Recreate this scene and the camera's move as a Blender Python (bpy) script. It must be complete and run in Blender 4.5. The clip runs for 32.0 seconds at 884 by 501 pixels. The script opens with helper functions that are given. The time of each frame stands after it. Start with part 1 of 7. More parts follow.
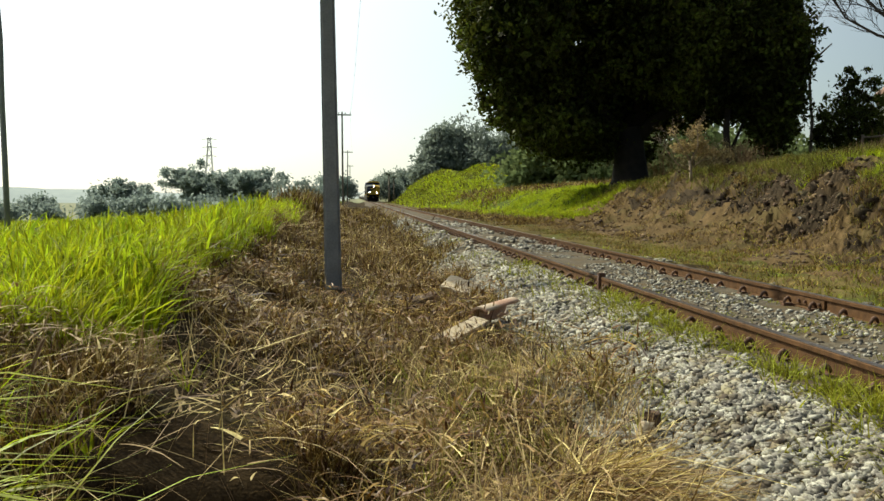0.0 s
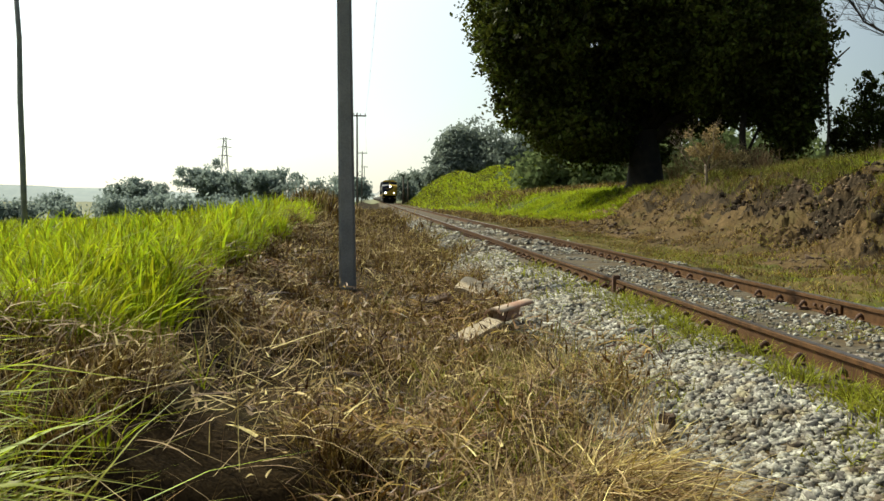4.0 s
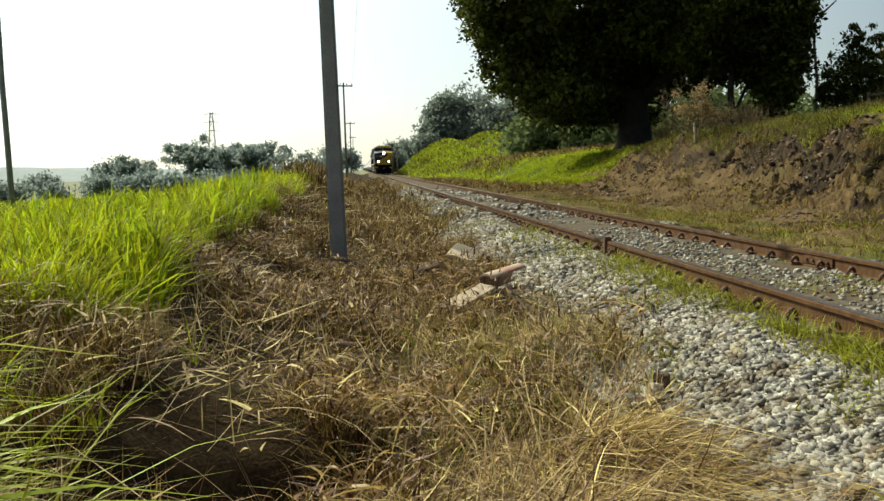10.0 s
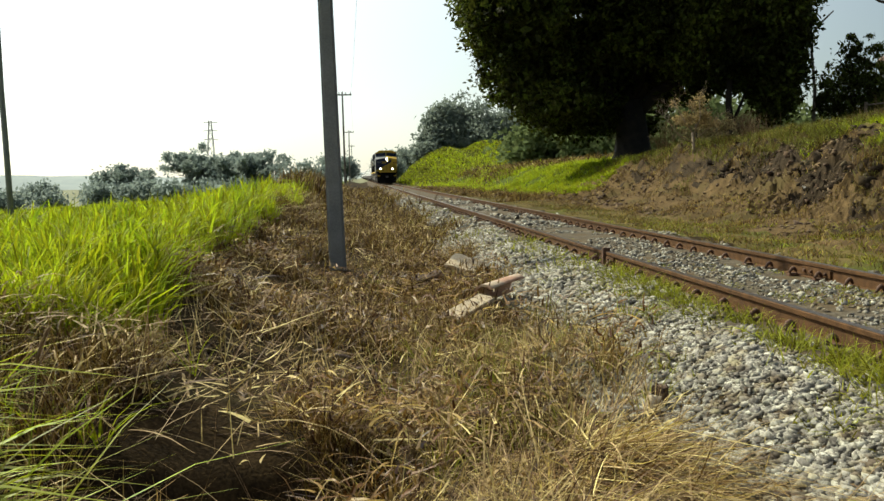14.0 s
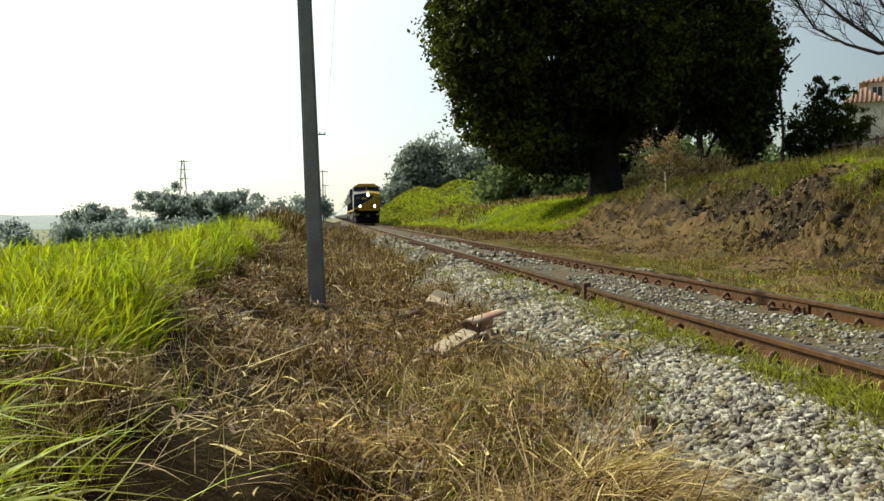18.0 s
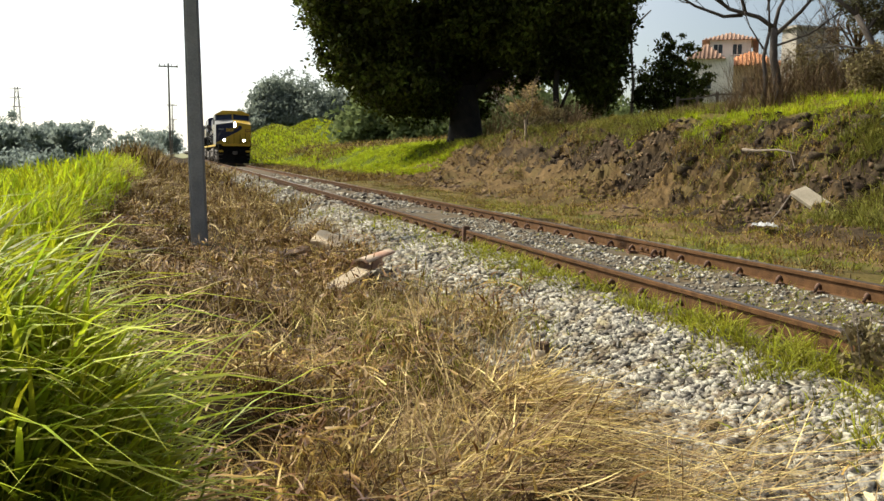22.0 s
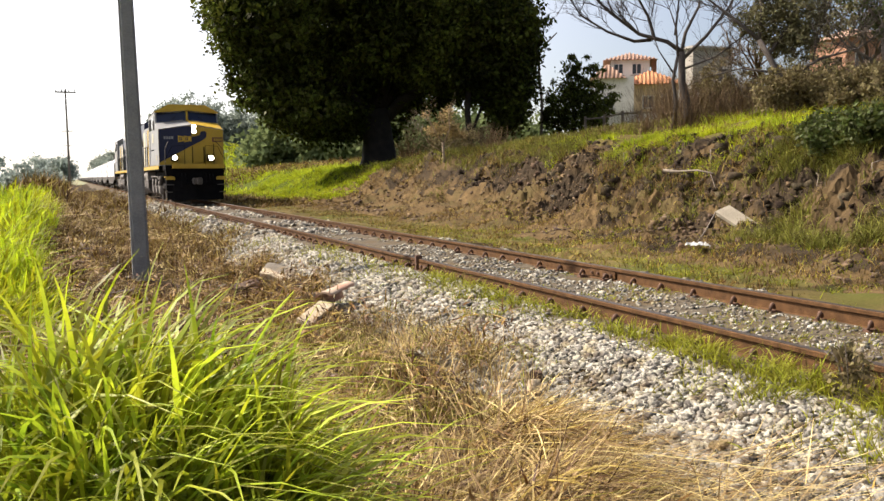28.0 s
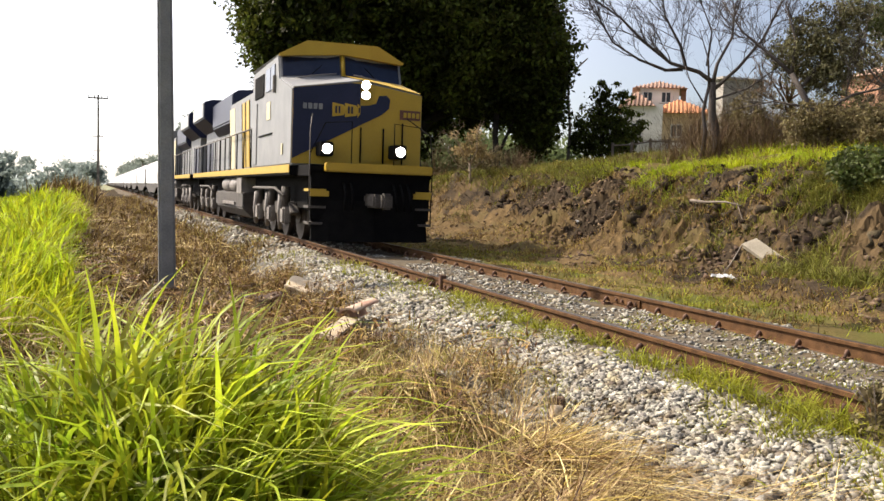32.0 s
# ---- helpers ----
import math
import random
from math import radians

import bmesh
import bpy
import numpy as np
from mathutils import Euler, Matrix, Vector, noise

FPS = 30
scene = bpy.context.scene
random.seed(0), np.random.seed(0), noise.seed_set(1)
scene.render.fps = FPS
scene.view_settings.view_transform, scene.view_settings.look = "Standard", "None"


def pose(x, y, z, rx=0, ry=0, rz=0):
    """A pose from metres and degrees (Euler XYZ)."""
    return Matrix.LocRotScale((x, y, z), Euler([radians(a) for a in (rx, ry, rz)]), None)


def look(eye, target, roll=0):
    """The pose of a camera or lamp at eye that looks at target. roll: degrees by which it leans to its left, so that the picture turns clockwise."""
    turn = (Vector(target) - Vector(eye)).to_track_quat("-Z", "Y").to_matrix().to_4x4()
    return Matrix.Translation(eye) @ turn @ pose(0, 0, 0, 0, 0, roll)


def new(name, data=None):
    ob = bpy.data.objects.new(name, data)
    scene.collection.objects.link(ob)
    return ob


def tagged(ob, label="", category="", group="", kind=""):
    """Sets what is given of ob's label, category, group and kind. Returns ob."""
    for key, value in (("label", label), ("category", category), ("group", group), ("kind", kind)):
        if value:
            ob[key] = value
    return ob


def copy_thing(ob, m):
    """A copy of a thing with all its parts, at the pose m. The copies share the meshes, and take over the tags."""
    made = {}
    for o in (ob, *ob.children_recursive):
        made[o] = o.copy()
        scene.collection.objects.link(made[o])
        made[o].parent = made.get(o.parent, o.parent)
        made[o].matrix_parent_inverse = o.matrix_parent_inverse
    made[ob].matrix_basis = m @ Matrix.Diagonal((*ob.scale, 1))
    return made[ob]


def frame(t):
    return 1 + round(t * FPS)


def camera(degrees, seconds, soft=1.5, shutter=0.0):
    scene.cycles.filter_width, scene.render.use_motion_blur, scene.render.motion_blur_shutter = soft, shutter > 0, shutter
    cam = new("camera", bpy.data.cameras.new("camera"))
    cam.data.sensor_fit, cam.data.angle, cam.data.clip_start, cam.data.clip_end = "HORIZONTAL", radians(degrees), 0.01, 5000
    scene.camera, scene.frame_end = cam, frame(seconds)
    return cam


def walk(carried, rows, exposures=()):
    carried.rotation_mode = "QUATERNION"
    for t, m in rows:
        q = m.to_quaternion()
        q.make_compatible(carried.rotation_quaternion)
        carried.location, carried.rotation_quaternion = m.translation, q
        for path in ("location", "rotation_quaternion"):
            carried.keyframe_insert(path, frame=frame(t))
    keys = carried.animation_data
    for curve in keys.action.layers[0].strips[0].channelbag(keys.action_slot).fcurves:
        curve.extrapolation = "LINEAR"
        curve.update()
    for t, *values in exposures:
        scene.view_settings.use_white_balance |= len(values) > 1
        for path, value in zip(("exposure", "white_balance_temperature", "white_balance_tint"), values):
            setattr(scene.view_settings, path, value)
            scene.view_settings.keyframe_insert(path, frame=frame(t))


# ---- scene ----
cam = camera(50.56, 32.0)


# y runs along the track away from the camera, x to the right, z = 0 at the rail top
def heading(x, y, z, yaw, pitch, roll=0):
    """Yaw: degrees to the right of the track; pitch: degrees above level."""
    return pose(x, y, z) @ pose(0, 0, 0, 0, 0, -yaw) @ pose(0, 0, 0, 90 + pitch, 0, 0) @ pose(0, 0, 0, 0, 0, roll)


PATH = [
    (0, heading(0.776, 0.000, 0.945, 5.30, -3.21, 0.58)),
    (0.5, heading(0.764, -0.013, 0.937, 5.49, -3.28, 0.95)),
    (1, heading(0.765, -0.018, 0.942, 5.45, -3.43, 0.77)),
    (1.5, heading(0.758, -0.015, 0.937, 5.16, -3.35, 0.78)),
    (2, heading(0.759, -0.020, 0.941, 5.06, -3.33, 0.58)),
    (2.5, heading(0.757, -0.017, 0.935, 4.88, -3.14, 0.77)),
    (3, heading(0.756, -0.028, 0.948, 5.01, -3.02, 0.91)),
    (3.5, heading(0.757, -0.020, 0.935, 4.54, -3.07, 1.23)),
    (5.5, heading(0.779, 0.001, 0.950, 4.73, -3.58, 0.22)),
    (6, heading(0.782, 0.005, 0.948, 4.90, -4.18, 0.19)),
    (6.5, heading(0.793, 0.028, 0.939, 4.67, -4.50, 0.47)),
    (7, heading(0.789, 0.014, 0.944, 4.32, -5.18, 0.64)),
    (7.5, heading(0.779, 0.007, 0.952, 4.48, -4.61, 0.84)),
    (8, heading(0.791, 0.017, 0.948, 4.20, -4.52, 0.47)),
    (8.5, heading(0.801, 0.030, 0.932, 4.94, -5.06, 0.64)),
    (9, heading(0.782, 0.031, 0.932, 4.69, -5.29, 0.84)),
    (9.5, heading(0.783, 0.030, 0.939, 4.22, -5.17, -0.04)),
    (10, heading(0.785, 0.037, 0.923, 4.95, -5.07, -0.87)),
    (10.5, heading(0.793, 0.021, 0.944, 5.49, -4.99, -0.85)),
    (11, heading(0.776, 0.008, 0.943, 5.56, -4.86, -0.61)),
    (11.5, heading(0.778, 0.020, 0.940, 5.48, -5.07, -0.59)),
    (12, heading(0.802, 0.053, 0.939, 5.34, -4.78, -0.39)),
    (12.5, heading(0.778, 0.034, 0.937, 5.97, -4.49, -0.19)),
    (13, heading(0.777, 0.029, 0.934, 5.77, -4.69, -0.22)),
    (13.5, heading(0.776, 0.026, 0.943, 6.24, -4.69, -0.32)),
    (14, heading(0.780, 0.019, 0.947, 5.05, -4.55, -0.80)),
    (14.5, heading(0.786, 0.023, 0.943, 4.73, -4.55, -1.34)),
    (16.5, heading(0.826, 0.069, 0.907, 4.99, -3.92, 0.56)),
    (17, heading(0.834, 0.053, 0.905, 3.77, -4.33, 0.93)),
    (17.5, heading(0.784, 0.021, 0.917, 4.22, -3.18, 1.20)),
    (18, heading(0.668, -0.021, 0.908, 6.73, -2.16, -0.75)),
    (18.5, heading(0.608, -0.084, 0.936, 11.89, -4.11, -0.27)),
    (19, heading(0.557, -0.179, 0.937, 10.18, -3.50, 0.66)),
    (19.5, heading(0.528, -0.291, 0.947, 9.99, -3.89, 1.95)),
    (20, heading(0.453, -0.356, 0.936, 11.16, -2.82, 2.12)),
    (20.5, heading(0.313, -0.376, 0.907, 12.17, -3.53, -0.06)),
    (21, heading(0.210, -0.426, 0.947, 16.03, -6.09, -0.01)),
    (21.5, heading(0.178, -0.504, 0.967, 16.02, -5.06, 0.36)),
    (22, heading(0.112, -0.635, 0.971, 15.77, -5.77, 0.87)),
    (22.5, heading(0.058, -0.675, 0.982, 10.41, -6.76, -0.04)),
    (23, heading(-0.042, -0.653, 0.982, 17.27, -4.78, -0.41)),
    (23.5, heading(-0.203, -0.691, 0.977, 22.29, -5.95, -0.96)),
    (24, heading(-0.257, -0.738, 0.997, 22.89, -6.43, -0.69)),
    (24.5, heading(-0.415, -0.744, 1.103, 23.56, -6.89, -1.27)),
    (25, heading(-0.558, -0.713, 1.082, 22.34, -3.87, -2.22)),
    (25.5, heading(-0.546, -0.728, 1.111, 19.62, -5.25, 0.18)),
    (27.5, heading(-0.569, -0.685, 1.121, 20.82, -5.70, -0.47)),
    (28, heading(-0.567, -0.675, 1.122, 21.56, -4.58, -0.42)),
    (28.5, heading(-0.553, -0.671, 1.121, 21.85, -4.69, -0.26)),
    (29, heading(-0.573, -0.660, 1.118, 22.09, -4.48, -0.37)),
    (29.5, heading(-0.581, -0.664, 1.120, 21.39, -4.16, -0.15)),
    (30, heading(-0.591, -0.685, 1.142, 21.09, -4.34, -0.49)),
    (30.5, heading(-0.603, -0.655, 1.128, 22.28, -2.84, 0.96)),
    (31, heading(-0.650, -0.639, 1.115, 22.05, -2.85, 0.03)),
    (31.5, heading(-0.650, -0.667, 1.140, 19.75, -3.30, 1.02)),
    (32, heading(-0.624, -0.679, 1.136, 20.24, -3.41, 1.97)),
]
walk(cam, PATH, [(0, 0.2, 6600, 2), (17, 0.2, 6600, 2), (21, 0.4, 6700, 7), (25, 0.88, 6750, 19), (32, 0.85, 6600, 19)])

# ---- light ----
SUN_EL, SUN_AZ = 44.0, -46.5
world = bpy.data.worlds.new("world")
scene.world = world
world.use_nodes = True
wn = world.node_tree.nodes
sky = wn.new("ShaderNodeTexSky")
sky.sky_type, sky.sun_disc = "NISHITA", False
sky.sun_elevation, sky.sun_rotation = radians(SUN_EL), radians(SUN_AZ)
sky.air_density, sky.dust_density, sky.ozone_density = 1.0, 0.7, 1.0
wn["Background"].inputs["Strength"].default_value = 0.06
# a hazy glow that fades smoothly with the angle from the sun
sun_dir = Vector((math.sin(radians(SUN_AZ)) * math.cos(radians(SUN_EL)), math.cos(radians(SUN_AZ)) * math.cos(radians(SUN_EL)), math.sin(radians(SUN_EL))))
wco, wdot, wmax, wpow, wmul, wadd = (wn.new(k) for k in ("ShaderNodeTexCoord", "ShaderNodeVectorMath", "ShaderNodeMath", "ShaderNodeMath", "ShaderNodeMixRGB", "ShaderNodeMixRGB"))
wdot.operation, wmax.operation, wpow.operation, wmul.blend_type, wadd.blend_type = "DOT_PRODUCT", "MAXIMUM", "POWER", "MULTIPLY", "ADD"
wdot.inputs[1].default_value, wmax.inputs[1].default_value, wpow.inputs[1].default_value = sun_dir, 0.0, 1.6
wmul.inputs["Fac"].default_value, wmul.inputs[2].default_value, wadd.inputs["Fac"].default_value = 1.0, (24.0, 23.8, 22.6, 1), 1.0
wl = world.node_tree.links.new
wl(wco.outputs["Generated"], wdot.inputs[0]), wl(wdot.outputs["Value"], wmax.inputs[0]), wl(wmax.outputs[0], wpow.inputs[0]), wl(wpow.outputs[0], wmul.inputs[1])
wl(sky.outputs[0], wadd.inputs[1]), wl(wmul.outputs[0], wadd.inputs[2]), wl(wadd.outputs[0], wn["Background"].inputs["Color"])
sun = new("sun", bpy.data.lights.new("sun", "SUN"))
sun.data.energy, sun.data.angle, sun.data.color = 5.0, radians(0.6), (1.0, 0.93, 0.74)
sun.matrix_world = look(sun_dir * 50, (0, 0, 0))


# ---- materials ----
def material(name, a, b, rough=0.8, scale=6.0, fine=60.0, bump=0.3, metal=0.0, random=0.0, island=0.0, through_light=0.0, spec=0.5, c=None):
    """Two colours mixed by coarse and fine noise, with relief. random / island: how far brightness varies from object to object, or piece to piece.
    through_light: the share of light that passes through a leaf. c: a third colour for larger patches."""
    m = bpy.data.materials.new(name)
    m.use_nodes = True
    nt, ns = m.node_tree, m.node_tree.nodes
    bsdf = ns["Principled BSDF"]
    co = ns.new("ShaderNodeTexCoord")
    n1, n2 = ns.new("ShaderNodeTexNoise"), ns.new("ShaderNodeTexNoise")
    n1.inputs["Scale"].default_value, n2.inputs["Scale"].default_value = scale, fine
    n1.inputs["Detail"].default_value, n2.inputs["Detail"].default_value = 6, 4
    add = ns.new("ShaderNodeMath")
    add.operation = "MULTIPLY_ADD"
    add.inputs[1].default_value, add.inputs[2].default_value = 0.5, 0.0
    sep = ns.new("ShaderNodeMath")
    sep.operation = "MULTIPLY_ADD"
    sep.inputs[1].default_value = 0.5
    ramp = ns.new("ShaderNodeValToRGB")
    ramp.color_ramp.elements[0].position, ramp.color_ramp.elements[1].position = 0.36, 0.64
    ramp.color_ramp.elements[0].color, ramp.color_ramp.elements[1].color = (*a, 1), (*b, 1)
    ln = nt.links.new
    ln(co.outputs["Object"], n1.inputs["Vector"]), ln(co.outputs["Object"], n2.inputs["Vector"])
    ln(n1.outputs["Fac"], add.inputs[0]), ln(n2.outputs["Fac"], sep.inputs[0]), ln(add.outputs[0], sep.inputs[2]), ln(sep.outputs[0], ramp.inputs["Fac"])
    colour = ramp.outputs["Color"]
    if c:
        n3, mix3, r3 = ns.new("ShaderNodeTexNoise"), ns.new("ShaderNodeMixRGB"), ns.new("ShaderNodeValToRGB")
        n3.inputs["Scale"].default_value, n3.inputs["Detail"].default_value = scale * 0.3, 5
        r3.color_ramp.elements[0].position, r3.color_ramp.elements[1].position = 0.5, 0.62
        ln(co.outputs["Object"], n3.inputs["Vector"]), ln(n3.outputs["Fac"], r3.inputs["Fac"]), ln(r3.outputs["Color"], mix3.inputs["Fac"])
        ln(colour, mix3.inputs[1])
        mix3.inputs[2].default_value = (*c, 1)
        colour = mix3.outputs[0]
    if random or island:
        hsv, mr = ns.new("ShaderNodeHueSaturation"), ns.new("ShaderNodeMapRange")
        k = random or island
        mr.inputs["To Min"].default_value, mr.inputs["To Max"].default_value = 1 - k, 1 + k
        if random:
            ln(ns.new("ShaderNodeObjectInfo").outputs["Random"], mr.inputs["Value"])
        else:
            ln(ns.new("ShaderNodeNewGeometry").outputs["Random Per Island"], mr.inputs["Value"])
        ln(mr.outputs[0], hsv.inputs["Value"]), ln(colour, hsv.inputs["Color"])
        hm = ns.new("ShaderNodeMapRange")
        hm.inputs["To Min"].default_value, hm.inputs["To Max"].default_value = 0.5 - 0.04 * k, 0.5 + 0.04 * k
        ln(mr.inputs["Value"].links[0].from_socket, hm.inputs["Value"]), ln(hm.outputs[0], hsv.inputs["Hue"])
        colour = hsv.outputs["Color"]
    ln(colour, bsdf.inputs["Base Color"])
    bsdf.inputs["Roughness"].default_value, bsdf.inputs["Metallic"].default_value = rough, metal
    bsdf.inputs["Specular IOR Level"].default_value = spec
    if bump:
        bp = ns.new("ShaderNodeBump")
        bp.inputs["Strength"].default_value, bp.inputs["Distance"].default_value = bump, 0.02
        ln(sep.outputs[0], bp.inputs["Height"]), ln(bp.outputs["Normal"], bsdf.inputs["Normal"])
    if through_light:
        tr, mx = ns.new("ShaderNodeBsdfTranslucent"), ns.new("ShaderNodeMixShader")
        mx.inputs["Fac"].default_value = through_light
        ln(colour, tr.inputs["Color"]), ln(bsdf.outputs[0], mx.inputs[1]), ln(tr.outputs[0], mx.inputs[2])
        ln(mx.outputs[0], ns["Material Output"].inputs["Surface"])
    return m


def glowing(name, colour, strength):
    m = bpy.data.materials.new(name)
    m.use_nodes = True
    b = m.node_tree.nodes["Principled BSDF"]
    b.inputs["Emission Color"].default_value, b.inputs["Emission Strength"].default_value = (*colour, 1), strength
    return m


# kept near black, so shade between the stems is put into the soil
M_THATCH = material("shade_dark_thatch", (0.012, 0.008, 0.004), (0.05, 0.032, 0.014), 0.95, 4, 50, 1.0, spec=0.05, c=(0.035, 0.026, 0.01))
M_FIELD = material("field_soil", (0.03, 0.045, 0.006), (0.085, 0.10, 0.015), 0.95, 2, 30, 0.8, spec=0.03)
M_GRAVEL = material("ballast_bed", (0.045, 0.036, 0.024), (0.13, 0.108, 0.078), 0.9, 9, 28, 1.0, spec=0.1, c=(0.09, 0.064, 0.034))
M_DIRT = material("bank_earth", (0.05, 0.034, 0.016), (0.145, 0.097, 0.046), 0.95, 3.5, 34, 1.0, spec=0.05, c=(0.085, 0.064, 0.028))
M_DARKDIRT = material("dark_bank_earth", (0.014, 0.011, 0.008), (0.058, 0.042, 0.026), 0.95, 3.2, 28, 1.0, spec=0.05, c=(0.085, 0.058, 0.030))
M_TURF = material("bank_turf", (0.055, 0.045, 0.016), (0.14, 0.105, 0.04), 0.95, 1.5, 26, 1.0, spec=0.05, c=(0.07, 0.072, 0.018))
M_FAR = material("far_land", (0.10, 0.115, 0.05), (0.17, 0.165, 0.08), 0.95, 0.02, 0.3, 0.0)
M_RAIL = material("rusty_rail", (0.045, 0.022, 0.009), (0.125, 0.063, 0.026), 0.8, 9, 90, 0.3, spec=0.15)
M_RAILTOP = material("worn_rail_head", (0.045, 0.032, 0.024), (0.10, 0.075, 0.058), 0.4, 12, 120, 0.05, metal=0.6)
M_CLIP = material("rail_clip_iron", (0.05, 0.025, 0.015), (0.13, 0.06, 0.03), 0.8, 20, 120, 0.4)
M_SLEEPER = material("weathered_sleeper", (0.12, 0.10, 0.08), (0.24, 0.20, 0.16), 0.9, 8, 70, 0.6, random=0.2)
M_STONE = material("ballast_stone", (0.135, 0.126, 0.105), (0.365, 0.345, 0.298), 0.85, 16, 60, 0.5, island=0.6, spec=0.15, c=(0.19, 0.158, 0.108))
M_STONE1 = material("ballast_stone_single", (0.20, 0.185, 0.155), (0.40, 0.37, 0.32), 0.85, 14, 60, 0.5, random=0.45)
M_POLE = material("pole_concrete", (0.16, 0.16, 0.16), (0.26, 0.26, 0.25), 0.9, 3, 50, 0.4)
M_POLEWOOD = material("pole_wood", (0.10, 0.085, 0.07), (0.20, 0.17, 0.14), 0.9, 3, 40, 0.4)
M_GREEN = material("tall_green_grass", (0.15, 0.21, 0.008), (0.44, 0.475, 0.019), 0.6, 1.0, 9, 0, island=0.5, through_light=0.48, spec=0.15)
M_LONG = material("long_bright_grass", (0.15, 0.205, 0.010), (0.50, 0.52, 0.030), 0.5, 2.5, 9, 0, island=0.55, through_light=0.45, spec=0.35)
M_DRY = material("dry_straw", (0.046, 0.026, 0.007), (0.29, 0.178, 0.050), 0.6, 2.0, 20, 0, island=0.85, through_light=0.08, spec=0.12)
M_RUSSET = material("russet_dead_leaf", (0.045, 0.020, 0.005), (0.30, 0.155, 0.038), 0.5, 2.0, 20, 0, island=0.85, through_light=0.05, spec=0.25)
M_PALE = material("bleached_straw", (0.19, 0.126, 0.056), (0.55, 0.40, 0.195), 0.6, 2.0, 20, 0, island=0.75, through_light=0.12, spec=0.15)
M_WEED = material("weed_green", (0.13, 0.14, 0.010), (0.31, 0.30, 0.026), 0.7, 2.0, 20, 0, island=0.55, through_light=0.35, spec=0.2)
M_LEAF = material("dark_glossy_leaf", (0.005, 0.009, 0.002), (0.105, 0.120, 0.018), 0.5, 0.35, 8, 0, island=0.7, through_light=0.38, spec=0.10)
# haze over the wooded rise is put into this lightened leaf colour
M_LEAFF = material("haze_paled_leaf", (0.105, 0.14, 0.06), (0.19, 0.23, 0.10), 0.8, 0.5, 8, 0, island=0.2, through_light=0.4, spec=0.0)
M_BARK = material("dark_bark", (0.009, 0.007, 0.005), (0.028, 0.021, 0.015), 0.95, 3, 30, 0.8)
M_TWIG = material("grey_bark", (0.09, 0.07, 0.055), (0.19, 0.155, 0.12), 0.95, 3, 30, 0.5)
M_BLUE = material("loco_blue", (0.008, 0.011, 0.034), (0.013, 0.017, 0.050), 0.4, 2, 40, 0.05, spec=0.3)
M_YELLOW = material("loco_yellow", (0.38, 0.235, 0.012), (0.46, 0.30, 0.02), 0.5, 2, 40, 0.05)
M_GREY = material("loco_grey", (0.17, 0.175, 0.18), (0.25, 0.25, 0.25), 0.5, 2, 40, 0.05, spec=0.3)
M_BLACK = material("grimy_black", (0.0025, 0.0025, 0.003), (0.008, 0.0075, 0.007), 0.9, 5, 50, 0.3, spec=0.08)
M_TARP = material("white_tarpaulin", (0.72, 0.73, 0.74), (0.82, 0.83, 0.83), 0.6, 1.0, 12, 0.2)


# ---- building helpers ----
def fast_mesh(name, verts, faces, material_, smooth=False):
    """verts (n, 3) and faces (m, 3 or 4) as arrays."""
    me = bpy.data.meshes.new(name)
    n, k = faces.shape
    me.vertices.add(len(verts)), me.loops.add(n * k), me.polygons.add(n)
    me.vertices.foreach_set("co", np.ascontiguousarray(verts, dtype=np.float32).ravel())
    me.loops.foreach_set("vertex_index", np.ascontiguousarray(faces, dtype=np.int32).ravel())
    me.polygons.foreach_set("loop_start", np.arange(0, n * k, k, dtype=np.int32))
    me.update(calc_edges=True)
    if smooth:
        me.polygons.foreach_set("use_smooth", np.ones(n, bool))
    me.materials.append(material_)
    return me


def part(name, bm, material_, parent=None, label="", at=None):
    me = bpy.data.meshes.new(name)
    bm.to_mesh(me)
    bm.free()
    me.materials.append(material_)
    ob = new(name, me)
    if parent:
        ob.parent = parent
    if at is not None:
        ob.matrix_basis = at
    return tagged(ob, label)


def empty(name, at, label, category, group="", kind=""):
    ob = new(name)
    ob.empty_display_size = 0.2
    ob.matrix_basis = at
    return tagged(ob, label, category, group, kind)


def box(x0, x1, y0, y1, z0, z1, bevel=0.0, bm=None):
    own = bm is None
    bm = bm or bmesh.new()
    vs = [bm.verts.new((x, y, z)) for x in (x0, x1) for y in (y0, y1) for z in (z0, z1)]
    fs = [bm.faces.new([vs[i] for i in f]) for f in ((0, 1, 3, 2), (4, 6, 7, 5), (0, 4, 5, 1), (2, 3, 7, 6), (0, 2, 6, 4), (1, 5, 7, 3))]
    if bevel:
        bmesh.ops.bevel(bm, geom=list({e for f in fs for e in f.edges}), offset=bevel, segments=2, affect="EDGES")
    return bm


def prism(outline, y0, y1, bm=None, bevel=0.0):
    """A solid with the (x, z) outline, from y0 to y1."""
    bm = bm or bmesh.new()
    a = [bm.verts.new((x, y0, z)) for x, z in outline]
    b = [bm.verts.new((x, y1, z)) for x, z in outline]
    fs = [bm.faces.new(a), bm.faces.new(b[::-1])]
    n = len(a)
    fs += [bm.faces.new((a[i], b[i], b[(i + 1) % n], a[(i + 1) % n])) for i in range(n)]
    bmesh.ops.recalc_face_normals(bm, faces=fs)
    if bevel:
        bmesh.ops.bevel(bm, geom=list({e for f in fs for e in f.edges}), offset=bevel, segments=2, affect="EDGES")
    return bm


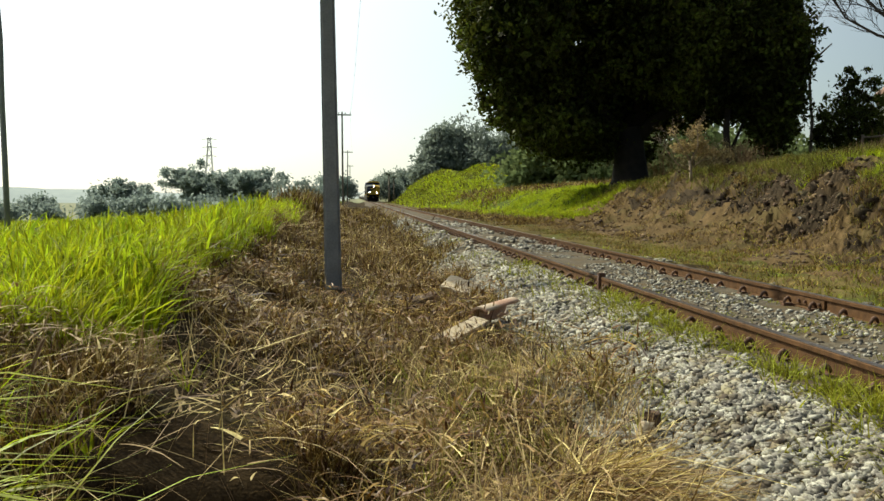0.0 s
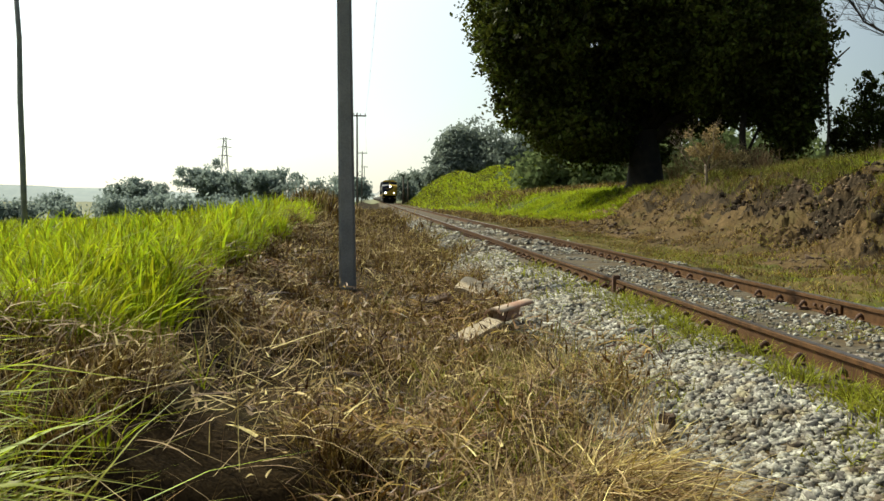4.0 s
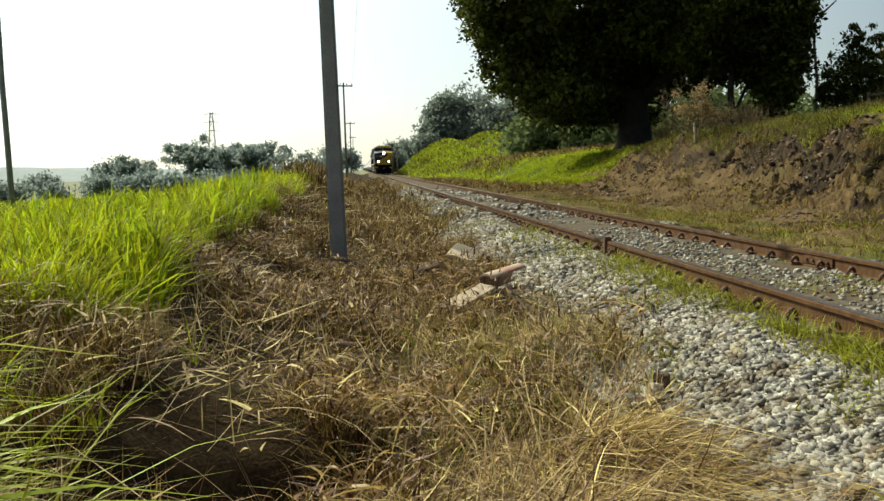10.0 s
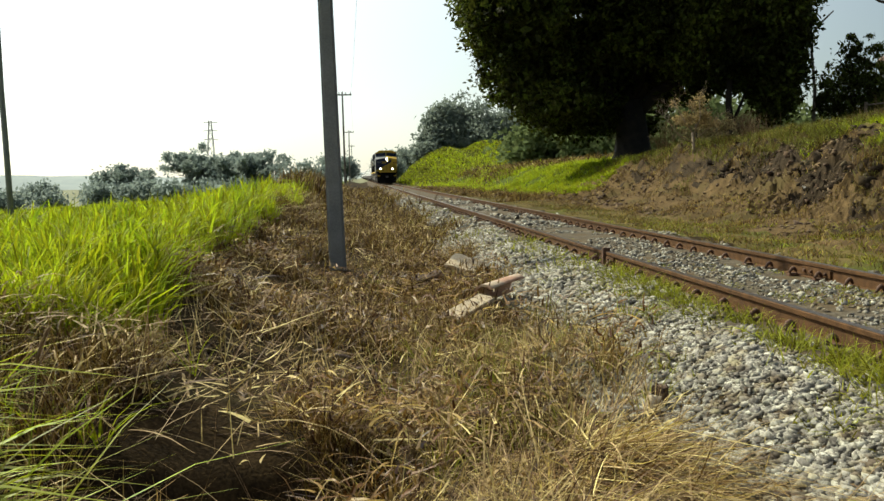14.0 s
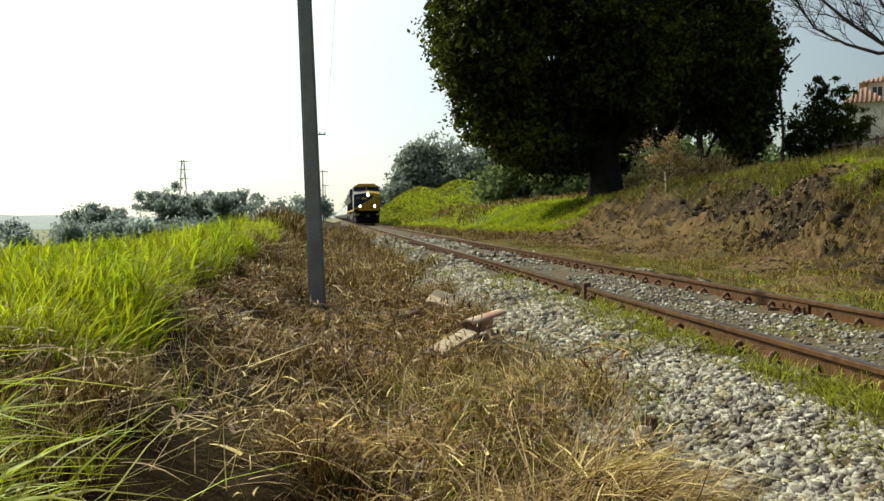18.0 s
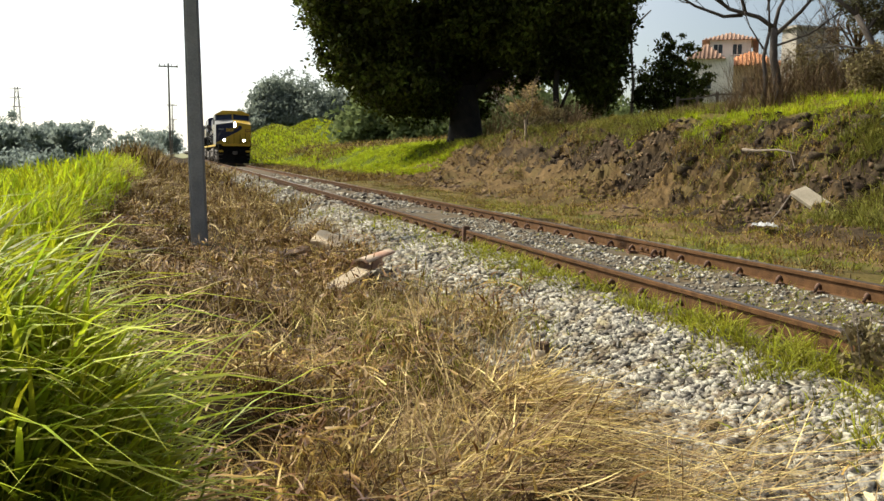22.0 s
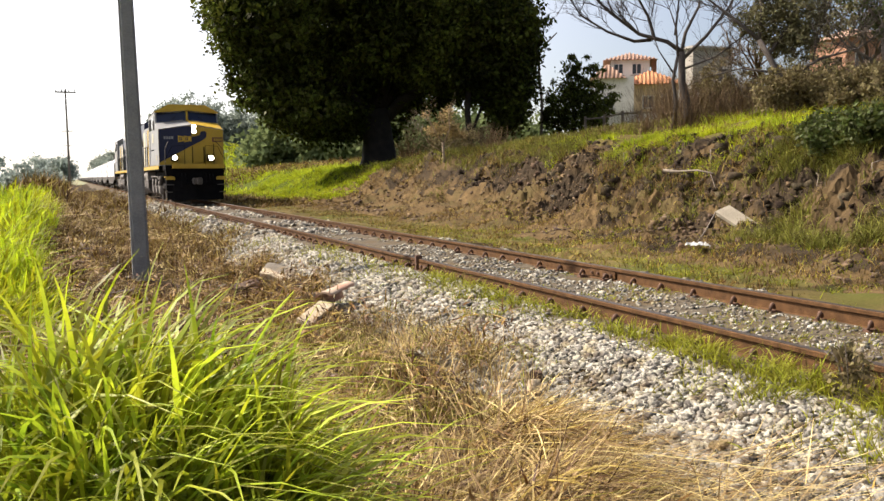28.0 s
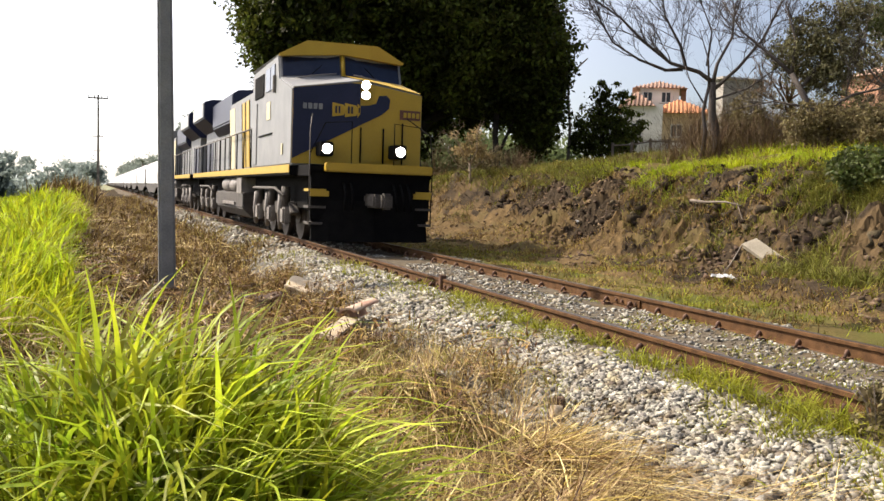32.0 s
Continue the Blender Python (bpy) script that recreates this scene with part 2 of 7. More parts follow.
def tube(points, radii, sides=8, bm=None, cap=True):
    """A tapered tube along a line of points."""
    bm = bm or bmesh.new()
    pts = [Vector(p) for p in points]
    rings = []
    for i, p in enumerate(pts):
        d = (pts[min(i + 1, len(pts) - 1)] - pts[max(i - 1, 0)]).normalized()
        u = d.orthogonal().normalized() if i == 0 else (u - d * u.dot(d)).normalized()
        w = d.cross(u)
        rings.append([bm.verts.new(p + (u * math.cos(k * 2 * math.pi / sides) + w * math.sin(k * 2 * math.pi / sides)) * radii[i]) for k in range(sides)])
    for a, b in zip(rings, rings[1:]):
        for k in range(sides):
            bm.faces.new((a[k], a[(k + 1) % sides], b[(k + 1) % sides], b[k])).smooth = True
    if cap:
        bm.faces.new(rings[0][::-1]), bm.faces.new(rings[-1])
    return bm


def vnoise(x, y, seed=0):
    """Smooth value noise, -1 to 1, for arrays."""
    def h(i, j):
        v = np.sin(i * 127.1 + j * 311.7 + seed * 74.7) * 43758.5453
        return (v - np.floor(v)) * 2 - 1
    i, j = np.floor(x), np.floor(y)
    u, v = x - i, y - j
    u, v = u * u * (3 - 2 * u), v * v * (3 - 2 * v)
    return (h(i, j) * (1 - u) + h(i + 1, j) * u) * (1 - v) + (h(i, j + 1) * (1 - u) + h(i + 1, j + 1) * u) * v


# ---- ground ----
NEAR_RAIL, FAR_RAIL = 3.80, 5.47
TRACK = (NEAR_RAIL + FAR_RAIL) / 2


def toe(y):
    return np.interp(y, [-40, 6, 14, 19, 27, 45, 80, 200], [7.6, 7.6, 7.65, 8.1, 8.5, 8.4, 8.1, 8.5])


def height(x, y):
    x, y = np.asarray(x, float), np.asarray(y, float)
    base = np.interp(x, [-400, -60, -25, -12, -5, -1.4, -0.6, 0.3, 1.3, 2.0, 2.6, 3.1, 3.5, 5.8, 6.5, 8, 2000],
                     [-6, -3.0, -1.2, -0.78, -0.32, 0.04, -0.25, -0.52, -0.68, -0.58, -0.42, -0.22, -0.15, -0.15, -0.2, -0.2, -0.2])
    far_drop = np.clip((y - 70) / 200, 0, 1) * np.clip((-x - 3) / 12, 0, 1)
    base = base - 2.5 * far_drop
    base = base + 0.38 * np.exp(-((x + 1.9) / 1.3) ** 2) * np.interp(y, [12, 26, 42, 60], [0, 1, 1, 0])
    base = base - 2.2 * np.exp(-((y - 62) / 24) ** 2) * np.clip((-x - 2.5) / 7, 0, 1)
    d = x - toe(y)
    rise = np.interp(d, [0, 1.2, 2.6, 3.3, 4.3, 5.0, 5.8, 10.4, 25, 60, 400, 1500], [0, 0.14, 0.42, 1.0, 1.74, 2.06, 2.26, 3.0, 4.7, 7, 12, 30])
    rise = rise * np.interp(y, [-200, 26, 36, 50, 120, 400], [1, 1, 0.9, 0.72, 0.7, 0.75])
    # grassy hillside beside the distant line
    rise = rise + (4.0 + 0.9 * vnoise(x * 0.25, y * 0.09, 21)) * np.interp(d, [0.2, 3, 8, 14], [0, 0.5, 0.9, 1]) * np.exp(-((y - 176) / 36) ** 2)
    z = base + rise
    u, w = 0.84 * (x - 0.12) + 0.54 * (y - 4.05), 0.84 * (y - 4.05) - 0.54 * (x - 0.12)
    z = z - 0.55 * np.exp(-(u / 0.95) ** 4 - (w / 0.42) ** 4)
    near = np.exp(-np.maximum(np.hypot(x - 3, y - 12) - 30, 0) / 40)
    rough = np.where((x > 3.2) & (x < 6.2), 0.015, np.where(d > 0, np.clip(d, 0, 1) * 0.16, 0.05))
    rough = np.where(x < 2.4, 0.085, rough)
    z = z + near * rough * (vnoise(x * 0.9, y * 0.9, 1) + 0.6 * vnoise(x * 2.3, y * 2.3, 2))
    face = np.clip((d - 0.7) / 1.9, 0, 1) * np.clip((5.7 - d) / 1.0, 0, 1) * near
    lump = lambda f, g, k: np.abs(vnoise(x * f, y * g, k)) - 0.3
    z = z + face * (0.22 * vnoise(x * 1.3, y * 1.1, 5) + 0.22 * lump(1.3, 0.8, 6) + 0.16 * lump(2.6, 1.9, 8) + 0.17 * lump(6.5, 5.0, 9) + 0.10 * lump(12, 10, 10) + 0.05 * vnoise(x * 15, y * 13, 7))
    return z


def axis(parts):
    out = []
    for a, b, s in parts:
        out += list(np.arange(a, b, s))
    return np.array(out + [parts[-1][1]])


def ground():
    xs = axis([(-1600, -400, 200), (-400, -60, 34), (-60, -16, 4), (-16, -3, 0.6), (-3, 9.2, 0.12), (9.2, 13.6, 0.055), (13.6, 14, 0.1), (14, 30, 0.7), (30, 80, 5), (80, 400, 40), (400, 1600, 200)])
    ys = axis([(-150, -20, 26), (-20, -9, 2), (-9, 0, 0.3), (0, 5, 0.12), (5, 22, 0.07), (22, 26, 0.12), (26, 60, 0.6), (60, 150, 3), (150, 500, 25), (500, 3000, 250)])
    gx, gy = np.meshgrid(xs, ys)
    gz = height(gx, gy)
    v = np.stack([gx, gy, gz], -1).reshape(-1, 3)
    nx, ny = len(xs), len(ys)
    i = np.arange(nx * ny).reshape(ny, nx)
    f = np.stack([i[:-1, :-1], i[:-1, 1:], i[1:, 1:], i[1:, :-1]], -1).reshape(-1, 4)
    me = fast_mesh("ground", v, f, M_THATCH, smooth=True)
    for m in (M_FIELD, M_GRAVEL, M_DIRT, M_TURF, M_FAR, M_DARKDIRT):
        me.materials.append(m)
    c = v[f].mean(1)
    x, y = c[:, 0], c[:, 1]
    wob = vnoise(x * 0.8, y * 0.8, 11) * 0.35 + vnoise(x * 3, y * 3, 12) * 0.2
    d = x - toe(y)
    k = np.zeros(len(f), np.int32)
    k[(x + wob < -1.2) & (y > 5.6)] = 1
    k[(x + wob * np.where(x < 4, 1, 0.6) > 2.75) & (x < 6.3)] = 2
    k[(x >= 6.3 + wob)] = 4
    k[(d > 0.1 + wob * 0.6) & (d < 5.0 + wob * 0.6)] = 3
    k[(d > 1.0 + wob) & (d < 5.2 + wob * 0.6) & ((y + wob * 9 < 14.5) | (d + wob * 1.6 > 3.2)) & (y < 34 + wob * 10)] = 6
    k[(y > 45 + wob * 9) & (d > 1.2 + wob)] = 1
    k[(np.abs(x - 5) > 60) | (y > 240)] = 5
    me.polygons.foreach_set("material_index", k)
    me.polygons.foreach_set("use_smooth", ~((d > 1.2) & (d < 5.4) & (y > 4) & (y < 26)))
    return tagged(new("ground", me), "uneven ground of dry thatch, grey ballast and brown earth bank", "ground", kind="structure")


ground()


# ---- track ----
def rails():
    prof = [(-0.068, -0.165), (0.068, -0.165), (0.068, -0.152), (0.012, -0.138), (0.010, -0.045), (0.034, -0.035), (0.036, -0.006), (0.030, 0.0), (-0.030, 0.0), (-0.036, -0.006), (-0.034, -0.035), (-0.010, -0.045), (-0.012, -0.138), (-0.068, -0.152)]
    for x in (NEAR_RAIL, FAR_RAIL):
        ob = empty("rail", pose(x, 0, 0), "rusty brown steel rail with a worn head on its ballast bed", "rail", "rails of the track", "structure")
        for y0, y1 in ((-60, 1.1), (1.106, 11.12), (11.126, 37.1), (37.106, 1200)):
            ln = part("rail_length", prism(prof, y0, y1), M_RAIL, ob)
            part("running_surface", box(-0.029, 0.029, y0, y1, 0.0, 0.003), M_RAILTOP, ln, "dark worn running surface")


rails()


# ---- sleepers and clips ----
def clip_mesh():
    bm = box(-0.06, 0.05, -0.05, 0.05, -0.172, -0.128, 0.012)
    tube([(-0.055, -0.03, -0.125), (-0.03, -0.02, -0.085), (0.0, 0.0, -0.075), (0.03, 0.02, -0.09), (0.05, 0.03, -0.12)], [0.014, 0.018, 0.020, 0.018, 0.014], 6, bm)
    me = bpy.data.meshes.new("rail_clip")
    bm.to_mesh(me)
    bm.free()
    me.materials.append(M_CLIP)
    return me


def sleepers():
    clip = clip_mesh()
    first = empty("sleeper", pose(TRACK, 1.45, 0), "weathered sleeper sunk in the ballast with rusty clips", "sleeper", "sleepers of the track")
    part("beam", box(-1.3, 1.3, -0.11, 0.11, -0.36, -0.162, 0.012), M_SLEEPER, first)
    for x, s in ((NEAR_RAIL, -1), (NEAR_RAIL, 1), (FAR_RAIL, -1), (FAR_RAIL, 1)):
        ob = new("clip", clip)
        ob.parent = first
        ob.matrix_basis = pose(x - TRACK + s * 0.115, 0, 0, 0, 0, 0 if s < 0 else 180)
    for i in range(1, 62):
        copy_thing(first, pose(TRACK + random.uniform(-0.02, 0.02), 1.45 + i * 0.58 + random.uniform(-0.03, 0.03), 0, 0, 0, random.uniform(-0.8, 0.8)))
    for x in (NEAR_RAIL, FAR_RAIL):
        for y in (11.12,) if x == NEAR_RAIL else (9.2,):
            ob = empty("joint_bar", pose(x, y, 0), "rusty bolted joint bar on the rail", "joint bar", "joint bars of the track")
            for s in (-1, 1):
                part("plate", box(min(s * 0.014, s * 0.034), max(s * 0.014, s * 0.034), -0.3, 0.3, -0.132, -0.048, 0.004), M_RAIL, ob)
                for k in (-0.22, -0.08, 0.08, 0.22):
                    part("bolt", tube([(s * 0.03, k, -0.09), (s * 0.06, k, -0.09)], [0.02, 0.018], 6), M_CLIP, ob)
    # an upright stub of a fixing beside the near rail joint
    part_ob = empty("marker_stub", pose(3.78, 11.2, 0), "short rusty iron stub standing at the rail joint", "iron stub")
    part("stub", box(-0.045, 0.045, -0.04, 0.04, -0.16, 0.05, 0.01), M_CLIP, part_ob)


sleepers()


# ---- stones ----
def stone_set(n, seed, x, y, size, sink=0.25, flat=0.7):
    """Angular stones lying on the ground, as one set of arrays."""
    rng = np.random.default_rng(seed)
    bv = np.array([(sx * 0.8, sy * 0.8, sz * 0.8) for sx in (-1, 1) for sy in (-1, 1) for sz in (-1, 1)])
    quads = ((0, 2, 3, 1), (4, 5, 7, 6), (0, 1, 5, 4), (2, 6, 7, 3), (0, 4, 6, 2), (1, 3, 7, 5))
    bf = [t for q in quads for t in ((q[0], q[1], q[2]), (q[0], q[2], q[3]))]
    bf = np.array(bf)
    m = len(bv)
    v = bv[None] + rng.uniform(-0.6, 0.6, (n, m, 3))
    v = v * np.stack([rng.uniform(0.75, 1.35, n), rng.uniform(0.75, 1.2, n), rng.uniform(0.5, 0.9, n) * flat / 0.7], -1)[:, None]
    a, b = rng.uniform(0, 6.283, n), rng.uniform(-0.5, 0.5, n)
    ca, sa, cb, sb = np.cos(a)[:, None], np.sin(a)[:, None], np.cos(b)[:, None], np.sin(b)[:, None]
    vx, vy, vz = v[..., 0], v[..., 1], v[..., 2]
    vx, vz = vx * cb - vz * sb, vx * sb + vz * cb
    vx, vy = vx * ca - vy * sa, vx * sa + vy * ca
    s = size[:, None]
    z = height(x, y)
    out = np.stack([x[:, None] + vx * s, y[:, None] + vy * s, z[:, None] + (vz + 0.5 - sink) * s], -1).reshape(-1, 3)
    f = (bf[None] + (np.arange(n) * m)[:, None, None]).reshape(-1, 3)
    return out, f


def ballast():
    rng = np.random.default_rng(5)
    xs, ys, ss = [], [], []
    for n, x0, x1, y0, y1, s0, s1 in ((21000, 2.2, 3.6, 1.6, 8, 0.009, 0.021), (15000, 2.3, 3.65, 8, 20, 0.015, 0.029), (2000, 3.9, 5.4, 2.5, 9, 0.007, 0.019), (3200, 3.9, 5.4, 9, 22, 0.010, 0.022),
                                      (2500, 5.55, 6.4, 4, 18, 0.015, 0.034), (6000, 2.7, 6.1, 20, 50, 0.03, 0.055), (5200, 1.5, 2.8, 1.4, 4.8, 0.011, 0.027), (9000, 2.5, 6.2, -7, 2.5, 0.02, 0.04)):
        x, y = rng.uniform(x0, x1, n), rng.uniform(y0, y1, n)
        clear = (np.abs(x - NEAR_RAIL) > 0.10) & (np.abs(x - FAR_RAIL) > 0.10)
        patch = vnoise(x * 0.7, y * 0.5, 31) + 0.7 * vnoise(x * 2.1, y * 2.1, 32)
        keep = clear & ((x < 3.4) & (patch > -1.2) | (x >= 3.4) & (patch > np.interp(y, [3, 7, 12], [0.45, 0.3, 0.1])))
        xs.append(x[keep]), ys.append(y[keep]), ss.append((rng.uniform(s0, s1, n) * rng.choice([0.7, 1, 1, 1.35], n))[keep])
    x, y, s = np.concatenate(xs), np.concatenate(ys), np.concatenate(ss)
    v, f = stone_set(len(x), 6, x, y, s)
    tagged(new("ballast", fast_mesh("ballast", v, f, M_STONE)), "loose angular grey ballast stones along the track", "gravel", kind="stuff")
    bed = empty("ballast_edge", pose(0, 0, 0), "larger grey stones at the foot of the ballast shoulder", "stones", kind="structure")
    shapes = []
    for k in range(10):
        v, f = stone_set(1, 40 + k, np.array([0.0]), np.array([-500.0]), np.array([1.0]))
        shapes.append(fast_mesh("stone", v - v.mean(0), f, M_STONE1))
    for k in range(290):
        yy = rng.uniform(2.2, 7.0)
        xx = rng.uniform(2.45, 3.3)
        r = rng.uniform(0.014, 0.028)
        ob = new("stone", shapes[k % 10])
        ob.parent = bed
        ob.matrix_basis = Matrix.LocRotScale((xx, yy, float(height(xx, yy)) + r * 0.25), Euler((rng.uniform(-0.4, 0.4), rng.uniform(-0.4, 0.4), rng.uniform(0, 6.28))), (r, r, r))


ballast()


# ---- grass ----
def blades(x, y, length, width, lean, curl, azim, z=None, segs=3, seed=0):
    """Ribbons that rise from the ground, lean and droop."""
    rng = np.random.default_rng(seed)
    n = len(x)
    z = height(x, y) - 0.02 if z is None else z
    s = np.linspace(0, 1, segs + 1)[None]
    L = length[:, None]
    h = L * (lean[:, None] * s + curl[:, None] * s ** 2.6)
    v = L * (s * (1 - 0.4 * np.minimum(lean, 1.6)[:, None]) - 0.6 * curl[:, None] * s ** 3.2)
    ca, sa = np.cos(azim)[:, None], np.sin(azim)[:, None]
    px, py, pz = x[:, None] + h * ca, y[:, None] + h * sa, z[:, None] + v
    tw = azim + np.pi / 2 + rng.uniform(-0.9, 0.9, n)
    w = width[:, None] * (1 - s ** 1.7 * 0.93) * 0.5
    wx, wy, wz = np.cos(tw)[:, None] * w, np.sin(tw)[:, None] * w, rng.uniform(-0.5, 0.5, n)[:, None] * w
    a = np.stack([px - wx, py - wy, pz - wz], -1)
    b = np.stack([px + wx, py + wy, pz + wz], -1)
    verts = np.stack([a, b], 2).reshape(-1, 3)
    k = segs + 1
    base = (np.arange(n) * 2 * k)[:, None] + (np.arange(segs) * 2)[None]
    faces = np.stack([base, base + 1, base + 3, base + 2], -1).reshape(-1, 4)
    return verts, faces


def grass_object(name, sets, mat_, label, category):
    vs, fs, o = [], [], 0
    for v, f in sets:
        vs.append(v), fs.append(f + o)
        o += len(v)
    return tagged(new(name, fast_mesh(name, np.concatenate(vs), np.concatenate(fs), mat_, True)), label, category, kind="stuff")


def tufts(rng, n_tufts, per, x0, x1, y0, y1, spread, keep=None):
    cx, cy = rng.uniform(x0, x1, n_tufts), rng.uniform(y0, y1, n_tufts)
    if keep is not None:
        k = keep(cx, cy)
        cx, cy = cx[k], cy[k]
    n = len(cx)
    ang, r = rng.uniform(0, 6.283, (n, per)), np.abs(rng.normal(0, spread, (n, per)))
    size = np.repeat(rng.uniform(0.7, 1.25, n), per)
    return (cx[:, None] + r * np.cos(ang)).ravel(), (cy[:, None] + r * np.sin(ang)).ravel(), ang.ravel(), size


def field_grass():
    rng = np.random.default_rng(21)
    edge = lambda x, y: x < -0.95 + 0.3 * vnoise(y * 0.7, y * 0.1, 3) - 0.012 * (y - 8)
    sets = []
    for n, per, x0, y0, y1, sp, l0, l1, w0, w1 in ((760, 34, -7, 5.7, 14, 0.06, 0.26, 0.52, 0.012, 0.026), (1900, 20, -13, 14, 30, 0.11, 0.28, 0.58, 0.024, 0.042),
                                                  (1900, 10, -24, 30, 60, 0.22, 0.35, 0.7, 0.05, 0.09), (1600, 10, -42, 60, 110, 0.5, 0.4, 0.6, 0.06, 0.1)):
        x, y, a, s = tufts(rng, n, per, x0, -0.8, y0, y1, sp, edge)
        m = len(x)
        s = s * (1 + 0.35 * vnoise(x * 0.45, y * 0.35, 8) + 0.35 * vnoise(x * 1.6, y * 1.3, 9))
        sets.append(blades(x, y, rng.uniform(l0, l1, m) * s, rng.uniform(w0, w1, m), rng.uniform(0.02, 0.34, m), rng.uniform(0.08, 0.62, m), a + rng.normal(0, 0.6, m), None, 4, 1))
    # leaves at every height in the nearer grass
    for n, y0, y1, l0, l1, w0, w1 in ((12000, 5.7, 11, 0.12, 0.28, 0.014, 0.028), (8000, 11, 22, 0.18, 0.42, 0.024, 0.045)):
        y = rng.uniform(y0, y1, n)
        x = -0.8 - np.abs(rng.uniform(0, 1, n)) ** 1.3 * (1.5 + 0.45 * y)
        k = edge(x, y) & (vnoise(x * 1.8, y * 1.5, 17) > -0.4)
        x, y = x[k], y[k]
        m = len(x)
        lift = rng.uniform(0.05, 1.0, m) ** 0.7 * 0.42 * (1 + 0.4 * vnoise(x * 1.4, y * 1.2, 9))
        sets.append(blades(x, y, rng.uniform(l0, l1, m), rng.uniform(w0, w1, m), rng.uniform(0.04, 0.4, m), rng.uniform(0.05, 0.5, m), rng.uniform(0, 6.28, m), height(x, y) + lift, 4, 19))
    # taller tufts that stand out along the edge
    x, y, a, s = tufts(rng, 150, 40, -1.9, -0.75, 5.7, 22, 0.10, edge)
    m = len(x)
    sets.append(blades(x, y, rng.uniform(0.38, 0.72, m) * s, rng.uniform(0.014, 0.030, m), rng.uniform(0.02, 0.25, m), rng.uniform(0.1, 0.6, m), a + rng.normal(0, 0.4, m), None, 5, 7))
    # green blades among the dry stems before the field
    x, y, a, s = tufts(rng, 120, 16, -2.4, -0.25, 4.4, 6.2, 0.07, lambda x, y: (vnoise(x * 1.5, y * 1.3, 18) - 0.7 * (x + 1.0) > -0.1) & (np.hypot((x + 0.35) / 1.1, (y - 5.0) / 0.5) > 1))
    m = len(x)
    sets.append(blades(x, y, rng.uniform(0.2, 0.5, m) * s, rng.uniform(0.006, 0.014, m), rng.uniform(0.05, 0.6, m), rng.uniform(0.1, 0.8, m), a + rng.normal(0, 0.5, m), None, 5, 8))
    grass_object("tall_grass", sets, M_GREEN, "tall bright green grass of the open field, backlit", "grass")
    x, y, a, s = tufts(rng, 260, 14, -6, -0.7, 5.4, 30, 0.12, lambda x, y: np.abs(x + 1.0) < 0.55)
    m = len(x)
    dead = blades(x, y, rng.uniform(0.15, 0.42, m), rng.uniform(0.006, 0.016, m), rng.uniform(0.3, 1.2, m), rng.uniform(0.3, 1.0, m), a, None, 3, 2)
    grass_object("withered_grass", [dead], M_DRY, "withered straw hanging from the edge of the green field", "dry grass")


def front_clump():
    rng = np.random.default_rng(33)
    sets = []
    n = 7000
    ang, r = rng.uniform(0, 6.283, n), np.sqrt(rng.uniform(0, 1, n))
    x, y = -0.50 + 0.52 * r * np.cos(ang), 1.55 + 0.42 * r * np.sin(ang)
    top = (1.12 - 0.38 * r ** 2) * (1 + 0.16 * vnoise(x * 5, y * 5, 35)) * np.interp(x, [-1.1, -0.6, -0.1], [0.78, 0.95, 1.05])
    u = rng.uniform(0, 1, n) ** 0.6
    lift = top * u * 0.78
    size = rng.uniform(0.18, 0.42, n) * (0.75 + 0.4 * u)
    az = np.where(rng.uniform(0, 1, n) < 0.2, rng.normal(0.3, 0.6, n), ang + rng.normal(0, 1.2, n))
    sets.append(blades(x, y, size, rng.uniform(0.010, 0.022, n), rng.uniform(0.0, 0.55, n), rng.uniform(0.1, 0.9, n), az, height(x, y) + lift, 5, 3))
    k = 900
    x, y = -0.45 + rng.uniform(-0.5, 0.5, k), 1.55 + rng.uniform(-0.35, 0.35, k)
    sets.append(blades(x, y, rng.uniform(0.6, 1.05, k), rng.uniform(0.008, 0.016, k), rng.uniform(0.0, 0.15, k), rng.uniform(0.0, 0.35, k), rng.uniform(0, 6.28, k), None, 5, 6))
    k = 55
    x, y = rng.normal(-0.36, 0.15, k), rng.normal(1.65, 0.12, k)
    sets.append(blades(x, y, rng.uniform(0.95, 1.25, k), rng.uniform(0.010, 0.018, k), rng.uniform(0.05, 0.32, k), rng.uniform(0.1, 0.5, k), rng.normal(0.2, 0.8, k), None, 7, 4))
    ob = grass_object("long_grass_clump", sets, M_LONG, "dense clump of long arching bright green grass", "grass")
    x, y, a, s = tufts(rng, 14, 7, -1.1, -0.3, 1.2, 1.9, 0.08)
    m = len(x)
    grass_object("straw_in_clump", [blades(x, y, rng.uniform(0.35, 0.75, m), rng.uniform(0.005, 0.010, m), rng.uniform(0.2, 0.7, m), rng.uniform(0.2, 0.9, m), a, None, 5, 5)], M_DRY, "brown straw among the long green grass", "dry grass")
    # two seed heads on thin stalks
    for x, y, h in ((-0.50, 3.6, 0.80),):
        z = float(height(x, y))
        ob = empty("grass_seed_head", pose(x, y, z), "pale seed head on a thin grass stalk", "seed head")
        part("stalk", tube([(0, 0, 0), (0.02, 0, h * 0.6), (0.07, 0, h * 1.1)], [0.004, 0.003, 0.002], 5), M_LONG, ob)
        part("head", tube([(0.065, 0, h * 1.08), (0.08, 0, h * 1.16), (0.11, 0, h * 1.25), (0.13, 0, h * 1.28)], [0.002, 0.008, 0.007, 0.001], 6), M_PALE, ob)


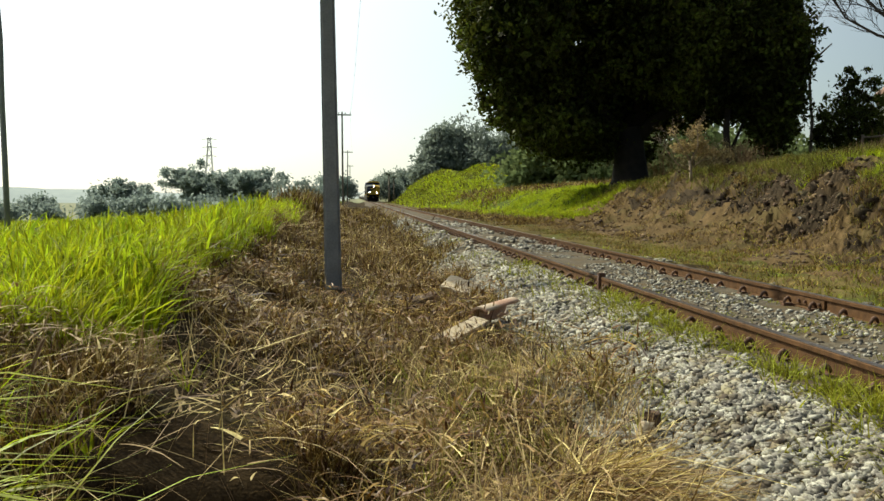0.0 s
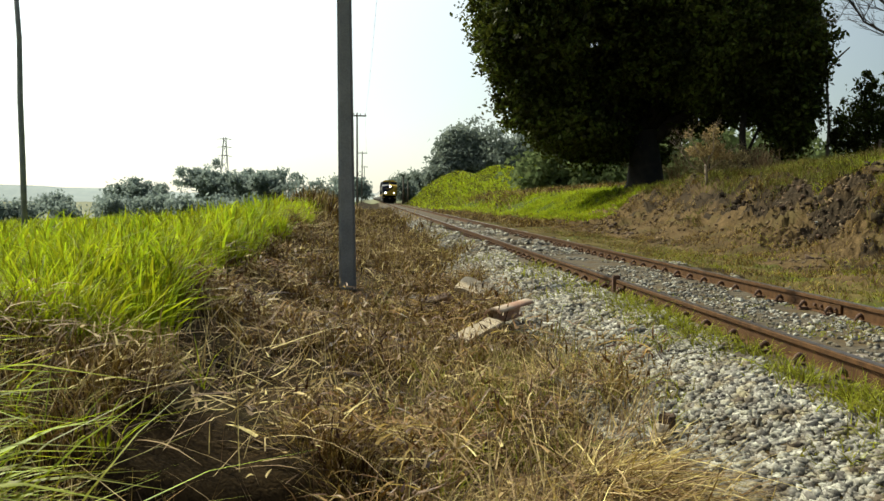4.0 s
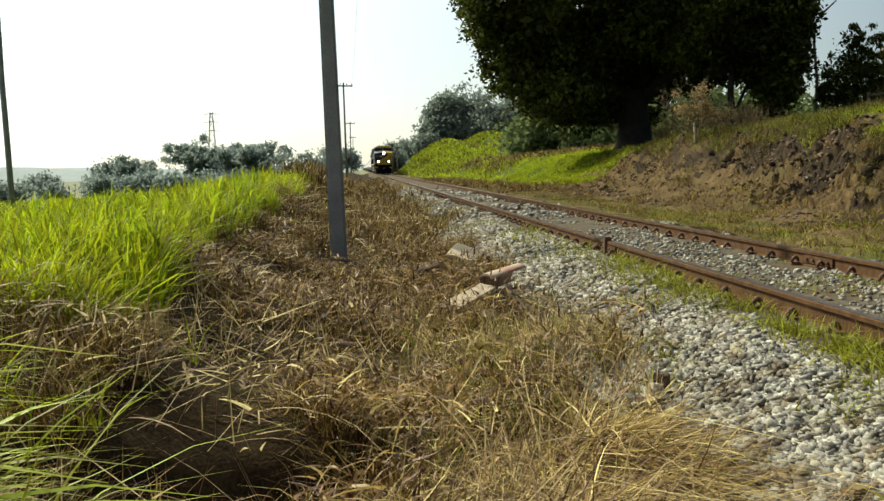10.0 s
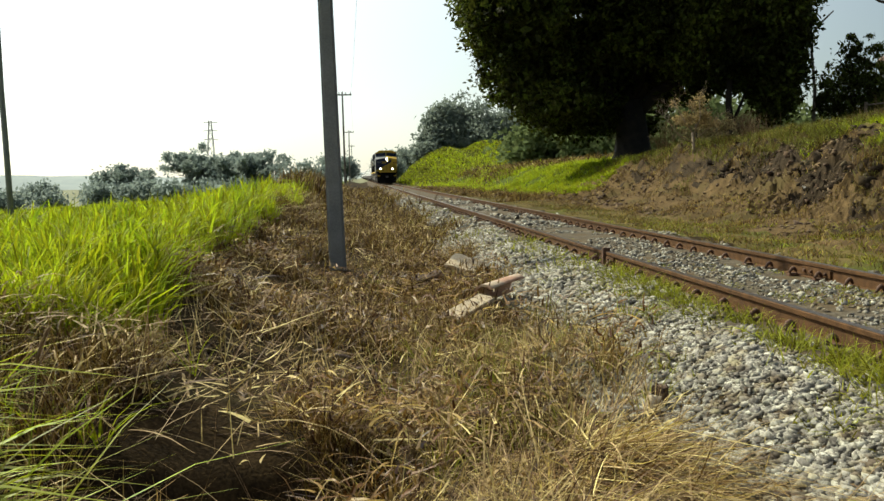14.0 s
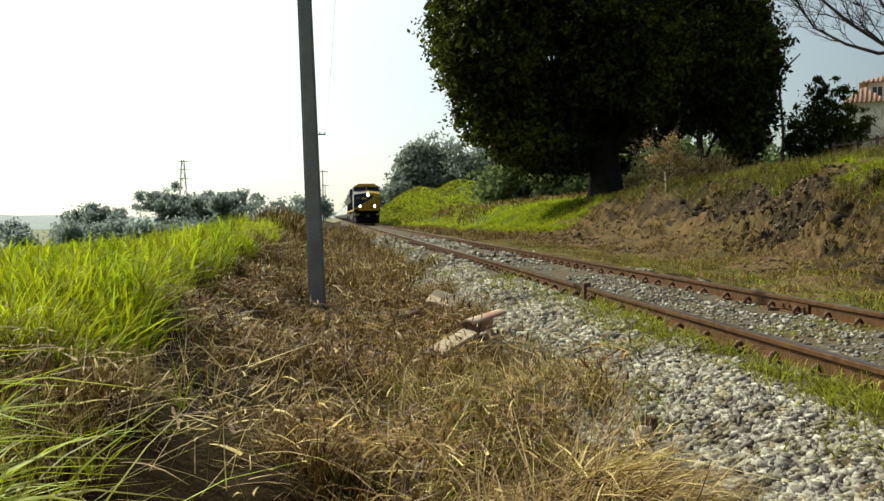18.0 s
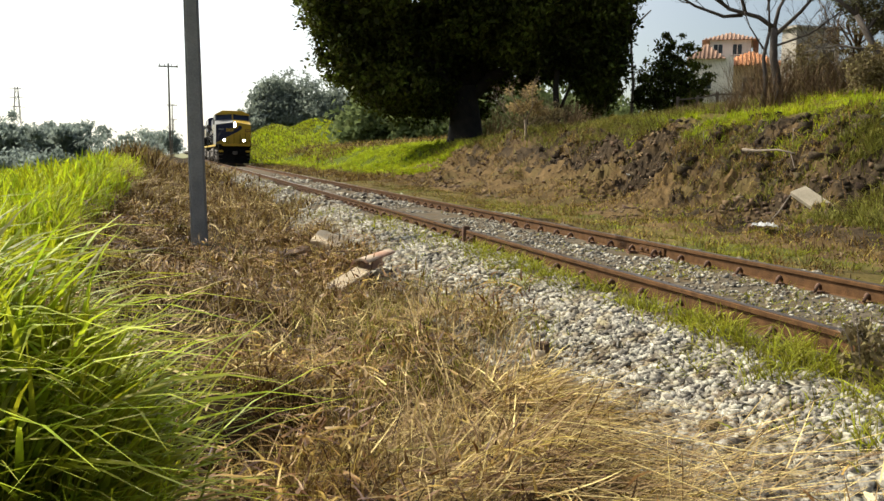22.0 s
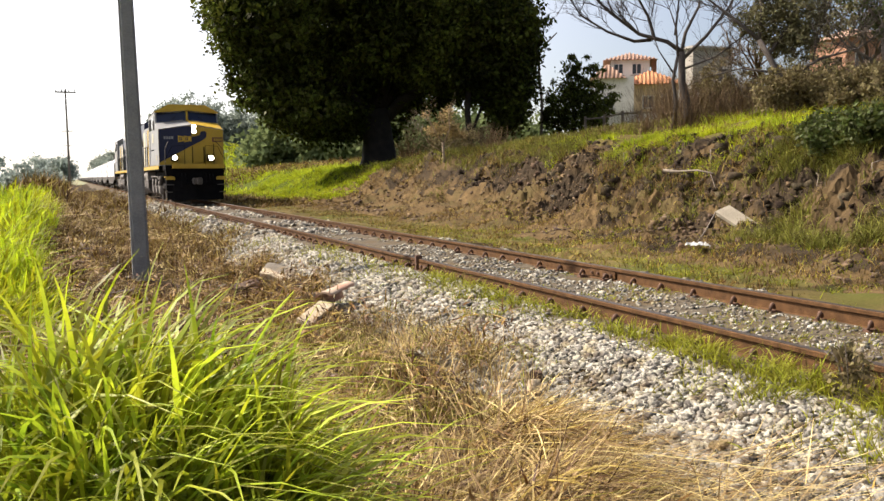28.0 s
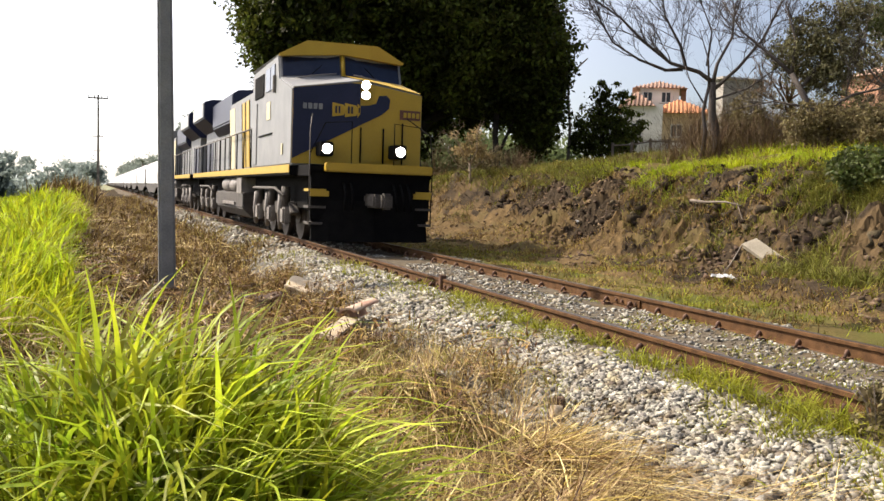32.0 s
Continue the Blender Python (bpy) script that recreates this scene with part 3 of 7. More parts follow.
def dry_ground_cover():
    rng = np.random.default_rng(44)
    inside = lambda x, y: (x < np.interp(y, [2, 3.7, 4.7, 6.4, 7.6, 8.6, 10, 13, 17.5], [2.2, 2.2, 2.3, 2.8, 3.0, 2.55, 2.4, 2.55, 2.85]) + 0.3 * vnoise(y * 0.6, y * 0.2, 41) + 0.3 * vnoise(x * 2.5, y * 2, 43)) & (np.hypot(x + 0.6, y + 0.68) > 1.6) & (np.hypot(x - 0.78, y) > 1.6) & (np.hypot(x - 0.45, (y - 13.9) * 0.45) > 0.5)
    stand, lie, curled, pale_leaves = [], [], [], []
    tall = lambda x, y: inside(x, y) & ~hole(x, y) & (vnoise(x * 1.3, y * 1.1, 47) + 0.5 * vnoise(x * 3.1, y * 2.7, 48) > 0.05)
    hole = lambda x, y: (np.hypot((0.84 * (x - 0.12) + 0.54 * (y - 3.9)) / 1.0, (0.84 * (y - 3.9) - 0.54 * (x - 0.12)) / 0.46) < 1 + 0.35 * vnoise(x * 3, y * 3, 49)) & (vnoise(x * 4.5, y * 4.5, 50) < 0.45)
    low = lambda x, y: inside(x, y) & ~hole(x, y) & (vnoise(x * 1.3, y * 1.1, 47) + 0.5 * vnoise(x * 3.1, y * 2.7, 48) > -0.3)
    # standing dry weeds in clumps, with hollows between
    for keep, n, per, x0, x1, y0, y1, sp, l0, l1, w0, w1 in ((tall, 800, 18, -1.5, 3.1, 1.3, 7, 0.06, 0.16, 0.46, 0.005, 0.013), (tall, 1200, 18, -1.3, 3.2, 7, 16, 0.09, 0.18, 0.46, 0.007, 0.014),
                                                            (tall, 120, 30, -0.9, 0.9, 3.0, 6, 0.07, 0.3, 0.55, 0.004, 0.009), (low, 900, 10, -1.5, 3.0, 1.3, 8, 0.09, 0.06, 0.18, 0.006, 0.014), (low, 900, 9, -1.3, 3.1, 8, 16, 0.12, 0.08, 0.22, 0.010, 0.02),
                                                            (low, 1400, 12, -1.6, 3.1, 16, 36, 0.2, 0.2, 0.5, 0.012, 0.022), (low, 900, 12, -2.5, 3.0, 36, 110, 0.5, 0.3, 0.7, 0.03, 0.06)):
        x, y, a, s = tufts(rng, n, per, x0, x1, y0, y1, sp, keep)
        m = len(x)
        stand.append(blades(x, y, rng.uniform(l0, l1, m) * s, rng.uniform(w0, w1, m), rng.uniform(0.05, 0.6, m), rng.uniform(0.0, 0.9, m), a + rng.normal(0, 0.8, m), None, 4, 11))
    # curled dead leaves held up on the stems
    for n, y0, y1, w0, w1, l0, l1 in ((10000, 1.4, 7, 0.008, 0.020, 0.04, 0.14), (11000, 7, 16, 0.010, 0.024, 0.05, 0.15)):
        x, y = rng.uniform(-1.4, 3.0, n), rng.uniform(y0, y1, n)
        k = tall(x, y)
        x, y = x[k], y[k]
        m = len(x)
        stand.append(blades(x, y, rng.uniform(l0, l1, m), rng.uniform(w0, w1, m), rng.uniform(0.2, 1.8, m), rng.uniform(-0.4, 1.6, m), rng.uniform(0, 6.28, m), height(x, y) + rng.uniform(0.02, 0.34, m), 3, 15))
        v, f = stand.pop()
        pick = np.repeat((x > 0.1 + 0.3 * vnoise(x * 2, y * 2, 51)) | (y > 8), 8)
        whole = np.arange(len(v)).reshape(-1, 8)
        for sel, into in ((pick, curled), (~pick & np.repeat((y > 4.8) & (rng.uniform(0, 1, m) < 0.4), 8), pale_leaves)):
            keep = sel[whole[:, 0]]
            vv = v.reshape(-1, 8, 3)[keep].reshape(-1, 3)
            base = (np.arange(keep.sum()) * 8)[:, None, None] + (f.reshape(-1, 3, 4)[0] - f.reshape(-1, 3, 4)[0].min())[None]
            into.append((vv, base.reshape(-1, 4)))
    # broad curled leaves and broken stems lying on top
    for n, x0, x1, y0, y1, l0, l1, w0, w1 in ((2600, -1.5, 2.5, 1.3, 8, 0.05, 0.18, 0.010, 0.024), (2400, -1.4, 2.7, 8, 18, 0.06, 0.2, 0.010, 0.022), (420, -1.5, 2.4, 1.3, 9, 0.2, 0.5, 0.005, 0.010), (1600, -1.4, 2.6, 18, 40, 0.15, 0.4, 0.014, 0.03)):
        x, y = rng.uniform(x0, x1, n), rng.uniform(y0, y1, n)
        k = inside(x, y) & (vnoise(x * 1.7, y * 1.5, 52) > -0.35) & ~hole(x, y) & ((x > 0.9) | (y > 5.0) | (rng.uniform(0, 1, n) < 0.3)) & (np.hypot(x - 0.45, (y - 13.9) * 0.5) > 0.5)
        x, y = x[k], y[k]
        m = len(x)
        mound = 0.22 * np.clip(vnoise(x * 1.3, y * 1.1, 47) + 0.25, 0, 1)
        lie.append(blades(x, y, rng.uniform(l0, l1, m), rng.uniform(w0, w1, m), rng.uniform(0.5, 2.2, m), rng.uniform(-0.6, 1.2, m), rng.uniform(0, 6.28, m), height(x, y) + mound * rng.uniform(0.2, 1.1, m) + rng.uniform(0.01, 0.06, m), 4, 12))
    x, y, a, s = tufts(rng, 220, 15, 1.1, 2.7, 2.6, 9, 0.06, inside)
    m = len(x)
    lie.append(blades(x, y, rng.uniform(0.2, 0.5, m) * s, rng.uniform(0.004, 0.010, m), rng.uniform(0.05, 0.8, m), rng.uniform(0, 0.6, m), a, None, 4, 23))
    # thin dead stems standing in the hollow
    x, y, a, s = tufts(rng, 520, 12, -0.9, 1.2, 3.0, 4.9, 0.06, hole)
    m = len(x)
    stand.append(blades(x, y, rng.uniform(0.10, 0.34, m), rng.uniform(0.004, 0.009, m), rng.uniform(0.05, 0.8, m), rng.uniform(0, 0.8, m), a, None, 4, 31))
    # stiff broken stalks pointing every way
    n = 800
    x, y = rng.uniform(-0.9, 1.9, n), rng.uniform(3.2, 10, n)
    k = inside(x, y) & ~hole(x, y)
    x, y = x[k], y[k]
    m = len(x)
    lie.append(blades(x, y, rng.uniform(0.2, 0.55, m), rng.uniform(0.005, 0.010, m), rng.uniform(0.1, 1.5, m), rng.uniform(-0.1, 0.2, m), rng.uniform(0, 6.28, m), height(x, y) + rng.uniform(0.0, 0.2, m), 3, 27))
    grass_object("dead_leaves", curled, M_RUSSET, "curled russet dead leaves hanging on the dry weeds", "dead leaves")
    grass_object("dry_grass", stand, M_DRY, "dry brown grass and weeds covering the ditch", "dry grass")
    # thinner cover on the ground behind
    x, y, a, s = tufts(rng, 1500, 9, -5, 2.3, -7, 1.4, 0.12, lambda x, y: (np.hypot(x + 0.6, y + 0.68) > 0.9) & (np.hypot(x - 0.78, y) > 0.9) & (np.hypot(x - 0.1, y + 0.35) > 0.9))
    m = len(x)
    lie.append(blades(x, y, rng.uniform(0.06, 0.2, m), rng.uniform(0.006, 0.014, m), rng.uniform(0.3, 1.4, m), rng.uniform(0, 0.9, m), a, None, 3, 29))
    lie += pale_leaves
    grass_object("straw", lie, M_PALE, "bleached straw and curled leaves lying over the ditch", "straw")
    # a heap of cut straw close to the path
    n = 4600
    far = rng.uniform(0, 1, n) < 0.5
    x, y = np.where(far, rng.normal(1.9, 0.24, n), rng.normal(1.5, 0.36, n)), np.where(far, rng.normal(4.3, 0.4, n), rng.normal(3.2, 0.5, n))
    k = (np.hypot(x - 0.78, y) > 1.5) & ~hole(x, y) & (x > 0.85)
    x, y = x[k], y[k]
    m = len(x)
    top = 0.34 * np.exp(-((x - 1.5) / 0.45) ** 2 - ((y - 3.2) / 0.6) ** 2) + 0.24 * np.exp(-((x - 1.9) / 0.32) ** 2 - ((y - 4.3) / 0.5) ** 2)
    pale = rng.uniform(0, 1, m) < 0.45
    sx, sy = rng.uniform(1.4, 2.75, 700), rng.normal(2.9, 0.4, 700)
    drift = blades(sx, sy, rng.uniform(0.25, 0.7, 700), rng.uniform(0.003, 0.007, 700), rng.uniform(1.3, 2.1, 700), rng.uniform(-0.1, 0.2, 700), rng.normal(-0.1, 0.4, 700) + 3.14 * (rng.uniform(0, 1, 700) < 0.5), height(sx, sy) + rng.uniform(0.02, 0.12, 700), 4, 28)
    heap = lambda k, sd: blades(x[k], y[k], rng.uniform(0.12, 0.45, k.sum()), rng.uniform(0.004, 0.011, k.sum()), rng.uniform(0.6, 1.9, k.sum()), rng.uniform(-0.2, 0.9, k.sum()), rng.normal(-0.5, 1.0, k.sum()), (height(x, y) + top * rng.uniform(0.2, 1, m))[k], 5, sd)
    grass_object("straw_heap", [heap(pale, 13), drift], M_PALE, "heap of bleached cut straw", "straw")
    grass_object("hay_heap", [heap(~pale, 14)], M_DRY, "brown hay mixed into the heap of cut straw", "hay")


def weeds():
    rng = np.random.default_rng(55)
    sets = []
    for n, per, x0, x1, y0, y1, sp, l0, l1, w in ((110, 30, 2.95, 3.70, 2.4, 9, 0.07, 0.05, 0.2, 0.008), (90, 30, 3.4, 3.74, 2.4, 10, 0.06, 0.08, 0.24, 0.009), (90, 18, 2.9, 3.7, 9, 16, 0.09, 0.06, 0.2, 0.012), (40, 26, 1.3, 2.0, 5, 8.5, 0.07, 0.12, 0.36, 0.010), (50, 14, 2.3, 3.5, 16, 40, 0.15, 0.1, 0.3, 0.014),
                                                 (1300, 14, 5.7, 10.5, 1.5, 22, 0.14, 0.04, 0.15, 0.012), (420, 16, 3.9, 5.4, 2.5, 9, 0.08, 0.02, 0.09, 0.009), (200, 12, 3.9, 5.4, 9, 18, 0.08, 0.02, 0.08, 0.010), (46, 20, 0.9, 2.6, 4, 14, 0.08, 0.15, 0.42, 0.010)):
        x, y, a, s = tufts(rng, n, per, x0, x1, y0, y1, sp, lambda x, y: vnoise(x * 1.3, y * 0.9, 61) > -0.25)
        m = len(x)
        sets.append(blades(x, y, rng.uniform(l0, l1, m) * s, np.full(m, w) * rng.uniform(0.7, 1.4, m), rng.uniform(0.1, 0.7, m), rng.uniform(0.0, 0.7, m), a, None, 3, 14))
    # thick green patches along the near rail and in the ditch
    for cx, cy, rx, ry, n, l0, l1 in ((3.5, 3.6, 0.15, 0.5, 900, 0.08, 0.28), (3.5, 4.9, 0.12, 0.5, 1000, 0.06, 0.26), (3.1, 4.3, 0.12, 0.15, 120, 0.05, 0.16), (2.75, 5.9, 0.1, 0.2, 100, 0.06, 0.18), (3.42, 8.3, 0.2, 0.8, 620, 0.06, 0.2), (3.52, 6.6, 0.13, 0.8, 800, 0.06, 0.22), (3.3, 13, 0.25, 1.4, 360, 0.08, 0.2),
                                      (1.75, 8.8, 0.22, 0.5, 260, 0.1, 0.32), (1.55, 6.4, 0.15, 0.5, 200, 0.1, 0.3), (3.3, 2.5, 0.25, 0.4, 380, 0.05, 0.18)):
        x, y = rng.normal(cx, rx, n), rng.normal(cy, ry, n)
        k = (x < 3.72) & ((vnoise(x * 3.5, y * 3.0, 63) > -0.25) | (x < 2.6))
        x, y = x[k], y[k]
        m = len(x)
        sets.append(blades(x, y, rng.uniform(l0, l1, m), rng.uniform(0.007, 0.014, m), rng.uniform(0.1, 0.8, m), rng.uniform(0.0, 0.8, m), rng.uniform(0, 6.28, m), None, 4, 20))
    grass_object("track_weeds", sets, M_WEED, "low green weeds growing through the ballast", "weeds")


field_grass()
front_clump()
dry_ground_cover()
weeds()


# ---- the earth bank ----
M_CLOD = material("earth_clod", (0.045, 0.03, 0.018), (0.15, 0.092, 0.048), 0.95, 5, 40, 0.9, island=0.4)


M_SOD = material("blackened_sod", (0.016, 0.013, 0.010), (0.068, 0.050, 0.033), 0.95, 6, 40, 1.0, island=0.6, spec=0.05)
M_BANKWEED = material("olive_weed", (0.06, 0.062, 0.010), (0.21, 0.20, 0.036), 0.7, 1.5, 16, 0, island=0.6, through_light=0.3, spec=0.15)


def bank():
    rng = np.random.default_rng(66)
    n = 9000
    y = rng.uniform(5, 40, n)
    x = toe(y) + rng.uniform(0.3, 4.9, n)
    lumpy = np.clip(vnoise(x * 0.9, y * 0.5, 71) + 0.4 * vnoise(x * 2.4, y * 2.0, 72), -0.5, 1)
    size = rng.uniform(0.010, 0.026, n) * rng.choice([0.7, 1, 1.3, 2.0], n) * (1.0 + 0.9 * lumpy)
    v, f = stone_set(n, 67, x, y, size, 0.55)
    tagged(new("bank_clods", fast_mesh("bank_clods", v, f, M_CLOD)), "crumbling brown clods on the face of the cut bank", "earth clods", kind="stuff")
    # blackened sods that have slipped from the lip
    n = 3400
    y = rng.uniform(5, 30, n)
    d = np.where(y < 14, rng.uniform(2.0, 5.3, n), rng.uniform(3.0, 5.3, n))
    x = toe(y) + d
    k = vnoise(x * 1.1, y * 0.8, 73) + 0.6 * vnoise(x * 2.7, y * 2.2, 74) > np.where(y < 19, -0.15, 0.25)
    x, y = x[k], y[k]
    v, f = stone_set(len(x), 68, x, y, rng.uniform(0.025, 0.07, len(x)) * rng.choice([0.6, 1, 1.7], len(x)), 0.75, 0.85)
    tagged(new("slipped_sods", fast_mesh("slipped_sods", v, f, M_SOD)), "blackened lumps of sod slipping from the lip of the bank", "earth clods", kind="stuff")
    dry, green, olive = [], [], []

    def scatter(into, n_, per, d0, d1, y0, y1, sp, l0, l1, w0, w1, thin=-0.2, lift=0.0, seed=17):
        yy = rng.uniform(y0, y1, n_)
        xx = toe(yy) + rng.uniform(d0, d1, n_)
        k = vnoise(xx * 0.8, yy * 0.6, 75) + 0.4 * vnoise(xx * 2.1, yy * 1.9, 79) > thin
        xx, yy = xx[k], yy[k]
        x = (xx[:, None] + rng.normal(0, sp, (len(xx), per))).ravel()
        y = (yy[:, None] + rng.normal(0, sp, (len(xx), per))).ravel()
        m = len(x)
        into.append(blades(x, y, rng.uniform(l0, l1, m), rng.uniform(w0, w1, m), rng.uniform(0.05, 0.7, m), rng.uniform(0, 0.8, m), rng.uniform(0, 6.28, m), height(x, y) - 0.02 + rng.uniform(0, 1, m) * lift, 3, seed))

    # the verge and the face
    scatter(dry, 1300, 14, -1.5, 1.0, 2, 45, 0.12, 0.05, 0.18, 0.010, 0.014, -0.2)
    scatter(dry, 1700, 13, 0.3, 3.8, 6, 45, 0.09, 0.06, 0.26, 0.008, 0.014, -0.25)
    scatter(olive, 420, 22, 3.2, 5.6, 4, 13, 0.10, 0.15, 0.42, 0.010, 0.018, -0.1, 0.1)
    scatter(dry, 600, 16, 3.2, 5.0, 6, 45, 0.10, 0.15, 0.45, 0.010, 0.018, 0.0)
    scatter(dry, 420, 20, 4.2, 9, 5, 46, 0.12, 0.2, 0.55, 0.010, 0.018, -0.1)
    scatter(olive, 560, 12, -1.4, 0.4, 3, 34, 0.10, 0.04, 0.14, 0.010, 0.016, -0.3)
    scatter(olive, 420, 22, 2.4, 4.4, 5, 30, 0.10, 0.12, 0.36, 0.010, 0.018, 0.1)
    scatter(olive, 330, 22, 1.6, 5.0, 4, 11.5, 0.10, 0.12, 0.38, 0.010, 0.018, 0.12, 0.1)
    scatter(olive, 2300, 20, 4.0, 13, 23, 46, 0.15, 0.15, 0.45, 0.012, 0.026, -0.4, 0.1)
    scatter(olive, 900, 24, 4.3, 11, 5, 13, 0.12, 0.2, 0.55, 0.012, 0.024, 0.0, 0.15)
    scatter(olive, 520, 24, 1.4, 5.0, 6, 11.6, 0.10, 0.14, 0.42, 0.010, 0.018, -0.15, 0.1)
    scatter(olive, 170, 24, 3.4, 5.0, 10.8, 13.6, 0.10, 0.18, 0.45, 0.010, 0.018, -0.2, 0.1)
    scatter(olive, 1500, 14, 0.6, 18, 105, 190, 0.6, 0.4, 1.0, 0.16, 0.24, 0.0)
    scatter(green, 1700, 14, 0.6, 18, 105, 195, 0.6, 0.4, 0.9, 0.16, 0.24, -0.35)
    # bright tufts along the lip, hanging over it in places
    scatter(green, 900, 26, 4.8, 6.6, 10.5, 26, 0.10, 0.12, 0.34, 0.009, 0.017, -0.12)
    scatter(green, 240, 26, 3.8, 5.0, 6, 24, 0.09, 0.12, 0.34, 0.009, 0.016, 0.15)
    scatter(green, 850, 20, 6, 12, 10.5, 25, 0.15, 0.15, 0.42, 0.010, 0.020, -0.2)
    # the sunlit slope before the big tree and the rise beyond
    scatter(green, 2600, 20, 1.5, 8, 40, 62, 0.20, 0.14, 0.34, 0.02, 0.04, -0.5)
    scatter(green, 1500, 16, 1.0, 14, 58, 90, 0.3, 0.2, 0.45, 0.04, 0.06, -0.3)
    scatter(green, 700, 14, 0.4, 20, 88, 170, 0.6, 0.3, 0.7, 0.1, 0.14, -0.1)
    scatter(dry, 900, 16, 3, 16, 62, 120, 0.5, 0.3, 0.9, 0.05, 0.08, -0.1)
    scatter(dry, 500, 16, -1.5, 1.6, 40, 90, 0.3, 0.15, 0.4, 0.03, 0.05, -0.3)
    # tall pale grass beside the line beyond the pole
    x, y = rng.uniform(-3.2, -0.6, 2600), rng.uniform(36, 80, 2600)
    dry.append(blades(x, y, rng.uniform(0.6, 1.5, 2600), np.full(2600, 0.05), rng.uniform(0.03, 0.3, 2600), rng.uniform(0, 0.5, 2600), rng.uniform(0, 6.28, 2600), None, 3, 18))
    grass_object("bank_dry_grass", dry, M_DRY, "tufts of dry grass clinging to the bank", "dry grass")
    grass_object("bank_weeds", olive, M_BANKWEED, "dull olive weeds overgrowing the upper face of the bank", "weeds")
    grass_object("bank_green_grass", green, M_GREEN, "sunlit green grass on top of the bank", "grass")


bank()


# ---- poles and wires ----
def tall_pole(x, y, top, w0, w1, mat_, label, lean=(0, 0), crossarm=0.0):
    z = float(height(x, y)) - 0.3
    ob = empty("utility_pole", pose(x, y, 0), label, "utility pole", "poles along the line")
    bm = bmesh.new()
    lo = [bm.verts.new((sx * w0 / 2, sy * w0 * 0.36, z)) for sx, sy in ((-1, -1), (1, -1), (1, 1), (-1, 1))]
    hi = [bm.verts.new((lean[0] + sx * w1 / 2, lean[1] + sy * w1 * 0.36, top)) for sx, sy in ((-1, -1), (1, -1), (1, 1), (-1, 1))]
    bm.faces.new(lo[::-1]), bm.faces.new(hi)
    for i in range(4):
        bm.faces.new((lo[i], lo[(i + 1) % 4], hi[(i + 1) % 4], hi[i]))
    bmesh.ops.bevel(bm, geom=bm.edges[:], offset=w1 * 0.22, segments=3, affect="EDGES")
    part("shaft", bm, mat_, ob)
    if crossarm:
        part("crossarm", box(lean[0] - crossarm, lean[0] + crossarm, -0.06, 0.06, top - 0.42, top - 0.28, 0.01), M_POLEWOOD, ob)
        for k in (-0.9, -0.35, 0.35, 0.9):
            part("insulator", tube([(lean[0] + k * crossarm, 0, top - 0.28), (lean[0] + k * crossarm, 0, top - 0.16), (lean[0] + k * crossarm, 0, top - 0.06)], [0.03, 0.06, 0.03], 8), M_POLE, ob)
    return ob


def curved_pole():
    x, y = -14.15, 42.0
    z = float(height(x, y))
    ob = empty("utility_pole", pose(x, y, 0), "slender bent wooden pole in a haze-pale grey standing in the field", "utility pole", "poles along the line")
    # concrete grey on this wooden pole stands for the haze before it
    part("shaft", tube([(0, 0, z - 0.3), (-0.12, 0, 2.5), (-0.2, 0, 5), (-0.22, 0, 7.5), (-0.42, 0, 10.5)], [0.13, 0.125, 0.12, 0.11, 0.10], 10), M_POLE, ob)


tall_pole(0.44, 14.9, 10.2, 0.27, 0.17, M_POLE, "tapered grey concrete utility pole in the dry grass", (-0.27, 0), 1.0)
tall_pole(-0.60, 104, 10.3, 0.24, 0.16, M_POLEWOOD, "distant dark utility pole with a crossarm beside the track", (-0.15, 0), 1.0)
tall_pole(-0.85, 190, 10.3, 0.26, 0.18, M_POLEWOOD, "far dark utility pole with a crossarm beside the track", (0, 0), 1.0)
tall_pole(-0.9, 275, 10.3, 0.26, 0.18, M_POLEWOOD, "far dark utility pole with a crossarm beside the track", (0, 0), 1.0)
curved_pole()


def wires():
    for k in (0.9,):
        for a, b in (((0.33 + k, 15.1, 10.15), (-0.75 + k, 104, 10.25)), ((-0.75 + k, 104, 10.25), (-0.85 + k, 190, 10.25))):
            pts = [Vector(a).lerp(Vector(b), i / 14) - Vector((0, 0, 4.0 * 1.4 * (i / 14) * (1 - i / 14))) for i in range(15)]
            tagged(part("overhead_wire", tube(pts, [0.007] * 15, 4), M_BLACK), "thin dark overhead wire sagging between the poles", "wire", "overhead wires")


wires()


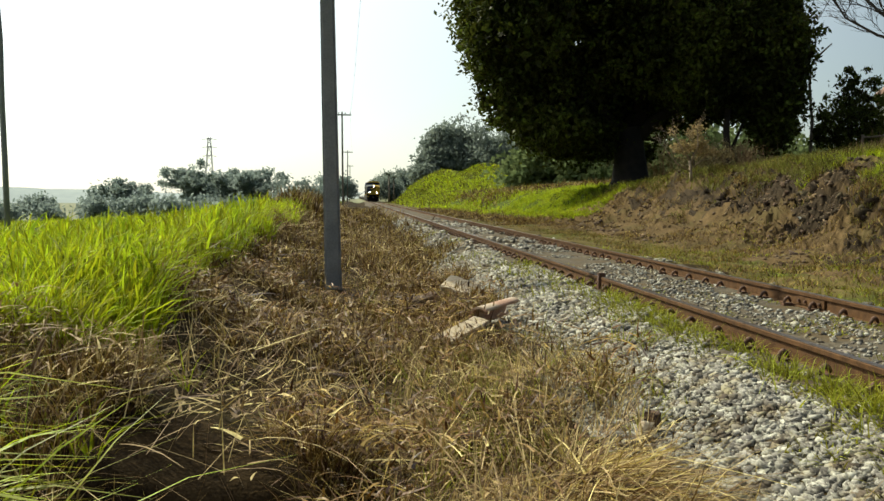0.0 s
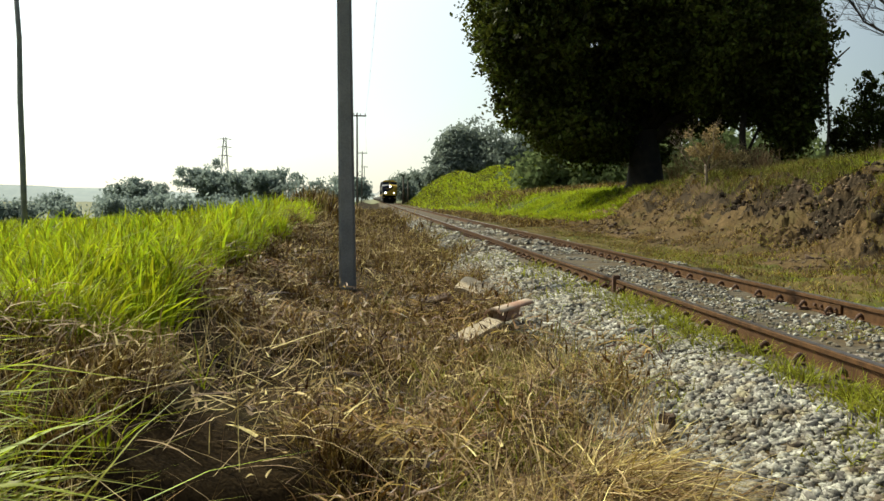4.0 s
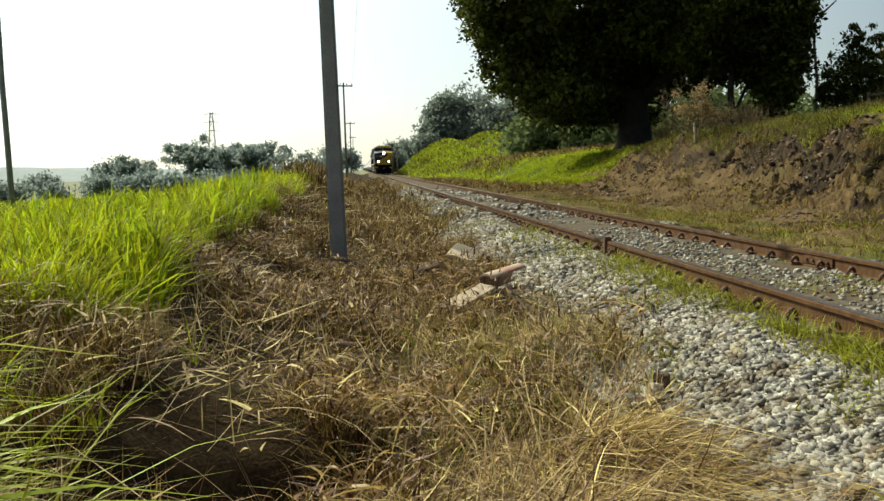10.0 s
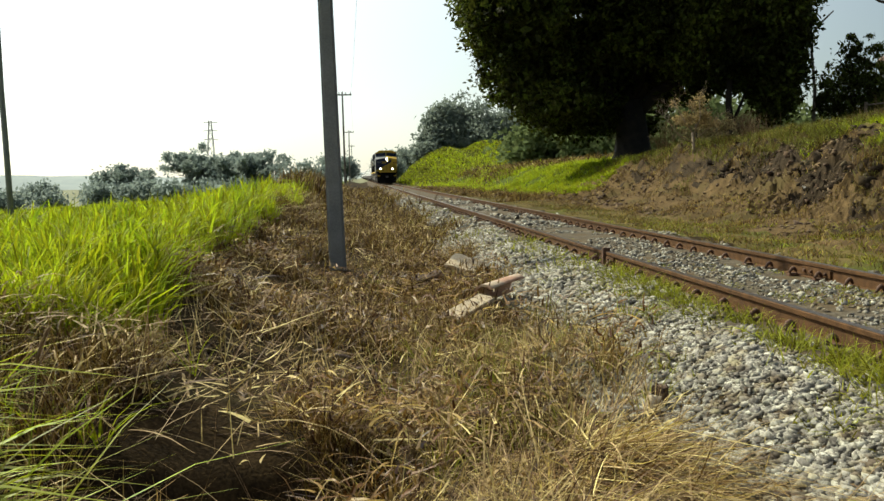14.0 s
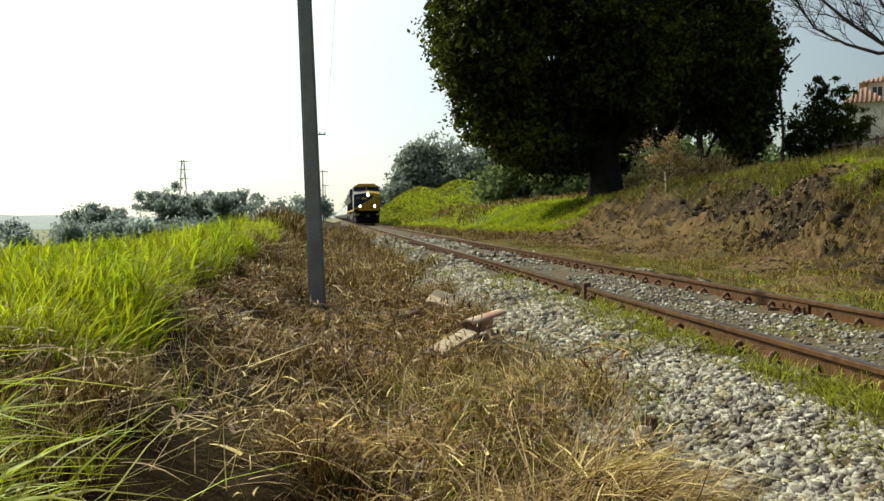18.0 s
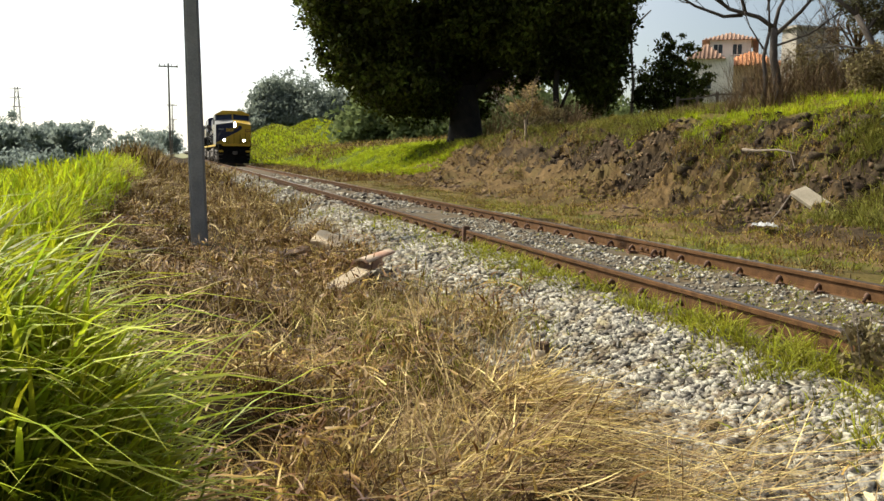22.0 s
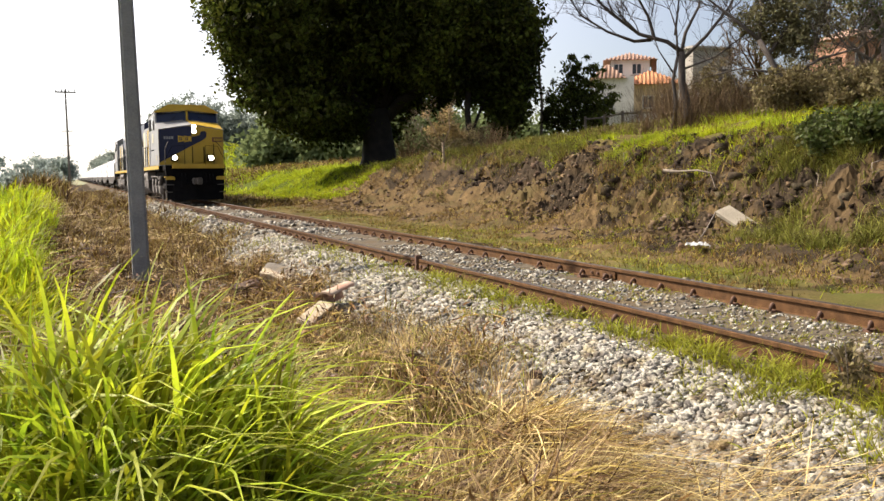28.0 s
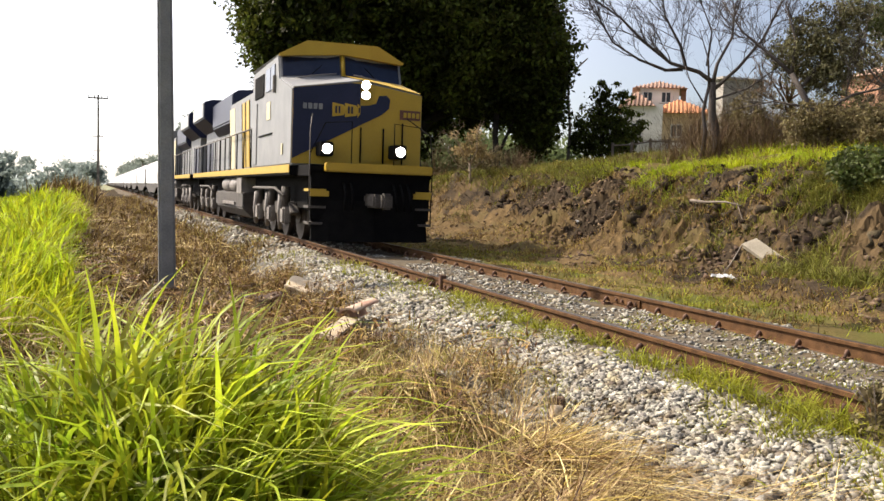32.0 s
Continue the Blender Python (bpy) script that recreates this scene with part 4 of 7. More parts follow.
# ---- trees ----
def leaf_cloud(blobs, n, size, seed, shell=0.55, aspect=1.9, droop=0.3):
    """Leaves scattered through a set of ellipsoids (x, y, z, rx, ry, rz), thicker towards their skins, in small sprays."""
    rng = np.random.default_rng(seed)
    vol = np.array([b[3] * b[4] + b[3] * b[5] for b in blobs])
    per = 34
    pick = rng.choice(len(blobs), max(n // per, 6), p=vol / vol.sum())
    B = np.array(blobs)[pick]
    d = rng.normal(0, 1, (len(pick), 3))
    d /= np.linalg.norm(d, axis=1)[:, None]
    r = shell + (1 - shell) * rng.uniform(0, 1, len(pick)) ** 0.6
    r = r * (1 + 0.16 * np.sin(d[:, 0] * 9 + pick) * np.sin(d[:, 2] * 8 + pick * 2))
    c = B[:, :3] + d * B[:, 3:6] * r[:, None]
    spray = np.minimum(size * 1.9, B[:, 3:6].min(1) * 0.45) * rng.uniform(0.6, 1.3, len(pick))
    c = np.repeat(c, per, 0) + rng.normal(0, 1, (len(c) * per, 3)) * np.repeat(spray, per)[:, None] * np.array([1, 1, 0.75])
    m = len(c)
    u = rng.normal(0, 1, (m, 3))
    u[:, 2] -= droop
    u /= np.linalg.norm(u, axis=1)[:, None]
    w = np.cross(u, rng.normal(0, 1, (m, 3)))
    w /= np.linalg.norm(w, axis=1)[:, None]
    s = (size * rng.uniform(0.6, 1.3, m))[:, None]
    p0, p2 = c - u * s * aspect * 0.5, c + u * s * aspect * 0.5
    mid = c + np.cross(u, w) * s * 0.12
    v = np.stack([p0, mid + w * s * 0.5, p2, mid - w * s * 0.5], 1).reshape(-1, 3)
    f = np.arange(m * 4).reshape(-1, 4)
    return v, f


def limb_tree(base, height_, spread, seed, levels=4, r0=0.2, up=0.6, sides=6, lean=(0, 0), fork=0.24):
    """A trunk that forks into thinner and thinner limbs; returns one bmesh of the trunk and one of the limbs, and the twig ends."""
    rng = random.Random(seed)
    trunk, limbs, ends = bmesh.new(), bmesh.new(), []

    def grow(p, d, length, r, level):
        pts, rad, q = [p], [r], p
        for i in range(4):
            d = (d + Vector((rng.uniform(-1, 1), rng.uniform(-1, 1), rng.uniform(-0.6, 0.9) * up)) * 0.22).normalized()
            q = q + d * length / 4
            pts.append(q)
            rad.append(r * (1 - 0.11 * (i + 1)))
        tube(pts, rad, sides if level < 2 else 4, trunk if level == 0 else limbs)
        if level >= levels:
            ends.append(q)
            return
        for k in range(3 if level < 3 else rng.choice((2, 3))):
            side = Vector((rng.uniform(-1, 1), rng.uniform(-1, 1), rng.uniform(-0.2, 0.8))).normalized()
            start = pts[rng.choice((2, 3, 4))] if level else pts[rng.choice((3, 4))]
            grow(start, (d * (1 - spread) + side * spread).normalized(), length * rng.uniform(0.62, 0.92), r * rng.uniform(0.55, 0.72), level + 1)

    grow(Vector(base), Vector((lean[0], lean[1], 1)).normalized(), height_ * fork, r0, 0)
    return trunk, limbs, ends


def big_tree():
    x, y = 15.6, 49.8
    z = float(height(x, y))
    ob = empty("tree", pose(x, y, z), "huge dense dark green tree with a broad crown on the bank", "tree", "trees on the bank")
    bm = tube([(0, 0, -0.4), (0.02, 0, 0.4), (0.0, 0.1, 1.6), (-0.2, 0.2, 3.2)], [1.35, 1.0, 0.85, 0.8], 12)
    part("trunk", bm, M_BARK, ob)
    limbs = bmesh.new()
    for a, b in (((-0.2, 0.2, 2.6), (-6, -1, 7)), ((-0.2, 0.2, 2.8), (5, 0, 8)), ((-0.2, 0.2, 3), (-1, 2, 11)), ((-0.2, 0.2, 3), (2.4, -2.5, 9)), ((-0.2, 0.2, 2.4), (-4.4, -2, 5)), ((0.0, 0.2, 2.2), (3.6, -1.5, 4.6))):
        a, b = Vector(a), Vector(b)
        tube([a, a.lerp(b, 0.35) + Vector((0, 0, 0.7)), a.lerp(b, 0.7) + Vector((0, 0, 0.5)), b], [0.4, 0.3, 0.22, 0.1], 7, limbs)
    part("branching", limbs, M_BARK, ob)
    blobs = [(-1, 0, 10, 7.6, 6, 5.0), (-6.4, -1, 8.6, 3.4, 4, 2.6), (-7.4, -0.5, 8.8, 2.4, 2.5, 1.7), (-6.6, 0, 11.6, 3.2, 4, 3.2), (-5.9, -0.5, 6.4, 2.9, 3, 1.8), (-6.9, -0.6, 5.3, 1.5, 1.6, 1.1), (-5.2, 0, 4.6, 2.9, 3.4, 1.9), (-6.2, -0.8, 3.9, 1.6, 1.6, 1.1),
             (3.4, 0, 9.5, 4.6, 5, 4.2), (0.5, 1, 14.5, 6.5, 5, 3.4), (-3.2, -1, 13.8, 4.5, 4, 3.6), (1.5, -2, 7.4, 4.6, 4, 3.2), (-2, 1.5, 5.4, 3.6, 4, 2.4), (-4.4, -2.0, 3.0, 2.0, 2, 1.0), (3.4, -1.0, 5.8, 3.2, 3, 1.9),
             (-2.6, 0.5, 3.2, 2.2, 2.4, 1.4), (4.6, 0, 6.6, 2.6, 3, 2.4), (1.2, 1.5, 4.6, 2.2, 2, 1.2), (-3.6, 1.2, 2.4, 2.2, 1.6, 0.9), (-7.6, 0, 10.6, 1.5, 1.6, 1.0), (-2.4, 0.4, 2.5, 2.2, 2, 1.2), (0.4, 1.4, 2.6, 1.7, 1.2, 1.5), (3.2, 0.5, 4.3, 2.2, 2, 1.4), (4.6, 0, 5.0, 1.8, 2, 1.4), (-7.6, -0.5, 7.2, 1.5, 1.5, 1.2), (-4.8, -1.0, 3.2, 2.0, 1.8, 1.1)]
    v, f = leaf_cloud(blobs, 170000, 0.16, 81, 0.5)
    core = [(x, y, z, rx * 0.75, ry * 0.75, rz * 0.75) for x, y, z, rx, ry, rz in blobs if rx > 2.5]
    cv, cf = leaf_cloud(core, 26000, 0.32, 85, 0.0)
    v, f = np.concatenate([v, cv]), np.concatenate([f, cf + len(v)])
    leaves = new("crown", fast_mesh("crown", v, f, M_LEAF))
    leaves.parent = ob
    # its slimmer neighbour, whose crown runs into it
    x, y = 19.25, 45.4
    z = float(height(x, y))
    ob = empty("tree", pose(x, y, z), "slender dark tree whose crown merges with the huge one", "tree", "trees on the bank")
    part("trunk", tube([(0, 0, -0.3), (0.05, 0, 1.0), (-0.10, 0, 2.2), (0.0, 0, 4.6)], [0.24, 0.18, 0.17, 0.14], 8), M_BARK, ob)
    part("trunk_fork", tube([(0.0, 0, 0.9), (0.5, 0.1, 2.0), (1.1, 0.1, 3.4)], [0.10, 0.08, 0.06], 6), M_BARK, ob)
    blobs = [(1.4, 0, 6.6, 2.4, 3, 2.8), (1.6, 0.5, 8.6, 2.0, 3, 2.4), (-0.8, 0, 7.0, 3.0, 3, 2.8), (2.2, 0, 4.4, 1.5, 2, 1.6), (0.4, 0, 10.4, 2.4, 3, 2.0), (2.7, 0, 6.0, 1.2, 2, 1.4), (0.6, 0.5, 4.6, 2.2, 2, 1.5), (2.3, 0, 3.2, 1.2, 2, 1.5), (2.2, 0, 2.3, 0.9, 1.2, 1.0), (-1.4, 0.3, 4.6, 1.6, 1.6, 1.2)]
    v, f = leaf_cloud(blobs, 70000, 0.16, 82, 0.4)
    leaves = new("crown", fast_mesh("crown", v, f, M_LEAF))
    leaves.parent = ob
    # bare snag beside it
    ob = empty("dead_snag", pose(23.6, 45.6, 2.4), "dead grey snag with a crooked tip beside the dark tree", "dead branch")
    part("branch", tube([(0, 0, -0.4), (0.1, 0, 2.5), (-0.1, 0, 4.4), (-0.05, 0, 5.4), (0.45, 0, 6.0), (1.0, 0, 6.5)], [0.10, 0.08, 0.07, 0.06, 0.05, 0.03], 6), M_TWIG, ob)


def leafy_tree(x, y, label, blobs, n, size, mat_, seed, trunk_h=2.0, r=0.15, group="trees on the bank", shell=0.4, name="tree", droop=0.3, aspect=1.9):
    z = float(height(x, y))
    ob = empty(name, pose(x, y, z), label, name.replace("_", " "), group)
    part("trunk", tube([(0, 0, -0.4), (0.05, 0, trunk_h * 0.5), (0, 0, trunk_h)], [r * 1.3, r, r * 0.8], 8), M_BARK, ob)
    v, f = leaf_cloud(blobs, n, size, seed, shell, aspect, droop)
    c = new("crown", fast_mesh("crown", v, f, mat_))
    c.parent = ob
    return ob


def bare_tree(x, y, h, spread, seed, label, r0=0.2, lean=(0, 0), levels=5, mat_=M_TWIG, foliage=0, fork=0.24):
    z = float(height(x, y)) - 0.1
    t, l, ends = limb_tree((0, 0, 0), h, spread, seed, levels, r0, 0.7, 7, lean, fork)
    ob = empty("bare_tree", pose(x, y, z), label, "tree", "bare trees on the bank")
    part("trunk", t, mat_, ob)
    part("branching", l, mat_, ob)
    if foliage:
        blobs = [(e.x, e.y, e.z, 0.5, 0.5, 0.4) for e in ends]
        v, f = leaf_cloud(blobs, foliage, 0.07, seed + 1, 0.1)
        c = new("foliage", fast_mesh("foliage", v, f, M_OLIVE))
        c.parent = ob
    return ob


def limbed_tree(x, y, z, turn, label, trunk, limbs, seed, mat_, twigs=7, foliage=None, name="bare_tree", reach=1.0):
    """A tree whose trunk and main limbs follow (across, up) lines in a plane turned about z, with side branches and fine twigs."""
    rng = random.Random(seed)
    ob = empty(name, pose(x, y, z, 0, 0, turn), label, "tree", "bare trees on the bank")
    deep = lambda line, k: [Vector((p[0], k * 0.35 * i, p[1])) for i, p in enumerate(line)]
    part("trunk", tube(deep(trunk[0], 0), trunk[1], 8), mat_, ob)
    branching, twig, ends = bmesh.new(), bmesh.new(), []

    def shoot(p, d, length, r, level, bm):
        pts, q = [p], p
        for i in range(4):
            d = (d + Vector((rng.uniform(-1, 1), rng.uniform(-1, 1), rng.uniform(-0.7, 0.9))) * 0.2).normalized()
            q = q + d * length / 4
            pts.append(q)
        tube(pts, [r, r * 0.85, r * 0.7, r * 0.5, r * 0.3], 4, bm)
        ends.append(q)
        if level:
            for k in range(rng.choice((4, 5, 6))):
                i = rng.choice((1, 2, 3, 4))
                side = Vector((rng.uniform(-1, 1), rng.uniform(-1, 1), rng.uniform(-0.4, 1)))
                shoot(pts[i], (d * 0.7 + side * 0.6).normalized(), length * rng.uniform(0.45, 0.75), r * 0.55, level - 1, twig)

    for k, (line, r0) in enumerate(limbs):
        pts = deep(line, rng.uniform(-1, 1))
        n = len(pts)
        tube(pts, [r0 * (1 - 0.75 * i / (n - 1)) for i in range(n)], 6, branching)
        for j in range(twigs):
            u = rng.uniform(0.25, 1.0) * (n - 1)
            i = min(int(u), n - 2)
            p = pts[i].lerp(pts[i + 1], u - i)
            d = (pts[i + 1] - pts[i]).normalized()
            side = Vector((rng.uniform(-1, 1), rng.uniform(-1, 1), rng.uniform(-0.3, 1)))
            shoot(p, (d * 0.6 + side * 0.7).normalized(), rng.uniform(0.7, 1.5) * reach, r0 * 0.3, 2, branching)
    part("branching", branching, mat_, ob)
    part("twig_mass", twig, mat_, ob)
    if foliage:
        blobs, n, size, m = foliage
        v, f = leaf_cloud(blobs, n, size, seed + 1, 0.2)
        c = new("foliage", fast_mesh("foliage", v, f, m))
        c.parent = ob
    return ob


M_OLIVE = material("olive_leaf", (0.08, 0.076, 0.036), (0.185, 0.17, 0.085), 0.7, 1, 10, 0, island=0.4, through_light=0.3, spec=0.2)
M_TWIGDARK = material("dark_grey_bark", (0.035, 0.028, 0.024), (0.085, 0.070, 0.060), 0.95, 3, 30, 0.5)
M_PALETWIG = material("pale_bark", (0.16, 0.12, 0.08), (0.30, 0.23, 0.16), 0.95, 3, 30, 0.4)
M_WITHER = material("withered_leaf", (0.22, 0.16, 0.07), (0.42, 0.32, 0.16), 0.8, 1, 10, 0, island=0.4, through_light=0.35, spec=0.1)
M_SCRUB = material("mid_green_leaf", (0.035, 0.05, 0.012), (0.10, 0.12, 0.03), 0.6, 1, 10, 0, island=0.5, through_light=0.3, spec=0.2)
M_BRUSH = material("dry_brush_leaf", (0.09, 0.075, 0.035), (0.19, 0.15, 0.07), 0.8, 1, 10, 0, island=0.4, through_light=0.3, spec=0.2)
# haze across the field is painted in as a pale grey-green leaf colour
M_MIST = material("haze_painted_leaf", (0.21, 0.26, 0.235), (0.30, 0.345, 0.315), 0.9, 0.3, 4, 0, island=0.05, through_light=0.55, spec=0.0)
M_TWIGBROWN = material("brown_twig", (0.07, 0.045, 0.025), (0.19, 0.125, 0.07), 0.9, 3, 30, 0, island=0.5, spec=0.2)
# pale greyed leaf colour that carries the haze by the distant track
M_HAZY = material("haze_greyed_leaf", (0.17, 0.205, 0.175), (0.24, 0.275, 0.235), 0.95, 0.3, 4, 0, island=0.12, through_light=0.5, spec=0.0)


def bank_plants():
    spikes = [(0.2, 1.6, 1.5, 1.3), (-0.9, 1.6, 0.9, 1.4), (1.3, 1.5, 1.0, 1.4), (-1.6, 2.0, 0.30, 1.2), (-1.1, 3.0, 0.35, 1.3), (-0.5, 3.5, 0.40, 1.2), (0.0, 4.0, 0.32, 1.5), (0.5, 3.6, 0.40, 1.3), (1.0, 4.0, 0.30, 1.4), (1.5, 3.2, 0.38, 1.3), (2.0, 3.6, 0.25, 1.3), (2.3, 2.4, 0.32, 1.2), (0.3, 2.8, 1.1, 0.9), (-1.9, 2.8, 0.2, 0.9)]
    leafy_tree(25.6, 45.5, "small dark tree with a ragged spiky crown", [(x, 0.2 * math.sin(k * 2.1), z, r, r, h) for k, (x, z, r, h) in enumerate(spikes)], 9500, 0.10, M_LEAF, 83, 2.2, 0.14, shell=0.1, droop=-0.9, aspect=2.4)
    limbed_tree(16.86, 23.3, 2.3, -36, "large leafless grey tree with long spreading limbs", ([(0.15, -0.3), (0.12, 0.7), (-0.08, 1.6), (-0.1, 2.5)], [0.16, 0.13, 0.115, 0.10]),
                [([(-0.1, 2.5), (-0.52, 2.8), (-1.35, 3.05), (-2.2, 3.7), (-2.9, 4.4), (-3.8, 5.0), (-4.6, 5.8)], 0.072), ([(-1.0, 2.9), (-1.5, 2.85), (-2.3, 3.15), (-3.1, 3.65), (-3.6, 4.5)], 0.06),
                 ([(-0.1, 2.5), (0.0, 3.1), (0.4, 3.95), (0.45, 5.0), (0.75, 5.9)], 0.065), ([(-0.9, 2.9), (-1.1, 3.6), (-1.6, 4.5), (-1.8, 5.6)], 0.06), ([(-0.05, 2.3), (0.6, 2.9), (1.25, 3.7), (1.7, 4.7), (2.3, 5.6)], 0.06),
                 ([(0.0, 2.0), (0.9, 2.3), (1.7, 2.9), (2.6, 3.3)], 0.035), ([(-0.3, 3.0), (-0.2, 4.0), (-0.7, 5.2)], 0.04)], 7, M_TWIGDARK, 14)
    limbed_tree(16.2, 23.0, 2.2, -36, "slim leafless tree beside the large one", ([(0, -0.3), (0.12, 1.0), (0.02, 1.7), (0.15, 2.4)], [0.075, 0.06, 0.052, 0.045]), [([(0.15, 2.4), (0.1, 3.2), (-0.2, 4.1)], 0.04), ([(0.1, 1.8), (-0.4, 2.6), (-0.7, 3.4)], 0.03)], 17, M_TWIGDARK, 4)
    limbed_tree(17.5, 19.3, 2.2, -44, "leaning half bare tree with a rounded grey-olive crown", ([(0, -0.3), (-0.1, 0.8), (-0.5, 1.7), (-0.95, 2.5)], [0.12, 0.10, 0.085, 0.07]),
                [([(-0.95, 2.5), (-1.6, 3.1), (-2.3, 3.7), (-2.9, 4.6)], 0.06), ([(-0.7, 2.1), (-0.2, 2.9), (0.1, 3.8), (0.5, 4.6)], 0.06), ([(-0.95, 2.5), (-0.9, 3.4), (-1.2, 4.4)], 0.05), ([(-0.3, 1.4), (0.6, 1.9), (1.5, 2.1), (2.4, 2.7)], 0.05), ([(0, 0.6), (0.8, 1.2), (1.8, 1.4)], 0.04), ([(-0.5, 1.6), (-1.4, 1.8), (-2.2, 1.7)], 0.04)], 27, M_TWIGDARK, 10,
                ([(-0.5, 0.5, 3.7, 0.85, 0.8, 0.7), (0.1, 0.5, 3.2, 0.8, 0.8, 0.7), (-1.0, 0.5, 3.1, 0.6, 0.7, 0.5), (0.4, 0.4, 4.0, 0.6, 0.6, 0.5), (-0.2, 0.5, 2.5, 0.9, 0.7, 0.5)], 12000, 0.05, M_OLIVE))
    limbed_tree(19.6, 18.4, 2.4, -48, "dark green leafy tree at the end of the scrub", ([(0, -0.3), (0.1, 1.2), (0.0, 2.4)], [0.14, 0.11, 0.09]), [([(0, 2.4), (-0.5, 3.3), (-0.8, 4.4)], 0.06), ([(0, 2.2), (0.6, 3.2), (0.9, 4.4)], 0.06), ([(0.05, 1.5), (-0.9, 2.1), (-1.5, 2.9)], 0.05)], 37, M_TWIG, 6,
                ([(0.2, 0, 4.6, 1.2, 1.2, 0.9), (-0.6, 0, 3.8, 0.8, 0.9, 0.6), (1.0, 0, 3.6, 1.0, 1.0, 0.8), (0.3, 0, 2.8, 0.9, 0.9, 0.6)], 11000, 0.06, M_SCRUB))
    bare_tree(22.3, 21.5, 6.0, 0.6, 19, "half bare tree with sparse olive leaves", 0.10, (-0.1, 0), 5, foliage=4000)
    bare_tree(20.6, 24.2, 5.0, 0.55, 23, "half bare tree with tangled brown twigs", 0.09, (0, 0), 6, mat_=M_TWIGBROWN)
    limbed_tree(12.9, 33.2, 1.2, -20, "slim sapling with pale withered leaves before the big tree", ([(0, -0.4), (0.03, 0.6), (-0.02, 1.2)], [0.07, 0.055, 0.045]),
                [([(-0.02, 1.2), (-0.35, 1.7), (-0.7, 2.4)], 0.03), ([(0, 1.1), (0.25, 1.7), (0.2, 2.5)], 0.03), ([(0, 0.9), (0.5, 1.3), (0.9, 1.7)], 0.025), ([(0, 0.8), (-0.5, 1.1), (-0.9, 1.6)], 0.025)], 47, M_PALETWIG, 4,
                ([(0.25, 0.2, 1.9, 0.45, 0.4, 0.35), (-0.4, 0.1, 1.7, 0.4, 0.4, 0.35), (0.6, 0.2, 1.5, 0.35, 0.3, 0.25), (0.1, 0.1, 2.4, 0.3, 0.3, 0.3), (-0.6, 0.1, 2.3, 0.2, 0.2, 0.2)], 1700, 0.05, M_WITHER), "sapling", 0.4)
    for x, y, h, sd in ((14.2, 36.5, 1.9, 57), (15.4, 37.4, 1.5, 58), (17.0, 39.0, 1.4, 59)):
        leafy_tree(x, y, "thin dry bush with withered leaves under the dark tree", [(0, 0, h * 0.55, 0.7, 0.6, h * 0.4), (0.5, 0, h * 0.35, 0.5, 0.5, h * 0.3)], 900, 0.06, M_BRUSH, sd, h * 0.6, 0.03, "scrub on the bank", 0.1, "shrub")
    for k, (x, y, h, w, m) in enumerate(((16.8, 18.5, 1.5, 1.2, M_BRUSH), (16.2, 15.5, 1.3, 1.0, M_BRUSH), (19.6, 24.5, 2.2, 1.5, M_BRUSH), (21.5, 23.0, 2.4, 1.6, M_OLIVE),
                                        (18.2, 19.0, 1.5, 1.2, M_BRUSH), (15.2, 13.2, 1.6, 1.1, M_BRUSH), (13.2, 10.9, 0.8, 0.7, M_BRUSH), (12.3, 9.7, 0.7, 0.6, M_OLIVE), (11.85, 12.0, 0.6, 0.4, M_SCRUB), (11.9, 11.1, 0.7, 0.45, M_SCRUB), (12.5, 12.8, 0.6, 0.5, M_SCRUB))):
        leafy_tree(x, y, "tangled olive scrub on top of the bank" if m is M_OLIVE else "dark green bush hanging over the lip of the bank" if m is M_SCRUB else "dry brown scrub on top of the bank", [(0, 0, h * 0.45, w * 0.8, w * 0.8, h * 0.45), (w * 0.5, 0, h * 0.3, w * 0.5, w * 0.5, h * 0.3), (-w * 0.5, 0.2, h * 0.35, w * 0.5, w * 0.5, h * 0.35)],
                   5200, 0.055, m, 100 + k, h * 0.5, 0.04, "scrub on the bank", 0.1, "shrub")


